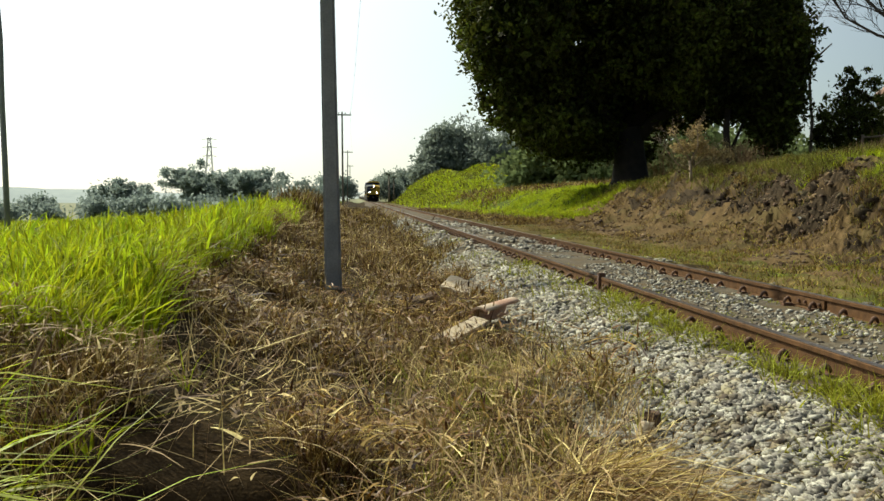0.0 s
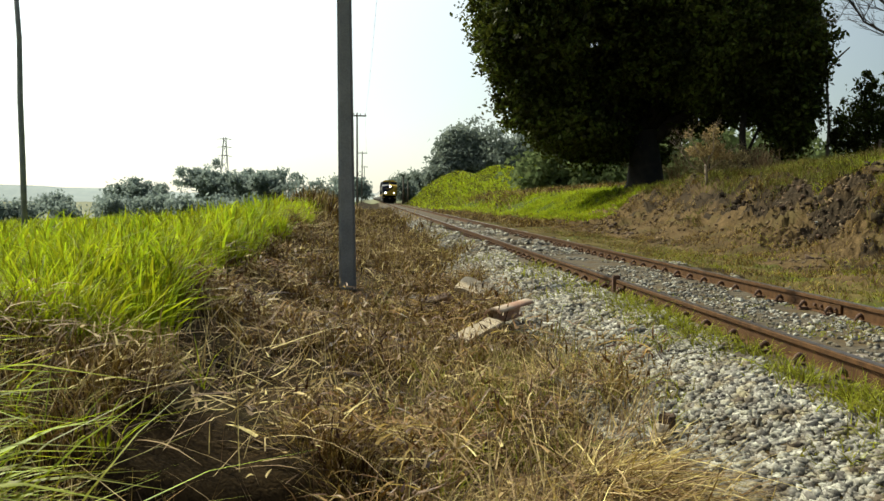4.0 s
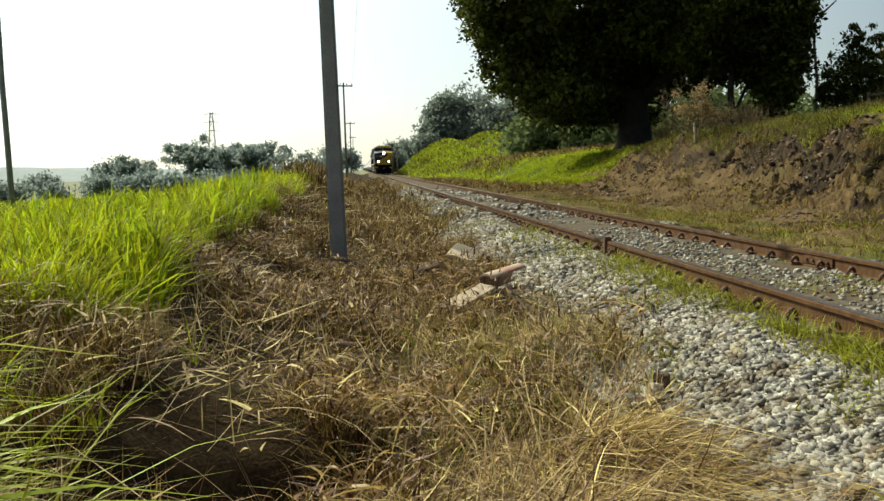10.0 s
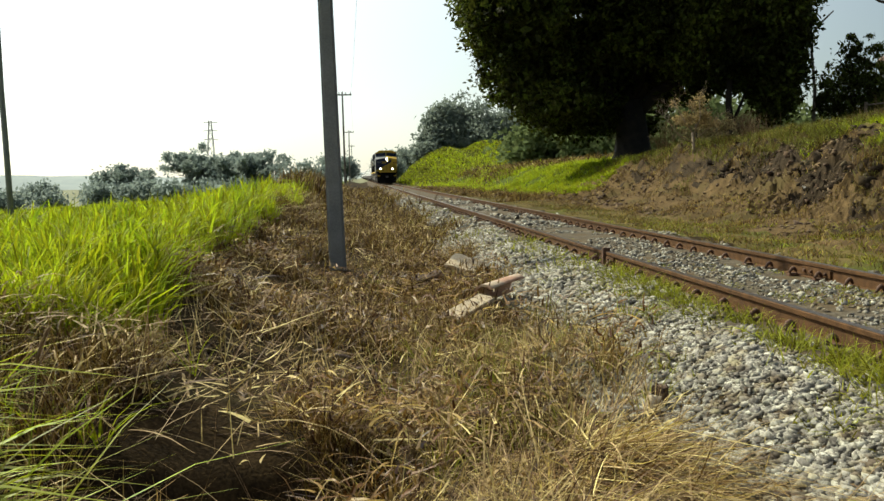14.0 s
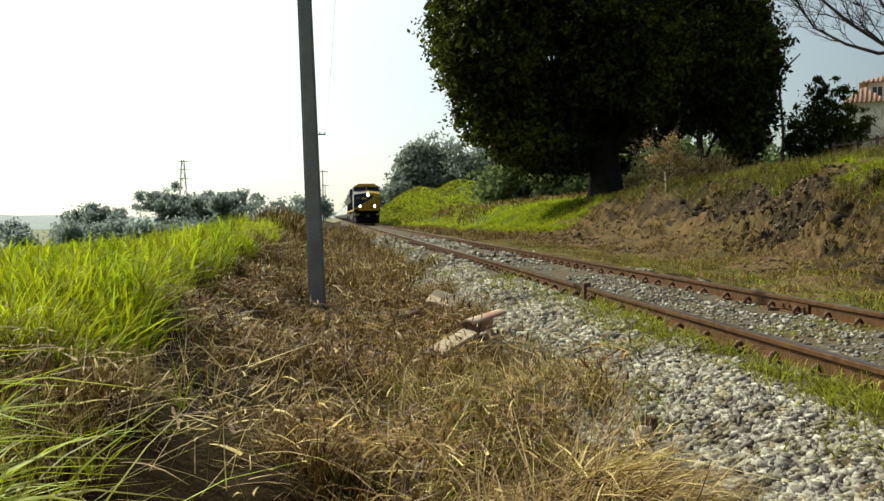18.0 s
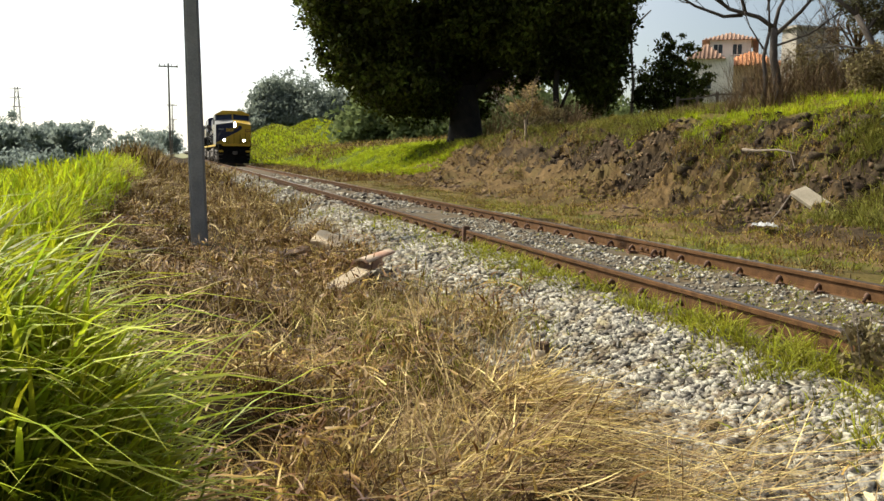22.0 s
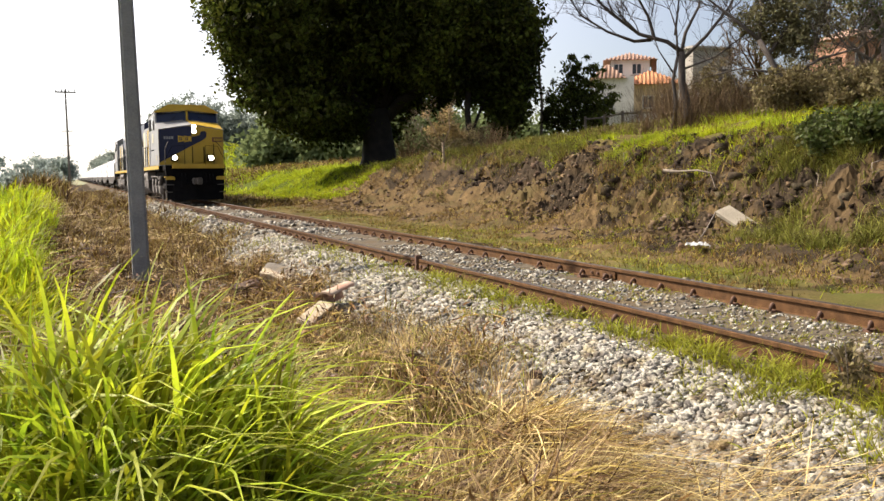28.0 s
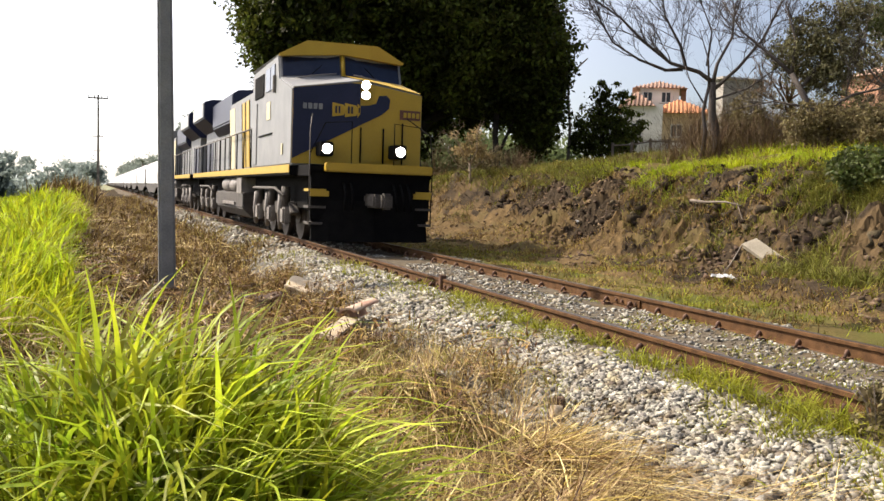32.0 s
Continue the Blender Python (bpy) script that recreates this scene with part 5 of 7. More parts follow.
def twig_thicket():
    rng = np.random.default_rng(93)
    for k, (x, y, h) in enumerate(((17.6, 25.5, 1.6), (18.6, 26.5, 2.0), (19.6, 26.0, 1.5), (20.4, 27.2, 2.2), (21.6, 26.5, 1.9), (22.6, 27.0, 2.4), (23.8, 26.2, 2.0), (24.8, 26.8, 2.4), (18.2, 23.4, 1.2), (16.4, 22.8, 1.3), (17.2, 23.4, 1.6), (15.7, 23.6, 0.7), (15.0, 24.4, 0.6), (17.6, 21.8, 1.3), (17.9, 20.0, 1.2), (20.0, 21.6, 1.4), (21.0, 19.6, 1.6), (19.4, 17.2, 1.3),
                                   (17.4, 55.0, 2.2), (18.9, 54.0, 2.6), (20.4, 53.2, 2.4), (21.8, 52.0, 2.2), (23.4, 50.5, 2.0), (25.6, 29.5, 1.3), (27.6, 31.5, 1.4), (26.8, 27.5, 2.2), (14.9, 33.0, 1.1), (26.4, 40.6, 1.7), (27.8, 40.0, 2.1), (29.4, 39.6, 1.8), (31.0, 39.0, 2.2), (32.8, 38.4, 2.4), (34.5, 37.6, 2.2))):
        ob = empty("shrub", pose(x, y, float(height(x, y))), "leafless brown thicket of thin twigs on the bank", "shrub", "thickets on the bank")
        for name, n, l0, l1, w, lift in (("stem_mass", 60, 0.7, 1.0, 0.024, 0.0), ("twig_mass", 420, 0.25, 0.55, 0.010, 0.75)):
            ang, r = rng.uniform(0, 6.283, n), np.abs(rng.normal(0, 0.35, n))
            up = rng.uniform(0.05, 1, n) * lift * h
            v, f = blades(r * np.cos(ang) * (1 + up), r * np.sin(ang) * (1 + up), rng.uniform(l0, l1, n) * h, np.full(n, w), rng.uniform(0.05, 0.7, n), rng.uniform(-0.2, 0.5, n), ang + rng.normal(0, 0.9, n), up - 0.05, 4, 30 + k)
            t = new(name, fast_mesh(name, v, f, M_TWIGBROWN))
            t.parent = ob
            tagged(t, kind="stuff")


def rail_weed():
    x, y = 3.50, 3.32
    z = float(height(x, y))
    ob = empty("weed", pose(x, y, z), "withered brown bushy weed against the rail", "weed")
    for k in range(9):
        a = k * 0.7
        part("stalk", tube([(0.03 * math.cos(a), 0.03 * math.sin(a), 0), (0.08 * math.cos(a), 0.09 * math.sin(a), 0.2), (0.14 * math.cos(a), 0.17 * math.sin(a), 0.25 + 0.06 * (k % 3))], [0.005, 0.004, 0.002], 5), M_TWIG, ob)
    v, f = leaf_cloud([(0, 0, 0.15, 0.10, 0.13, 0.14), (0.02, 0.05, 0.26, 0.08, 0.10, 0.10), (-0.05, -0.08, 0.1, 0.08, 0.12, 0.08)], 420, 0.024, 91, 0.6)
    c = new("foliage", fast_mesh("foliage", v, f, M_BRUSH))
    c.parent = ob


def far_trees():
    g = "distant trees"
    for k, (x, y, h, w) in enumerate(((9.2, 232, 5.2, 2.6), (10.5, 262, 7.0, 3.4), (14, 285, 8.5, 4.5), (9.5, 330, 8.0, 4.0), (13, 360, 10, 5), (10, 400, 9, 5), (18, 300, 9, 5))):
        leafy_tree(x, y, "tree with haze-pale leaf colour beside the distant track", [(0, 0, h * 0.6, w * 0.8, w * 0.8, h * 0.42), (w * 0.4, 0, h * 0.4, w * 0.5, w * 0.5, h * 0.35)], 2200, 0.42, M_HAZY, 330 + k, h * 0.5, 0.12, g, 0.2)
    # wooded rise to the right of the line
    for k, (x, y, z, r, h) in enumerate(((16.4, 190, 8.0, 3.0, 3.0), (19.0, 192, 11.5, 4.0, 4.2), (21.5, 194, 10.5, 5.6, 6.0), (27.5, 188, 9.0, 6.5, 6.0), (34, 186, 9.0, 6.5, 6.0), (14.6, 186, 4.6, 2.2, 1.6), (22, 100, 3.6, 4.5, 3.8), (27, 96, 4, 5, 4.5), (33, 90, 4, 5, 4), (40, 86, 4, 5, 4))):
        zz = float(height(x, y))
        leafy_tree(x, y, "rounded green tree with haze in its leaf colour on the wooded rise", [(0, 0, z - zz + 1.0, r, r, h), (r * 0.6, 0, z - zz, r * 0.7, r * 0.7, h * 0.7), (-r * 0.6, 0.5, z - zz - 0.2, r * 0.7, r * 0.7, h * 0.7), (0, 0, max(1.0, (z - zz) * 0.4), r * 0.9, r * 0.8, max(1.0, (z - zz) * 0.5))], 6500, 0.42, M_LEAFF if y < 105 else M_HAZY, 200 + k, max(1, z - zz), 0.2, g)
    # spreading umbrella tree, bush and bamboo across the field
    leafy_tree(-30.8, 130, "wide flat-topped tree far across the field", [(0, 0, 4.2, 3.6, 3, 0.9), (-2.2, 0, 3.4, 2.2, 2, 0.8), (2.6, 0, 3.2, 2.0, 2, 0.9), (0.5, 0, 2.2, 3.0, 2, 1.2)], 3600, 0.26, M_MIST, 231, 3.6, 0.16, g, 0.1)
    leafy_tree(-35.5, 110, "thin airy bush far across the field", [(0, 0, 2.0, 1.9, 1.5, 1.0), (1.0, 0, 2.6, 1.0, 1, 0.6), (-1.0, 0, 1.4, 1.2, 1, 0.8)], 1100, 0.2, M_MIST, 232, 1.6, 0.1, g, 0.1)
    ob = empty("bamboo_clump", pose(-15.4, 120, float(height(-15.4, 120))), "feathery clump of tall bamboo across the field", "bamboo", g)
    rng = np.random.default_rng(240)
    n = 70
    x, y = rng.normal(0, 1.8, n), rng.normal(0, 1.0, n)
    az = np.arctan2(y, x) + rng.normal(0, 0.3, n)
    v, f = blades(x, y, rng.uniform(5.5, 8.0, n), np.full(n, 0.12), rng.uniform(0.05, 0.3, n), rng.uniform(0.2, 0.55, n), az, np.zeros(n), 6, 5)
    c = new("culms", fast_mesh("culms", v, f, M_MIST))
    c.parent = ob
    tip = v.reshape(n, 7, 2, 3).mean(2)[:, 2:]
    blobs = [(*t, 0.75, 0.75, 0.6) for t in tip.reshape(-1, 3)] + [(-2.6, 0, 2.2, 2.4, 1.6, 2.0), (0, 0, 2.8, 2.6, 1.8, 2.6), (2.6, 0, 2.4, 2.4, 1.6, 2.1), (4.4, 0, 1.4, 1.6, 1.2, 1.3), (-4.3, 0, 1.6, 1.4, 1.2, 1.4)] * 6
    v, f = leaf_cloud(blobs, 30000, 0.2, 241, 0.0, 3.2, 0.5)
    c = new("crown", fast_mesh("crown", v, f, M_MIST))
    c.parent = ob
    # hedge line behind the field and towards the vanishing track
    rng = random.Random(9)
    for k in range(26):
        x, y = -42 + k * 1.75 + rng.uniform(-0.6, 0.6), 112 + rng.uniform(-8, 8)
        if x > -2.2:
            continue
        h = rng.uniform(1.0, 1.7) + max(0, (x + 12) * 0.06)
        leafy_tree(x, y, "low bush in haze-pale colour in the hedge line behind the field", [(0, 0, h * 0.9, 1.5, 1.2, h), (0.9, 0, h * 0.7, 1.1, 1, h * 0.7)], 700, 0.26, M_MIST, 260 + k, h * 0.6, 0.06, "bushes of the hedge line", 0.2, "bush")
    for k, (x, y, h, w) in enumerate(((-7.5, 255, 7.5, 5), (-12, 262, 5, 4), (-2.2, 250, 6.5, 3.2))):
        leafy_tree(x, y, "round tree in haze-pale colour beside the distant track", [(0, 0, h * 0.6, w * 0.8, w * 0.8, h * 0.42), (w * 0.4, 0, h * 0.4, w * 0.5, w * 0.5, h * 0.35)], 2200, 0.4, M_MIST, 300 + k, h * 0.5, 0.1, g, 0.2)
    # two palms by the track
    for x, y, h in ((8.0, 205, 5.6), (9.4, 214, 5.2)):
        ob = empty("palm_tree", pose(x, y, float(height(x, y))), "small palm tree in haze-pale colour beside the distant track", "palm tree", "distant palms")
        part("trunk", tube([(0, 0, -0.3), (0.1, 0, h * 0.4), (0, 0, h - float(height(x, y)))], [0.2, 0.15, 0.14], 8), M_TWIG, ob)
        n = 60
        rg = np.random.default_rng(int(x * 10))
        v, f = blades(np.zeros(n), np.zeros(n), rg.uniform(1.1, 2.0, n), np.full(n, 0.3), rg.uniform(0.2, 0.8, n), rg.uniform(0.4, 1.0, n), rg.uniform(0, 6.28, n), np.full(n, h - float(height(x, y))), 5, 6)
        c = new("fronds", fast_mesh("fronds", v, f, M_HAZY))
        c.parent = ob


big_tree()
bank_plants()
twig_thicket()
rail_weed()
far_trees()


# ---- pylon and distant hills ----
def pylon():
    x, y = -63.2, 420.0
    z0 = float(height(x, y))
    ob = empty("pylon", pose(x, y, z0), "hazy steel lattice pylon on the horizon", "pylon")
    h = 26.5 - z0
    bm = bmesh.new()
    w = lambda s: 2.6 * (1 - s) ** 1.3 + 0.5
    for sx in (-1, 1):
        for sy in (-1, 1):
            tube([(sx * w(s), sy * w(s), h * s) for s in (0, 0.3, 0.6, 1.0)], [0.16] * 4, 4, bm)
    part("legs", bm, M_POLE, ob)
    bm = bmesh.new()
    for i in range(9):
        a, b = i / 9, (i + 1) / 9
        tube([(-w(a), -w(a), h * a), (w(b), -w(b), h * b)], [0.1, 0.1], 4, bm)
        tube([(w(a), -w(a), h * a), (-w(b), -w(b), h * b)], [0.1, 0.1], 4, bm)
    part("bracing", bm, M_POLE, ob)
    for s in (0.74, 0.86, 0.97):
        part("crossarm", tube([(-3.2, 0, h * s), (0, 0, h * s + 0.4), (3.2, 0, h * s)], [0.12, 0.25, 0.12], 4), M_POLE, ob)


pylon()


def hills():
    xs = np.linspace(-1500, 1100, 140)
    for y, top, seed in ((900, 9, 1), (1500, 18, 2)):
        z = top * (0.6 + 0.4 * vnoise(xs / 160, xs * 0 + seed, seed)) + 1.5 * vnoise(xs / 25, xs * 0 + seed, seed + 4)
        v = np.concatenate([np.stack([xs, xs * 0 + y, z * 0 - 12], -1), np.stack([xs, xs * 0 + y + 60, z], -1), np.stack([xs, xs * 0 + y + 300, z * 0 - 12], -1)])
        n = len(xs)
        i = np.arange(n - 1)
        f = np.concatenate([np.stack([i, i + 1, i + 1 + n, i + n], -1), np.stack([i + n, i + 1 + n, i + 1 + 2 * n, i + 2 * n], -1)])
        tagged(new("backdrop", fast_mesh("backdrop", v, f, M_FARHILL, True)), "low hills along the horizon with haze in their colour", "hills", kind="structure")


# the blue-grey is distance haze put into the hill colour
M_FARHILL = material("haze_pale_hill", (0.30, 0.34, 0.34), (0.36, 0.40, 0.39), 1.0, 0.01, 0.1, 0, spec=0.0)
hills()


# ---- the train ----
M_GLASS = material("dark_cab_glass", (0.010, 0.014, 0.030), (0.016, 0.022, 0.045), 0.08, 1, 5, 0)
M_SILVER = material("dusty_silver", (0.09, 0.08, 0.07), (0.25, 0.225, 0.20), 0.65, 4, 40, 0.2)
M_SCREEN = material("sun_pale_radiator", (0.34, 0.35, 0.36), (0.48, 0.49, 0.50), 0.6, 3, 60, 0.2)
M_CREAMY = material("faded_cream_paint", (0.46, 0.40, 0.24), (0.58, 0.52, 0.36), 0.55, 2, 30, 0.05)
M_UNDER = material("dusty_underframe", (0.025, 0.021, 0.018), (0.085, 0.073, 0.062), 0.8, 4, 40, 0.3)
M_PLATE = material("number_plate", (0.10, 0.03, 0.02), (0.14, 0.05, 0.03), 0.5, 3, 30, 0)
M_STEEL = material("wheel_steel", (0.045, 0.038, 0.034), (0.11, 0.095, 0.085), 0.55, 6, 60, 0.1, metal=0.6)
LENS = glowing("headlight_lens", (1.0, 0.88, 0.70), 30.0)


def plate(poly, y, mat_, parent, name, thick=0.012, label=""):
    """A thin panel with the (x, z) outline, its face at y."""
    return part(name, prism(poly, y, y + thick), mat_, parent, label)


def wheelset(parent, y, r=0.53):
    ws = empty("wheelset", pose(0, y, r), "", "")
    for k in ("label", "category"):
        if k in ws:
            del ws[k]
    ws.parent = parent
    for s in (-1, 1):
        bm = bmesh.new()
        for a, b, rr in ((0.735, 0.87, r), (0.70, 0.735, r + 0.03), (0.87, 0.90, r * 0.3)):
            bmesh.ops.create_cone(bm, cap_ends=True, segments=28, radius1=rr, radius2=rr, depth=b - a, matrix=Matrix.Translation((s * (a + b) / 2, 0, 0)) @ Matrix.Rotation(math.pi / 2, 4, "Y"))
        wheel = part("wheel", bm, M_STEEL, ws)
    part("axle", tube([(-0.8, 0, 0), (0.8, 0, 0)], [0.08, 0.08], 10), M_STEEL, ws)
    return ws


def locomotive(label, lens):
    ob = empty("locomotive", pose(TRACK, 300, 0), label, "locomotive", "locomotives of the train")
    # deck, sill and platforms
    part("deck", box(-1.30, 1.30, -1.2, 21.6, 1.42, 1.66, 0.02), M_BLACK, ob)
    part("side_deck", box(-1.46, 1.46, 0.04, 21.5, 1.44, 1.655, 0.02), M_BLACK, ob)
    for s in (-1, 1):
        part("sill_stripe", box(min(s * 1.46, s * 1.475), max(s * 1.46, s * 1.475), 0.05, 21.5, 1.50, 1.67), M_YELLOW, ob)
    part("underframe", box(-1.02, 1.02, 0.2, 21.3, 0.72, 1.44, 0.02), M_BLACK, ob, "black underframe")
    part("stairwell", box(-0.92, 0.92, -0.98, 0.6, 0.35, 1.42, 0.02), M_BLACK, ob, "black stairwell")
    part("rear_coupler", box(-0.16, 0.16, 21.3, 22.3, 0.82, 1.10, 0.04), M_UNDER, ob)
    # cab and nose
    cab = bmesh.new()
    side = [(0.0, 1.66), (0.0, 3.30), (1.55, 3.66), (1.75, 4.2), (5.4, 4.12), (5.4, 1.66)]
    W = 1.45
    vs = {}
    for s in (-1, 1):
        for i, (y, z) in enumerate(side):
            vs[s, i] = cab.verts.new((s * W, y, z))
    n = len(side)
    cab.faces.new([vs[-1, i] for i in range(n)]), cab.faces.new([vs[1, i] for i in range(n)][::-1])
    # the nose top and windscreen rise to a crown in the middle
    mid = [cab.verts.new(p) for p in ((0, -0.12, 1.66), (0, -0.12, 3.52), (0, 1.5, 3.78), (0, 1.68, 4.32), (0, 5.4, 4.30))]
    chain = [0, 1, 2, 3, 4]
    for s in (-1, 1):
        ring = [vs[s, i] for i in chain]
        for i in range(4):
            cab.faces.new((ring[i], ring[i + 1], mid[i + 1], mid[i]))
        cab.faces.new((vs[s, 4], vs[s, 5], mid[4]))
    cab.faces.new((vs[-1, 5], vs[1, 5], mid[4]))
    cab.faces.new((vs[-1, 0], vs[-1, 5], vs[1, 5], vs[1, 0], mid[0]))
    bmesh.ops.recalc_face_normals(cab, faces=cab.faces[:])
    bmesh.ops.bevel(cab, geom=[e for e in cab.edges if e.calc_face_angle(0) > 0.5], offset=0.035, segments=2, affect="EDGES")
    part("cab", cab, M_GREY, ob, "grey cab shell")
    roof = prism([(-1.46, 4.20), (-0.82, 4.52), (0.82, 4.52), (1.46, 4.20), (1.40, 4.16), (-1.40, 4.16)], 1.62, 5.5, bevel=0.02)
    part("roof", roof, M_GREY, ob, "grey cab roof")
    part("visor", prism([(-1.47, 4.19), (-0.83, 4.535), (0.83, 4.535), (1.47, 4.19), (1.44, 4.14), (0.0, 4.27), (-1.44, 4.14)], 1.50, 1.66, bevel=0.01), M_YELLOW, ob, "yellow brow over the windscreen")

    # painted front, in panels that follow the two slightly raked halves of the nose
    def front(x, z, o=0.0):
        return Vector((x, -0.12 * (1 - abs(x) / W) - 0.012 - o, z))

    def panel(name, poly, mat_, o=0.0, label_=""):
        bm = bmesh.new()
        for sgn in (-1, 1):
            src = [bm.verts.new(front(x, z, o)) for x, z in poly if (x * sgn) >= -1e-6]
            if len(src) >= 3:
                bm.faces.new(src)
        r = bmesh.ops.extrude_face_region(bm, geom=bm.faces[:])
        bmesh.ops.translate(bm, verts=[g for g in r["geom"] if isinstance(g, bmesh.types.BMVert)], vec=(0, 0.01, 0))
        bmesh.ops.recalc_face_normals(bm, faces=bm.faces[:])
        return part(name, bm, mat_, ob, label_)

    top = lambda x: 3.30 + 0.20 * (1 - abs(x) / W)
    panel("nose_panel", [(-1.43, 1.70), (0, 1.70), (0, top(0) - 0.01), (-1.43, 3.29)], M_YELLOW, 0, "yellow nose front")
    panel("nose_panel", [(0, 1.70), (1.43, 1.70), (1.43, 3.29), (0, top(0) - 0.01)], M_YELLOW, 0, "yellow nose front")
    panel("nose_stripe", [(-1.43, 1.80), (0, 2.56), (0, 3.44), (-0.2, 3.455), (-1.43, 3.285)], M_BLUE, 0.012, "dark blue diagonal stripe")
    panel("nose_stripe", [(0, 2.56), (0.50, 2.82), (0.66, 2.96), (0.68, 3.16), (0.60, 3.24), (0.42, 3.22), (0.36, 3.05), (0.20, 3.0), (0, 2.98)], M_BLUE, 0.012, "dark blue hook of the stripe")
    # emblem: three small yellow pennants with dark bars
    for k in range(3):
        x = -0.60 + k * 0.27
        e = panel("emblem", [(x, 2.72), (x + 0.24, 2.76), (x + 0.30, 2.88), (x + 0.24, 2.98), (x, 3.02)] if k < 2 else [(x, 2.72), (-0.001, 2.80), (-0.001, 2.96), (x, 3.02)], M_YELLOW, 0.026, "yellow pennant emblem")
        for dx in (0.06, 0.13):
            bar = panel("emblem_bar", [(x + dx, 2.80), (x + dx + 0.035, 2.80), (x + dx + 0.035, 2.95), (x + dx, 2.95)] if x + dx + 0.035 < 0 else [(x + 0.02, 2.82), (x + 0.045, 2.82), (x + 0.045, 2.93), (x + 0.02, 2.93)], M_BLUE, 0.04)
    for k in range(4):
        panel("number_bar", [(-1.22 + k * 0.11, 2.86), (-1.14 + k * 0.11, 2.86), (-1.14 + k * 0.11, 2.98), (-1.22 + k * 0.11, 2.98)], M_GREY, 0.026)
    panel("number_board", [(0.92, 2.74), (1.40, 2.74), (1.40, 2.95), (0.92, 2.95)], M_PLATE, 0.02, "dark red number board")
    for k in range(4):
        panel("number_bar", [(1.00 + k * 0.10, 2.79), (1.07 + k * 0.10, 2.79), (1.07 + k * 0.10, 2.90), (1.00 + k * 0.10, 2.90)], M_YELLOW, 0.034)
    # nose door
    panel("nose_door", [(0.02, 1.80), (0.52, 1.80), (0.52, 2.55), (0.02, 2.40)], M_YELLOW, 0.014, "yellow nose door")
    # windscreens, each raked with the cab front
    for s in (-1, 1):
        bm = bmesh.new()
        q = [bm.verts.new(p) for p in ((s * 0.07, 1.50, 3.80), (s * 1.37, 1.55, 3.70), (s * 1.37, 1.72, 4.15), (s * 0.07, 1.66, 4.26))]
        f = bm.faces.new(q)
        r = bmesh.ops.extrude_face_region(bm, geom=[f])
        bmesh.ops.translate(bm, verts=[g for g in r["geom"] if isinstance(g, bmesh.types.BMVert)], vec=(0, -0.035, 0.0))
        bmesh.ops.recalc_face_normals(bm, faces=bm.faces[:])
        pane = part("windscreen", bm, M_GLASS, ob, "dark blue tinted windscreen")
        part("wiper", tube([(s * 0.75, 1.40, 3.76), (s * 0.5, 1.44, 4.0)], [0.012, 0.01], 5), M_BLACK, pane)
        part("grab_rail", tube([(s * 1.2, 1.36, 3.62), (s * 0.8, 1.32, 3.72), (s * 0.2, 1.28, 3.8)], [0.015] * 3, 6), M_SILVER, ob)
    part("centre_post", tube([(0, 1.43, 3.77), (0, 1.60, 4.28)], [0.05, 0.05], 6), M_YELLOW, ob, "yellow post between the windscreens")
    bm = bmesh.new()
    bm.faces.new([bm.verts.new(p) for p in ((0.0, -0.10, 3.545), (1.42, 0.03, 3.325), (1.42, 1.48, 3.665), (0.0, 1.42, 3.785))])
    r = bmesh.ops.extrude_face_region(bm, geom=bm.faces[:])
    bmesh.ops.translate(bm, verts=[g for g in r["geom"] if isinstance(g, bmesh.types.BMVert)], vec=(0, 0, 0.012))
    bmesh.ops.recalc_face_normals(bm, faces=bm.faces[:])
    part("nose_top", bm, M_YELLOW, ob, "yellow half of the nose top")
    for x in (0.02, 0.54, 0.98):
        part("nose_seam", tube([(x, -0.17 + 0.08 * x, 1.76), (x, -0.17 + 0.08 * x, 2.52 if x < 0.9 else 2.66)], [0.018, 0.018], 5), M_BLACK, ob)
    # side windows, mirror, doors, louvres
    for s in (-1, 1):
        x0, x1 = (-1.475, -1.45) if s < 0 else (1.45, 1.475)
        for y0, y1, z0, z1, m in ((2.05, 2.55, 3.45, 4.02, M_GLASS), (2.62, 3.25, 3.45, 4.0, M_GLASS), (3.55, 4.9, 3.40, 3.95, M_BLACK)):
            win = part("side_window", box(x0, x1, y0, y1, z0, z1, 0.008), m, ob, "dark side window")
        part("mirror", box(s * 1.47 - 0.05, s * 1.47 + 0.05, 1.95, 2.05, 3.35, 3.75, 0.01), M_SILVER, ob)
        part("cab_door", box(x0, x1, 4.55, 5.25, 1.75, 3.3, 0.01), M_GREY, ob)
        part("seam", box(x0 - 0.004 * (s < 0), x1 + 0.004 * (s > 0), 2.3, 4.2, 2.42, 2.45), M_BLACK, ob)
        part("emblem_patch", box(x0 + 0.014, x1 - 0.014, 2.6, 3.1, 2.78, 3.2, 0.004), M_CREAMY, ob, "faded cream emblem on the cab side")
        part("marker_light", box(x0, x1, 0.9, 1.05, 1.9, 2.15, 0.008), M_CREAMY, ob)
    # lamps
    for z in (3.42, 3.21):
        bm = tube([(0.10, -0.10, z), (0.10, -0.20, z)], [0.10, 0.10], 16)
        h = part("headlight", bm, M_BLACK, ob)
        part("lens", tube([(0.10, -0.20, z), (0.10, -0.215, z)], [0.095, 0.08], 16), lens, h)
    for x in (-0.80, 0.80):
        h = part("ditch_light", box(x - 0.14, x + 0.14, -0.58, -0.10, 1.86, 2.16, 0.02), M_BLACK, ob, "square black ditch light housing")
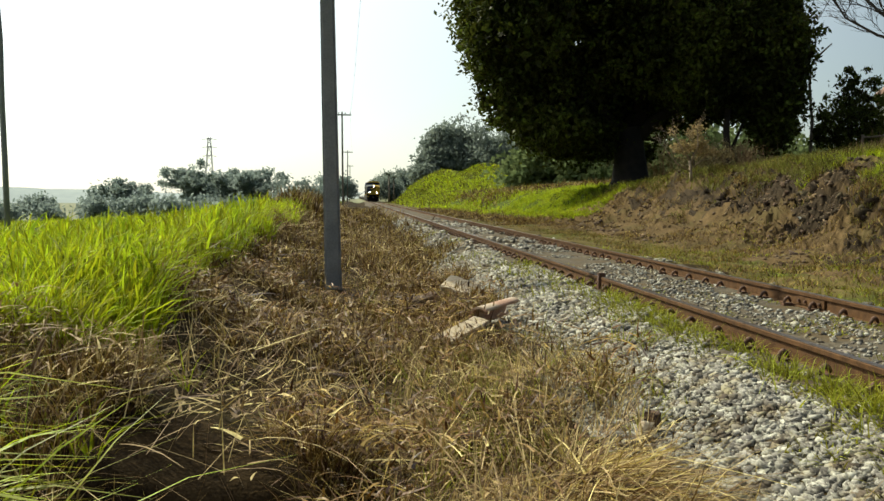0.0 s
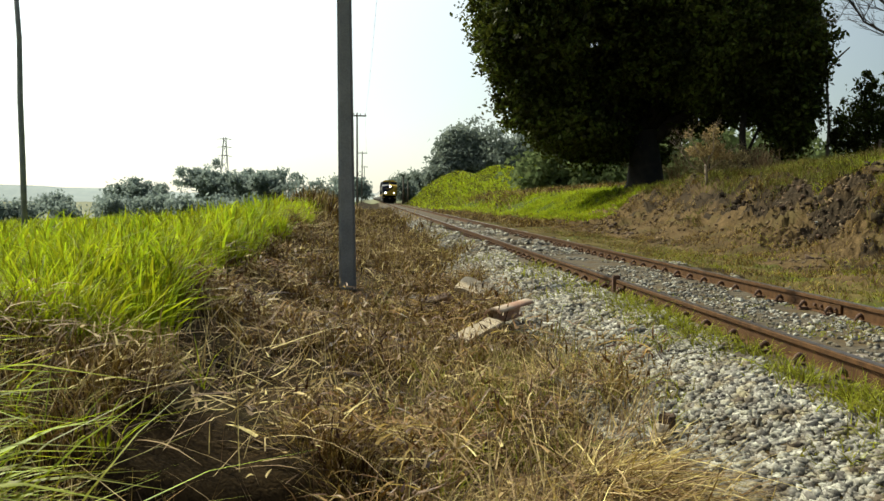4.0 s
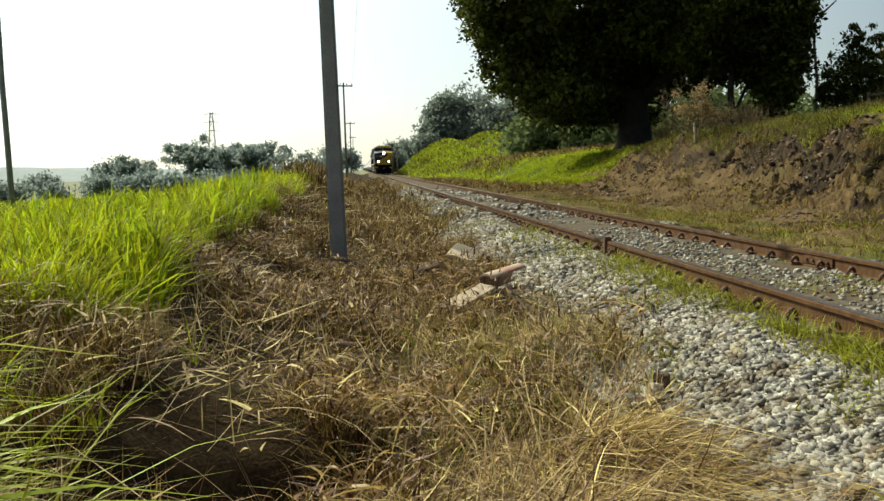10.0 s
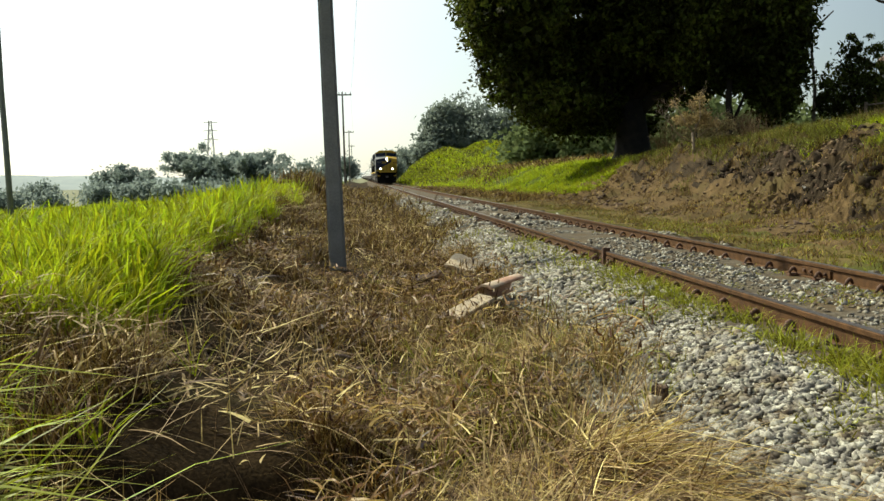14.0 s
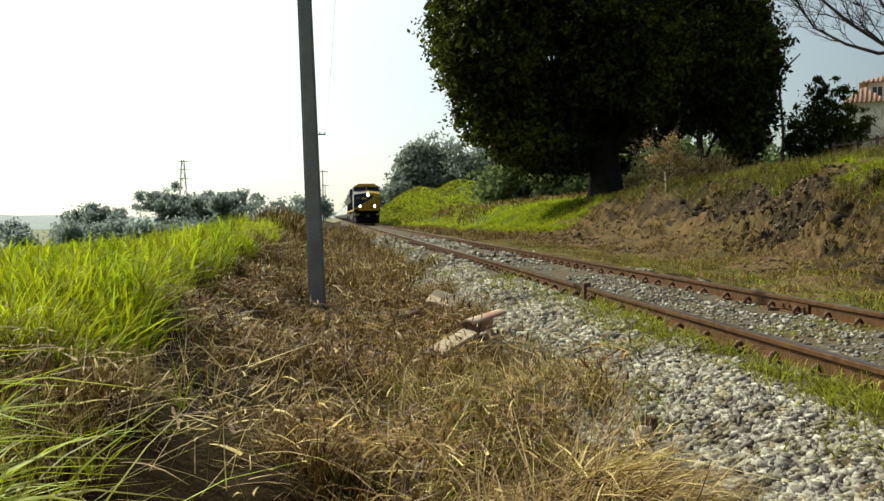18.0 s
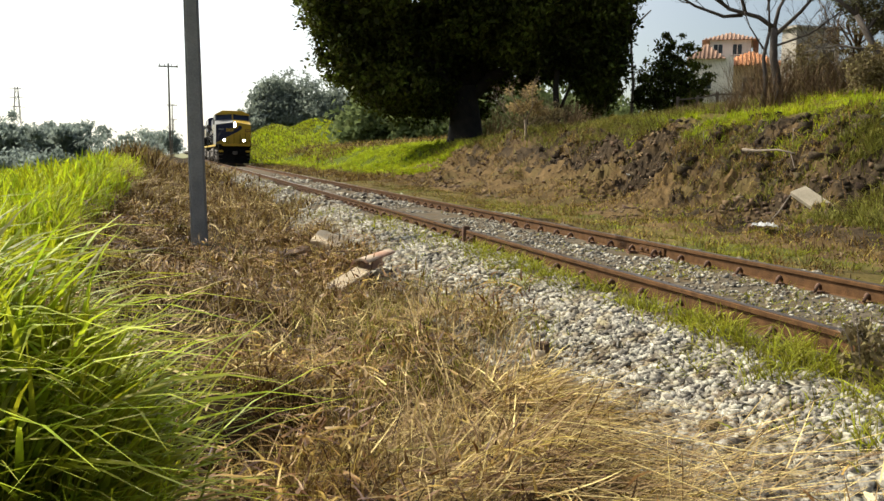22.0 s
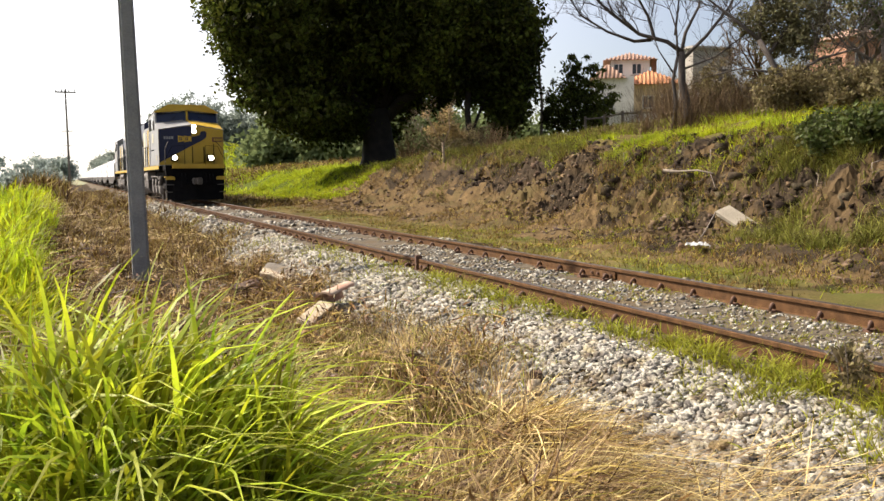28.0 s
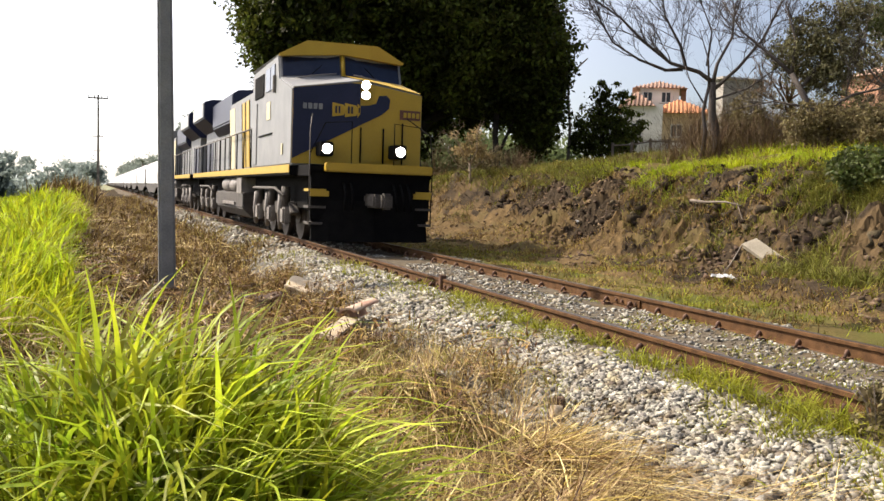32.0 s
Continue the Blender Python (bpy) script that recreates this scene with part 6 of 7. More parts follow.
        part("lens", tube([(x, -0.58, 2.01), (x, -0.598, 2.01)], [0.105, 0.09], 16), lens, h)
    # front platform, anticlimber, pilot, coupler
    part("anticlimber", box(-1.0, 1.26, -1.38, -1.2, 1.52, 1.70, 0.02), M_YELLOW, ob, "yellow anticlimber beam")
    part("front_wall", box(-1.26, 1.26, -1.22, -1.0, 0.55, 1.52, 0.02), M_BLACK, ob)
    plough = bmesh.new()
    for i, (x, y) in enumerate(((-1.22, -1.08), (-0.9, -1.22), (0, -1.35), (0.9, -1.22), (1.22, -1.08))):
        plough.verts.new((x, y, 0.95)), plough.verts.new((x * 1.01, y - 0.12, 0.12))
    plough.verts.ensure_lookup_table()
    for i in range(4):
        plough.faces.new((plough.verts[2 * i], plough.verts[2 * i + 1], plough.verts[2 * i + 3], plough.verts[2 * i + 2]))
    r = bmesh.ops.extrude_face_region(plough, geom=plough.faces[:])
    bmesh.ops.translate(plough, verts=[g for g in r["geom"] if isinstance(g, bmesh.types.BMVert)], vec=(0, 0.06, 0))
    bmesh.ops.recalc_face_normals(plough, faces=plough.faces[:])
    part("snow_plough", plough, M_BLACK, ob, "black pilot plough")
    c = part("coupler", box(-0.16, 0.16, -1.95, -1.1, 0.82, 1.10, 0.04), M_UNDER, ob)
    part("knuckle", box(-0.02, 0.20, -2.1, -1.9, 0.80, 1.12, 0.04), M_UNDER, c)
    for x in (-0.6, -0.45, 0.45, 0.6, 0.75):
        part("air_hose", tube([(x, -1.24, 1.3), (x, -1.45, 1.1), (x * 1.05, -1.5, 0.75)], [0.028] * 3, 6), M_BLACK, ob)
    for s in (-1, 1):
        for k, z in enumerate((0.45, 0.78, 1.12)):
            part("step", box(min(s * 0.95, s * 1.30), max(s * 0.95, s * 1.30), -1.24, -0.72, z, z + 0.05), M_YELLOW if k == 2 else M_UNDER, ob)
        part("step_edge", box(min(s * 0.9, s * 1.28), max(s * 0.9, s * 1.28), -1.26, -1.225, 1.02, 1.13), M_YELLOW, ob, "yellow step edge")
        part("step_side", box(min(s * 0.92, s * 0.95), max(s * 0.92, s * 0.95), -1.2, 0.05, 0.45, 1.66), M_BLACK, ob, "black stairwell side")
        part("handrail", tube([(s * 1.30, -1.2, 0.5), (s * 1.30, -1.24, 1.6), (s * 1.28, -1.12, 2.35), (s * 1.05, -0.2, 2.75)], [0.012] * 4, 6), M_UNDER if s < 0 else M_BLACK, ob)
        part("handrail", tube([(s * 0.45, -1.24, 1.7), (s * 0.45, -1.24, 2.55), (s * 1.0, -1.24, 2.5), (s * 1.28, -1.2, 1.9)], [0.012] * 4, 6), M_BLACK, ob)
    # hood behind the cab: wide cabinet, engine hood, radiator wings
    part("cabinet", prism([(-1.30, 1.66), (-1.30, 3.75), (-0.9, 3.98), (0.9, 3.98), (1.30, 3.75), (1.30, 1.66)], 5.4, 11.0, bevel=0.03), M_GREY, ob)
    part("engine_hood", prism([(-0.98, 1.66), (-0.98, 3.55), (-0.7, 3.78), (0.7, 3.78), (0.98, 3.55), (0.98, 1.66)], 11.0, 21.0, bevel=0.03), M_GREY, ob)
    part("brake_housing", prism([(-1.02, 3.0), (-1.24, 3.3), (-1.24, 4.16), (-1.0, 4.30), (1.0, 4.30), (1.24, 4.16), (1.24, 3.3), (1.02, 3.0)], 11.1, 16.6, bevel=0.04), M_BLUE, ob, "dark blue brake housing")
    part("radiator", prism([(-1.0, 3.3), (-1.52, 3.75), (-1.52, 4.35), (-1.2, 4.45), (1.2, 4.45), (1.52, 4.35), (1.52, 3.75), (1.0, 3.3)], 17.0, 21.3, bevel=0.03), M_BLUE, ob, "dark blue flared radiator")
    # sunlight on the flared radiator sides is put into a pale colour
    for s in (-1, 1):
        part("radiator_screen", box(min(s * 1.52, s * 1.545), max(s * 1.52, s * 1.545), 17.2, 21.1, 3.78, 4.30, 0.008), M_SCREEN, ob, "radiator screen with sunlight in its pale grey colour")
    part("exhaust_stack", box(-0.4, 0.4, 12.0, 12.8, 4.30, 4.50, 0.03), M_BLACK, ob)
    for s in (-1, 1):
        x = 1.30 * s
        for y0, y1, m, nm in ((6.55, 6.62, M_BLACK, "door_gap"), (6.68, 7.25, M_YELLOW, "yellow_band"), (7.32, 7.39, M_BLACK, "door_gap"), (7.5, 7.95, M_YELLOW, "yellow_band"), (8.05, 8.12, M_BLACK, "door_gap"), (9.6, 10.7, M_CREAMY, "cream_band")):
            bm = bmesh.new()
            q = [bm.verts.new(p) for p in ((x + s * 0.012, y0, 1.72), (x + s * 0.012, y1, 1.72), (x + s * 0.012, y1 + 0.35, 3.6), (x + s * 0.012, y0 + 0.35, 3.6))]
            bm.faces.new(q)
            r = bmesh.ops.extrude_face_region(bm, geom=bm.faces[:])
            bmesh.ops.translate(bm, verts=[g for g in r["geom"] if isinstance(g, bmesh.types.BMVert)], vec=(-s * 0.02, 0, 0))
            bmesh.ops.recalc_face_normals(bm, faces=bm.faces[:])
            part(nm, bm, m, ob, {"yellow_band": "yellow paint band", "cream_band": "faded cream paint band"}.get(nm, ""))
        for k in range(8):
            y = 11.15 + k * 1.22
            if k in (6, 7):
                part("hood_band", box(min(s * 0.98, s * 1.0), max(s * 0.98, s * 1.0), y, y + 1.0, 1.75, 2.95), M_BLUE, ob, "dark blue hood door")
            else:
                d = part("hood_door", box(min(s * 0.98, s * 1.0), max(s * 0.98, s * 1.0), y, y + 1.0, 1.75, 2.92, 0.008), M_GREY, ob)
                part("door_gap", box(min(s * 0.985, s * 1.004), max(s * 0.985, s * 1.004), y + 1.05, y + 1.15, 1.72, 2.95), M_BLACK, ob)
        # walkway rail
        for k in range(12):
            part("stanchion", tube([(s * 1.42, 5.7 + k * 1.38, 1.66), (s * 1.42, 5.7 + k * 1.38, 2.72)], [0.02, 0.02], 5), M_BLACK, ob)
        part("walkway_rail", tube([(s * 1.42, 5.6, 2.72), (s * 1.42, 21.2, 2.72)], [0.022, 0.022], 6), M_SILVER, ob)
        # under the deck
        part("fuel_tank", prism([(s * 1.40, 0.55), (s * 1.40, 1.0), (s * 0.9, 1.05), (s * 0.6, 0.30), (s * 1.1, 0.28)][::1], 7.2, 13.6, bevel=0.03), M_UNDER, ob, "dusty grey fuel tank")
        for y in (8.6, 10.4):
            part("air_tank", tube([(s * 1.18, y, 1.22), (s * 1.18, y + 0.1, 1.22), (s * 1.18, y + 1.5, 1.22), (s * 1.18, y + 1.6, 1.22)], [0.16, 0.24, 0.24, 0.16], 16), M_SILVER, ob, "silver air reservoir")
        part("cabinet_box", box(min(s * 1.0, s * 1.42), max(s * 1.0, s * 1.42), 7.4, 8.4, 0.95, 1.45, 0.02), M_SILVER, ob)
        part("tank_sight", box(min(s * 1.38, s * 1.45), max(s * 1.38, s * 1.45), 8.7, 11.4, 0.62, 0.72, 0.01), M_SILVER, ob)
        for y0 in (1.1, 15.1):
            fr = part("truck_frame", prism([(0, 0.62), (0.35, 0.85), (4.35, 0.85), (4.7, 0.62), (4.3, 0.55), (0.4, 0.55)], min(s * 1.0, s * 1.18), max(s * 1.0, s * 1.18), bevel=0.02), M_UNDER, ob)
            fr.matrix_basis = Matrix(((0, 1, 0, 0), (1, 0, 0, y0), (0, 0, 1, 0), (0, 0, 0, 1)))
            for k in range(3):
                y = y0 + 0.55 + k * 1.8
                part("axle_box", box(min(s * 1.12, s * 1.32), max(s * 1.12, s * 1.32), y - 0.2, y + 0.2, 0.34, 0.74, 0.05), M_SILVER, ob)
                part("brake_rigging", tube([(s * 1.25, y + 0.38, 1.05), (s * 1.25, y + 0.5, 0.6), (s * 1.22, y + 0.62, 0.2)], [0.07, 0.08, 0.05], 6), M_SILVER, ob)
                part("spring", tube([(s * 1.22, y, 0.74), (s * 1.22, y, 1.2)], [0.11, 0.11], 10), M_UNDER, ob)
            part("truck_pipe", tube([(s * 1.34, y0 + 0.1, 0.98), (s * 1.36, y0 + 1.2, 1.16), (s * 1.36, y0 + 4.4, 1.16)], [0.035] * 3, 6), M_UNDER, ob)
    sets = [wheelset(ob, y0 + 0.55 + k * 1.8) for y0 in (1.1, 15.1) for k in range(3)]
    return ob, sets


lead, lead_wheels = locomotive("blue, yellow and grey diesel locomotive leading with lit headlights", LENS)
second, second_wheels = locomotive("blue, yellow and grey diesel locomotive running backwards behind the first", M_GLASS)


def wagon():
    ob = empty("freight_wagon", pose(TRACK, 400, 0), "long flat wagon under a bright white tarpaulin", "wagon", "wagons of the train")
    part("frame", box(-1.35, 1.35, 0.3, 18.6, 0.95, 1.22, 0.02), M_UNDER, ob)
    for s in (-1, 1):
        part("side_sill", prism([(2.5, 0.95), (16.4, 0.95), (13.8, 0.55), (5.1, 0.55)], min(s * 1.30, s * 1.36), max(s * 1.30, s * 1.36)), M_UNDER, ob).matrix_basis = Matrix(((0, 1, 0, 0), (1, 0, 0, 0), (0, 0, 1, 0), (0, 0, 0, 1)))
    # three humps of tarpaulin over the load
    for k in range(3):
        y0 = 0.7 + k * 5.9
        arch = [(-1.38, 1.22), (-1.40, 2.2), (-1.25, 2.8), (-0.7, 3.12), (0, 3.2), (0.7, 3.12), (1.25, 2.8), (1.40, 2.2), (1.38, 1.22)]
        t = part("tarpaulin", prism(arch, y0, y0 + 5.1, bevel=0.05), M_TARP, ob, "white tarpaulin hood")
        part("rope", prism([(x * 1.006, z * 1.004) for x, z in arch], y0 + 2.7, y0 + 2.76), M_UNDER, t)
    part("end_wall", box(-1.38, 1.38, 0.32, 0.42, 1.22, 2.5), M_UNDER, ob)
    for y in (2.4, 16.5):
        b = part("bogie", box(-1.15, 1.15, y - 1.3, y + 1.3, 0.4, 0.75, 0.05), M_BLACK, ob)
        for dy in (-0.85, 0.85):
            for s in (-1, 1):
                bm = bmesh.new()
                bmesh.ops.create_cone(bm, cap_ends=True, segments=20, radius1=0.46, radius2=0.46, depth=0.13, matrix=Matrix.Translation((s * 0.8, y + dy, 0.46)) @ Matrix.Rotation(math.pi / 2, 4, "Y"))
                part("wheel", bm, M_STEEL, b)
    part("coupler", box(-0.15, 0.15, -0.35, 0.4, 0.8, 1.08, 0.03), M_UNDER, ob)
    return ob


WAGON_PITCH = 19.3
wagons = [wagon()]
for i in range(1, 26):
    wagons.append(copy_thing(wagons[0], pose(TRACK, 400 + i * WAGON_PITCH, 0)))


# ---- houses, fence and walls on the rise ----
M_WHITE = material("white_render", (0.62, 0.58, 0.52), (0.74, 0.70, 0.64), 0.9, 2, 30, 0.2)
M_CREAM = material("cream_render", (0.55, 0.42, 0.26), (0.66, 0.52, 0.34), 0.9, 2, 30, 0.2)
M_ROOF = material("clay_roof", (0.42, 0.17, 0.075), (0.60, 0.28, 0.13), 0.85, 2, 18, 0.5)
M_DARKROOF = material("brown_roof", (0.20, 0.12, 0.085), (0.32, 0.20, 0.14), 0.85, 2, 18, 0.5)
M_CONC = material("grey_concrete", (0.26, 0.24, 0.21), (0.40, 0.37, 0.33), 0.9, 1.5, 30, 0.3)
M_PANE = material("dark_window_glass", (0.02, 0.022, 0.025), (0.04, 0.042, 0.045), 0.15, 1, 5, 0)
M_PICKET = material("pale_weathered_wood", (0.24, 0.20, 0.15), (0.42, 0.36, 0.28), 0.9, 4, 40, 0.3, random=0.25)
M_BRICKRED = material("bare_brick", (0.30, 0.15, 0.09), (0.42, 0.22, 0.14), 0.9, 4, 30, 0.4)


def hip_roof(parent, x0, x1, y0, y1, z, h, over=0.5, mat_=None, name="roof"):
    bm = bmesh.new()
    x0, x1, y0, y1 = x0 - over, x1 + over, y0 - over, y1 + over
    r = min(x1 - x0, y1 - y0) / 2
    lo = [bm.verts.new(p) for p in ((x0, y0, z), (x1, y0, z), (x1, y1, z), (x0, y1, z))]
    if x1 - x0 >= y1 - y0:
        a, b = bm.verts.new((x0 + r, (y0 + y1) / 2, z + h)), bm.verts.new((x1 - r, (y0 + y1) / 2, z + h))
        fs = ((lo[0], lo[1], b, a), (lo[1], lo[2], b), (lo[2], lo[3], a, b), (lo[3], lo[0], a))
    else:
        a, b = bm.verts.new(((x0 + x1) / 2, y0 + r, z + h)), bm.verts.new(((x0 + x1) / 2, y1 - r, z + h))
        fs = ((lo[0], lo[1], a), (lo[1], lo[2], b, a), (lo[2], lo[3], b), (lo[3], lo[0], a, b))
    for f in fs:
        bm.faces.new(f)
    bm.faces.new(lo[::-1])
    bmesh.ops.recalc_face_normals(bm, faces=bm.faces[:])
    rf = part(name, bm, mat_ or M_ROOF, parent)
    # rows of tiles as ridges running down the near slope
    n = int((x1 - x0) / 0.3)
    for k in range(1, n):
        x = x0 + k * 0.3
        top = min(1.0, (x - x0) / r, (x1 - x) / r)
        part("ridge", tube([(x, y0 + 0.02, z + 0.03), (x, y0 + top * r * 0.98, z + h * top * 0.98 + 0.03)], [0.07, 0.07], 5), mat_ or M_ROOF, rf)
    return rf


def window(parent, x, y, z, w, h):
    win = part("window", box(x - w / 2, x + w / 2, y - 0.05, y + 0.05, z, z + h), M_WHITE, parent, "white window frame")
    part("pane", box(x - w / 2 + 0.08, x - 0.03, y - 0.065, y - 0.04, z + 0.08, z + h - 0.08), M_PANE, win)
    part("pane", box(x + 0.03, x + w / 2 - 0.08, y - 0.065, y - 0.04, z + 0.08, z + h - 0.08), M_PANE, win)
    part("sill", box(x - w / 2 - 0.08, x + w / 2 + 0.08, y - 0.14, y + 0.04, z - 0.06, z), M_CONC, win)


def houses():
    ob = empty("house", pose(36.6, 62, 0.6, 0, 0, -31), "two-storey white house with orange clay roofs on the rise", "house", "houses on the rise")
    part("wall", box(0.1, 3.1, 0, 7, 2.6, 7.9), M_WHITE, ob, "white wall of the left wing")
    part("wall", box(3.1, 6.4, 0.8, 7, 2.6, 7.3), M_CREAM, ob, "cream wall under the wide roof")
    part("wall", box(1.4, 4.4, 3.0, 8, 7.3, 9.5), M_WHITE, ob, "white upper storey")
    hip_roof(ob, 0.1, 2.2, 0, 7, 7.75, 1.2, 0.35, M_DARKROOF)
    hip_roof(ob, 2.2, 6.6, 0.4, 6, 7.3, 1.25, 0.35)
    hip_roof(ob, 1.2, 4.6, 3.0, 8, 9.45, 0.75, 0.4, M_DARKROOF)
    for x in (2.0, 3.4):
        window(ob, x, 3.0, 8.3, 0.8, 0.9)
    for x, y in ((1.2, 0.0), (4.2, 0.8), (5.6, 0.8)):
        window(ob, x, y, 5.5, 0.9, 1.0)
    part("chimney", box(4.6, 5.0, 4.2, 4.6, 8.2, 9.6, 0.02), M_BRICKRED, ob)
    ob = empty("house", pose(0, 0, 0), "grey unfinished concrete building with a flat top", "house", "houses on the rise")
    part("wall", prism([(38.0, 3.2), (38.0, 9.4), (41.2, 9.4), (41.2, 3.2)], 51.5, 53), M_CONC, ob)
    part("parapet", box(37.8, 41.4, 51.3, 53.2, 9.4, 9.55), M_CONC, ob)
    window(ob, 40.4, 51.5, 7.2, 1.0, 1.0)
    ob = empty("house", pose(0, 0, 0), "house with a brown tiled roof behind the scrub", "house", "houses on the rise")
    part("wall", box(50.6, 58, 51, 54.5, 3.5, 10.6), M_BRICKRED, ob)
    hip_roof(ob, 50.6, 58, 51, 54.5, 10.6, 0.9, 0.5, M_DARKROOF)
    for x in (52, 55):
        window(ob, x, 51, 8.4, 1.2, 1.2)


houses()


def fence():
    ob = empty("fence", pose(0, 0, 0), "weathered grey post and rail fence before the house", "fence")
    for k in range(16):
        x, y = 25.5 + k * 0.95, 44 - k * 0.35
        z = float(height(x, y))
        part("post", box(x - 0.06, x + 0.06, y - 0.06, y + 0.06, z - 0.3, z + 1.45, 0.01), M_TWIG, ob)
        if k < 15:
            x2, y2 = x + 0.95, y - 0.35
            z2 = float(height(x2, y2))
            for h in (0.6, 1.3):
                part("rail", tube([(x, y, z + h), (x2, y2, z2 + h)], [0.045, 0.045], 5), M_TWIG, ob)
    ob = empty("garden_wall", pose(29.2, 51.2, 0, 0, 0, -31), "stained white garden wall before the house", "wall")
    part("wall", box(0.0, 5.2, 0, 0.2, 2.2, 4.9), M_WHITE, ob)
    part("coping", box(-0.1, 5.3, -0.05, 0.25, 4.9, 4.98, 0.01), M_CONC, ob)
    # pale pickets behind the scrub
    ob = empty("picket_fence", pose(0, 0, 0), "low fence of pale weathered pickets behind the scrub", "fence")
    for k in range(34):
        x, y = 18.2 + k * 0.20, 21.2 - k * 0.13
        z = float(height(x, y))
        part("picket", box(x - 0.05, x + 0.05, y - 0.015, y + 0.015, z - 0.1, z + 1.0 + 0.12 * math.sin(k * 2.3), 0.006), M_PICKET, ob)
    for h in (0.35, 0.85):
        part("rail", tube([(18.2 + k * 0.8, 21.25 - k * 0.52, float(height(18.2 + k * 0.8, 21.25 - k * 0.52)) + h) for k in range(9)], [0.03] * 9, 5), M_PICKET, ob)


fence()


# ---- small things along the ditch and the bank ----
M_TERRA = material("terracotta", (0.30, 0.155, 0.10), (0.47, 0.29, 0.20), 0.85, 8, 60, 0.4, c=(0.42, 0.33, 0.24))
M_PALESTONE = material("pale_stone", (0.40, 0.32, 0.21), (0.56, 0.46, 0.32), 0.9, 6, 50, 0.4)
M_SLAB = material("stained_concrete", (0.14, 0.122, 0.09), (0.25, 0.22, 0.165), 0.9, 5, 50, 0.4)


def half_pipe(r0, r1, length):
    bm = bmesh.new()
    n = 12
    rings = []
    for i in range(7):
        s = i / 6
        rad = r0 + (r1 - r0) * s
        ring = []
        for k in range(n + 1):
            a = math.pi * k / n
            for q in (rad, rad - 0.022):
                ring.append(bm.verts.new((math.cos(a) * q, (s - 0.5) * length, math.sin(a) * q)))
        rings.append(ring)
    for a, b in zip(rings, rings[1:]):
        for k in range(n):
            bm.faces.new((a[2 * k], a[2 * k + 2], b[2 * k + 2], b[2 * k])).smooth = True
            bm.faces.new((a[2 * k + 1], b[2 * k + 1], b[2 * k + 3], a[2 * k + 3])).smooth = True
        bm.faces.new((a[0], b[0], b[1], a[1])), bm.faces.new((a[2 * n], a[2 * n + 1], b[2 * n + 1], b[2 * n]))
    for r in (rings[0], rings[-1]):
        for k in range(n):
            bm.faces.new((r[2 * k], r[2 * k + 1], r[2 * k + 3], r[2 * k + 2]))
    bmesh.ops.recalc_face_normals(bm, faces=bm.faces[:])
    return bm


def crumpled(w, d, seed):
    """A creased scrap of sheet with a little thickness."""
    bm = bmesh.new()
    rng = random.Random(seed)
    n = 7
    top = [[bm.verts.new((w * (i / n - 0.5) + rng.uniform(-0.03, 0.03), d * (j / n - 0.5) + rng.uniform(-0.02, 0.02), 0.03 + rng.uniform(0, 0.09) * (1 - abs(i / n - 0.5)))) for j in range(n + 1)] for i in range(n + 1)]
    for i in range(n):
        for j in range(n):
            if rng.random() < 0.12 and (i in (0, n - 1) or j in (0, n - 1)):
                continue
            bm.faces.new((top[i][j], top[i + 1][j], top[i + 1][j + 1], top[i][j + 1]))
    ret = bmesh.ops.solidify(bm, geom=bm.faces[:], thickness=0.004)
    return bm


def rough_slab(lx, ly, lz, seed, wear=1.0):
    bm = box(-lx / 2, lx / 2, -ly / 2, ly / 2, 0, lz)
    bmesh.ops.subdivide_edges(bm, edges=bm.edges[:], cuts=3, use_grid_fill=True)
    rng = random.Random(seed)
    for v in bm.verts:
        v.co += Vector((rng.uniform(-1, 1) * 0.02 * lx, rng.uniform(-1, 1) * 0.03 * ly, rng.uniform(-1, 1) * 0.08 * lz)) * wear
    bmesh.ops.bevel(bm, geom=[e for e in bm.edges if e.calc_face_angle(0) > 0.6], offset=lz * 0.12, segments=1, affect="EDGES")
    return bm


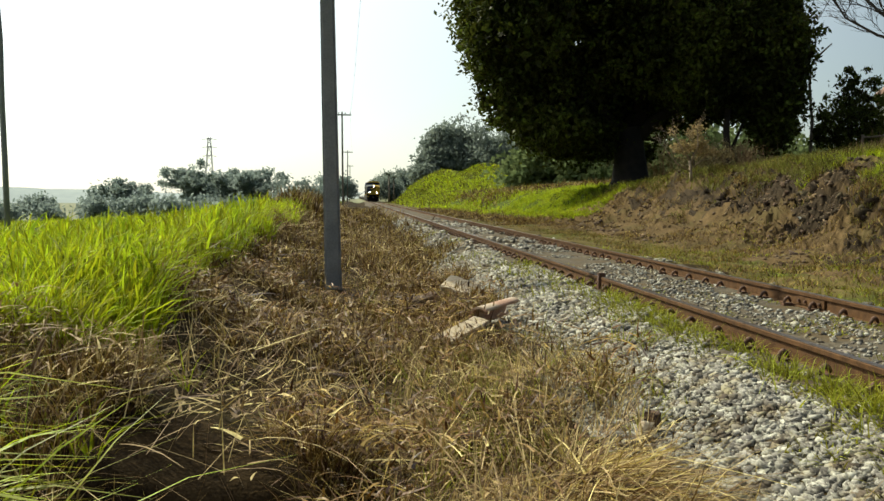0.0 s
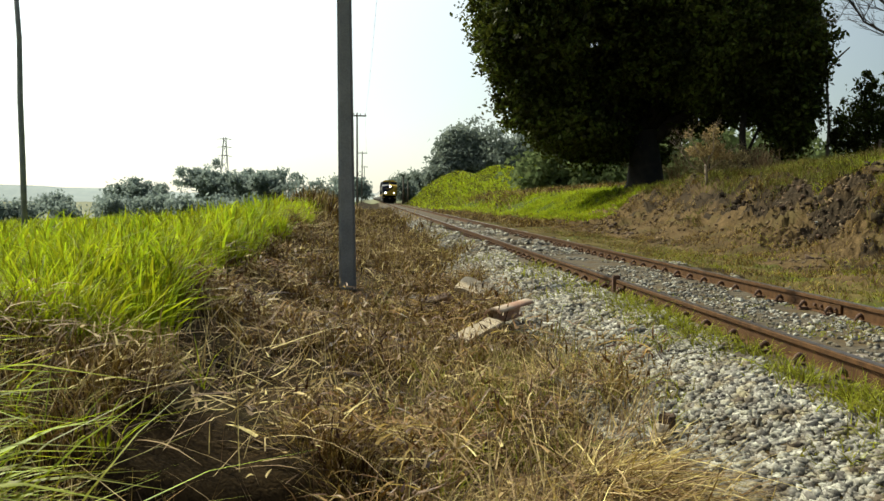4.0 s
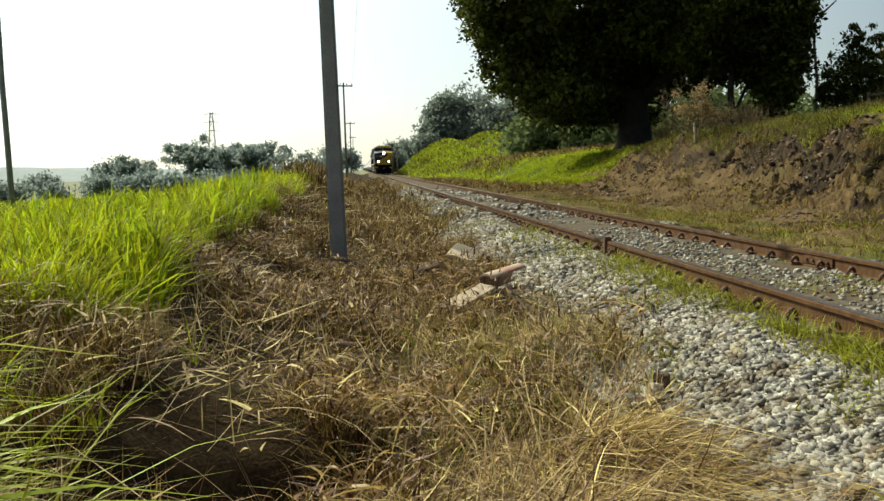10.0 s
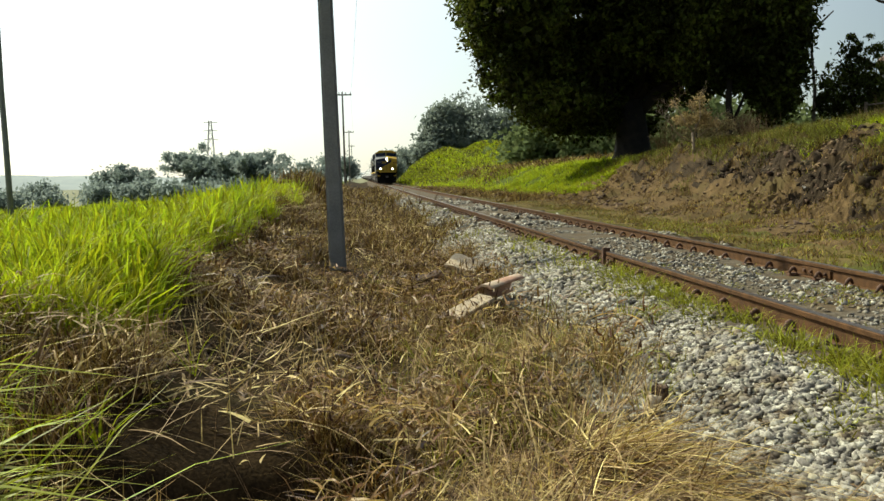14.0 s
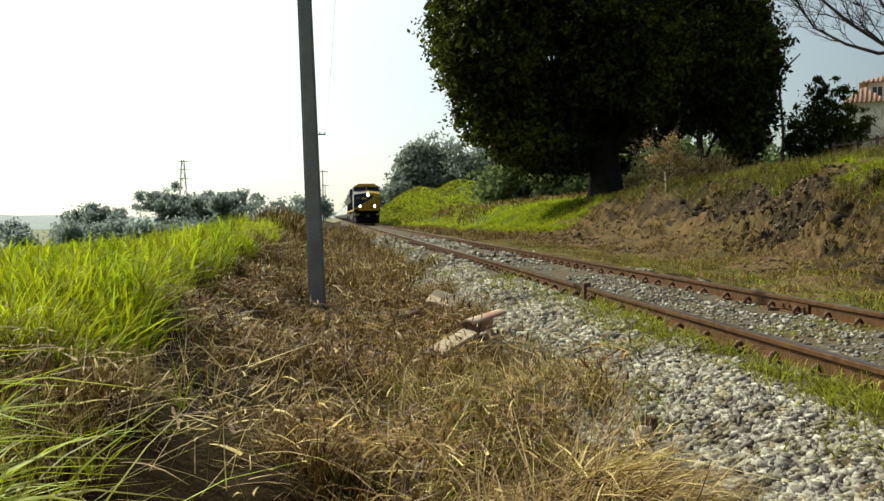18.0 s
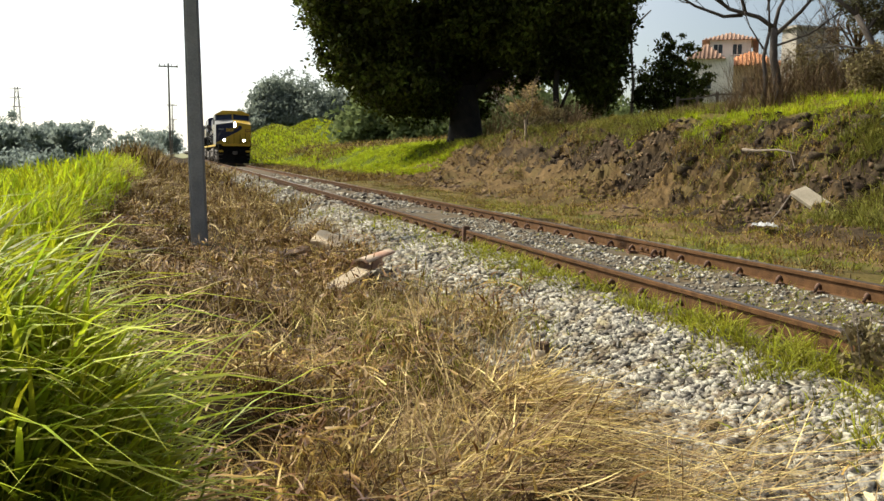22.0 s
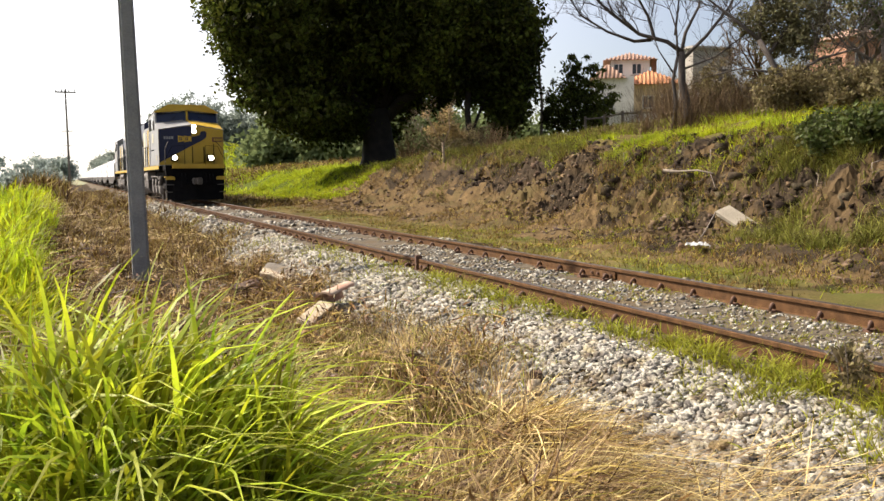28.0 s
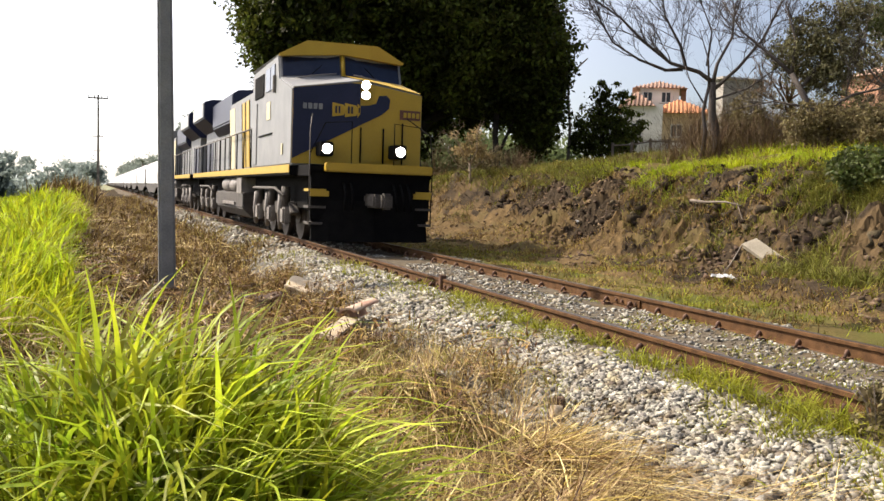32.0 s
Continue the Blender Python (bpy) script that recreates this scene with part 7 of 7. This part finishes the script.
def litter():
    def lie(bm, name, mat_, x, y, dz, rx, ry, rz, label, cat, group=""):
        ob = part(name, bm, mat_, None, label, pose(x, y, float(height(x, y)) + dz, rx, ry, rz))
        return tagged(ob, label, cat, group)

    lie(half_pipe(0.14, 0.12, 0.70), "clay_tile", M_TERRA, 2.30, 9.95, 0.12, 8, -45, -46, "broken terracotta half-round tile lying at the ballast foot", "clay tile")
    lie(rough_slab(0.9, 0.17, 0.05, 3), "broken_board", M_PALESTONE, 1.86, 9.25, 0.22, 16, -5, 60, "pale broken slab lying beside the clay tile", "slab")
    lie(rough_slab(0.46, 0.34, 0.09, 4), "stone_slab", M_PALESTONE, 2.24, 13.05, 0.18, 24, 12, -30, "pale flat stone slab in the dry grass", "slab")
    lie(rough_slab(0.45, 0.25, 0.16, 8), "dark_clod", M_CLOD, 1.75, 12.9, 0.06, 8, -10, 12, "dark lump of earth beside the pale slab", "earth lump")
    lie(rough_slab(0.075, 0.07, 0.085, 5), "pale_rock", M_PALESTONE, 2.44, 5.2, 0.04, 0, 16, 20, "small pale upright rock at the ballast foot", "rock")
    lie(rough_slab(0.085, 0.08, 0.09, 6), "brown_clod", M_CLOD, 2.53, 5.32, 0.05, 0, -8, 40, "brown lump of earth leaning on the pale rock", "earth lump")
    lie(rough_slab(0.10, 0.08, 0.04, 7), "yellow_clod", M_TURFCLOD, 2.70, 3.45, 0.01, 0, 0, 10, "yellowish turf lump lying on the ballast", "earth lump")
    lie(rough_slab(0.15, 0.11, 0.08, 9), "dark_clod", M_CLOD, 1.52, 5.7, 0.10, 12, 0, 30, "dark earth lump in the dry grass", "earth lump")
    # splintered pale boards thrown down at the ballast foot
    rng = random.Random(61)
    for k, (x, y, ln, w, rz) in enumerate(((2.72, 2.75, 0.22, 0.05, 150), (2.80, 2.62, 0.18, 0.06, 165), (2.86, 2.80, 0.16, 0.04, 20), (2.92, 2.68, 0.20, 0.05, 10), (2.66, 2.60, 0.14, 0.04, 120), (2.95, 2.55, 0.16, 0.05, 170), (2.78, 2.92, 0.12, 0.03, 60))):
        lie(rough_slab(ln, w, 0.014, 70 + k, 0.6), "wood_chip", M_CHIP, x - 0.12, y - 0.65, 0.03 + 0.006 * k, rng.uniform(-8, 8), rng.uniform(-10, 10), rz, "splintered pale wood chip on the ballast", "wood chip", "wood chips on the ballast")
    # slab on the bank
    along = Vector((0, -0.94, -0.36)).normalized()
    face = along.cross(Vector((0.2275, 0.0655, 0.14))).normalized()
    side = face.cross(along)
    m = Matrix((along, side, face)).transposed().to_4x4()
    m.translation = (10.06, 12.37, 0.29)
    ob = part("concrete_slab", rough_slab(0.92, 0.29, 0.08, 11, 0.35), M_SLAB, None, "", m)
    tagged(ob, "broken concrete slab lying on the face of the bank", "slab")
    lie(crumpled(0.36, 0.22, 12), "white_rag", M_TARP, 8.36, 11.2, 0.03, 0, 4, 20, "scrap of white plastic at the foot of the bank", "litter")
    lie(crumpled(0.2, 0.14, 13), "white_scrap", M_TARP, 11.3, 21.3, 0.05, 0, 30, 20, "small white scrap on the bank face", "litter")
    for pts, r, lb in ((((11.55, 16.7, 1.20), (11.42, 16.0, 1.17), (11.40, 15.3, 1.19), (11.35, 14.7, 1.12)), 0.035, "dead branch sticking out of the bank"), (((9.1, 12.3, -0.1), (9.7, 12.8, 0.12), (10.3, 13.3, 0.42)), 0.018, "thin pale stick leaning on the concrete slab"),
                       (((12.6, 12.0, 1.75), (12.0, 11.6, 1.5), (11.3, 11.2, 0.95), (10.7, 11.0, 0.55)), 0.02, "dry root hanging down the bank")):
        tagged(part("dead_branch" if r > 0.02 else "stick", tube(pts, [r * (1 - 0.2 * i) for i in range(len(pts))], 6), M_TWIG), lb, "branch", "branches on the bank")
    rng = random.Random(77)
    for k in range(26):
        y = rng.uniform(8, 22)
        x = float(toe(y)) + rng.uniform(3.8, 5.0)
        z = float(height(x, y))
        pts = [(x, y, z), (x - 0.15, y - rng.uniform(-0.2, 0.3), z - 0.05), (x - 0.4, y - rng.uniform(-0.3, 0.5), float(height(x - 0.4, y)) + 0.08), (x - rng.uniform(0.5, 0.9), y - rng.uniform(-0.4, 0.6), float(height(x - 0.8, y)) + 0.02)]
        tagged(part("root", tube(pts, [0.012, 0.011, 0.008, 0.004], 5), M_TWIG), "thin dry root hanging from the cut bank", "root", "roots on the bank")


M_CHIP = material("fresh_wood_chip", (0.50, 0.40, 0.24), (0.72, 0.60, 0.40), 0.8, 8, 60, 0.3)
M_TURFCLOD = material("turf_clod", (0.12, 0.085, 0.035), (0.24, 0.18, 0.08), 0.9, 9, 50, 0.5)
litter()


# ---- what moves ----
NOSE = [(0, 207.5), (3, 190), (6, 173), (9, 156), (13, 133), (17, 109.5), (19, 97.5), (21, 86), (23, 74.5), (25, 62.5), (28, 43.6), (30, 31.4), (32, 19.1)]


def nose_at(t):
    return float(np.interp(t, [a for a, b in NOSE], [b for a, b in NOSE]))


def motions():
    walk(lead, [(t, pose(TRACK, y, 0)) for t, y in NOSE])
    walk(second, [(t, pose(TRACK, y + 44.6, 0, 0, 0, 180)) for t, y in NOSE])
    for i, w in enumerate(wagons):
        walk(w, [(t, pose(TRACK, y + 48.2 + i * WAGON_PITCH, 0)) for t, y in NOSE])
    ts = [i * 0.1 for i in range(321)]
    for ws, way in [(w, 1) for w in lead_wheels] + [(w, -1) for w in second_wheels]:
        y, z = ws.location.y, ws.location.z
        walk(ws, [(t, pose(0, y, z, way * math.degrees((NOSE[0][1] - nose_at(t)) / 0.53), 0, 0)) for t in ts])


motions()
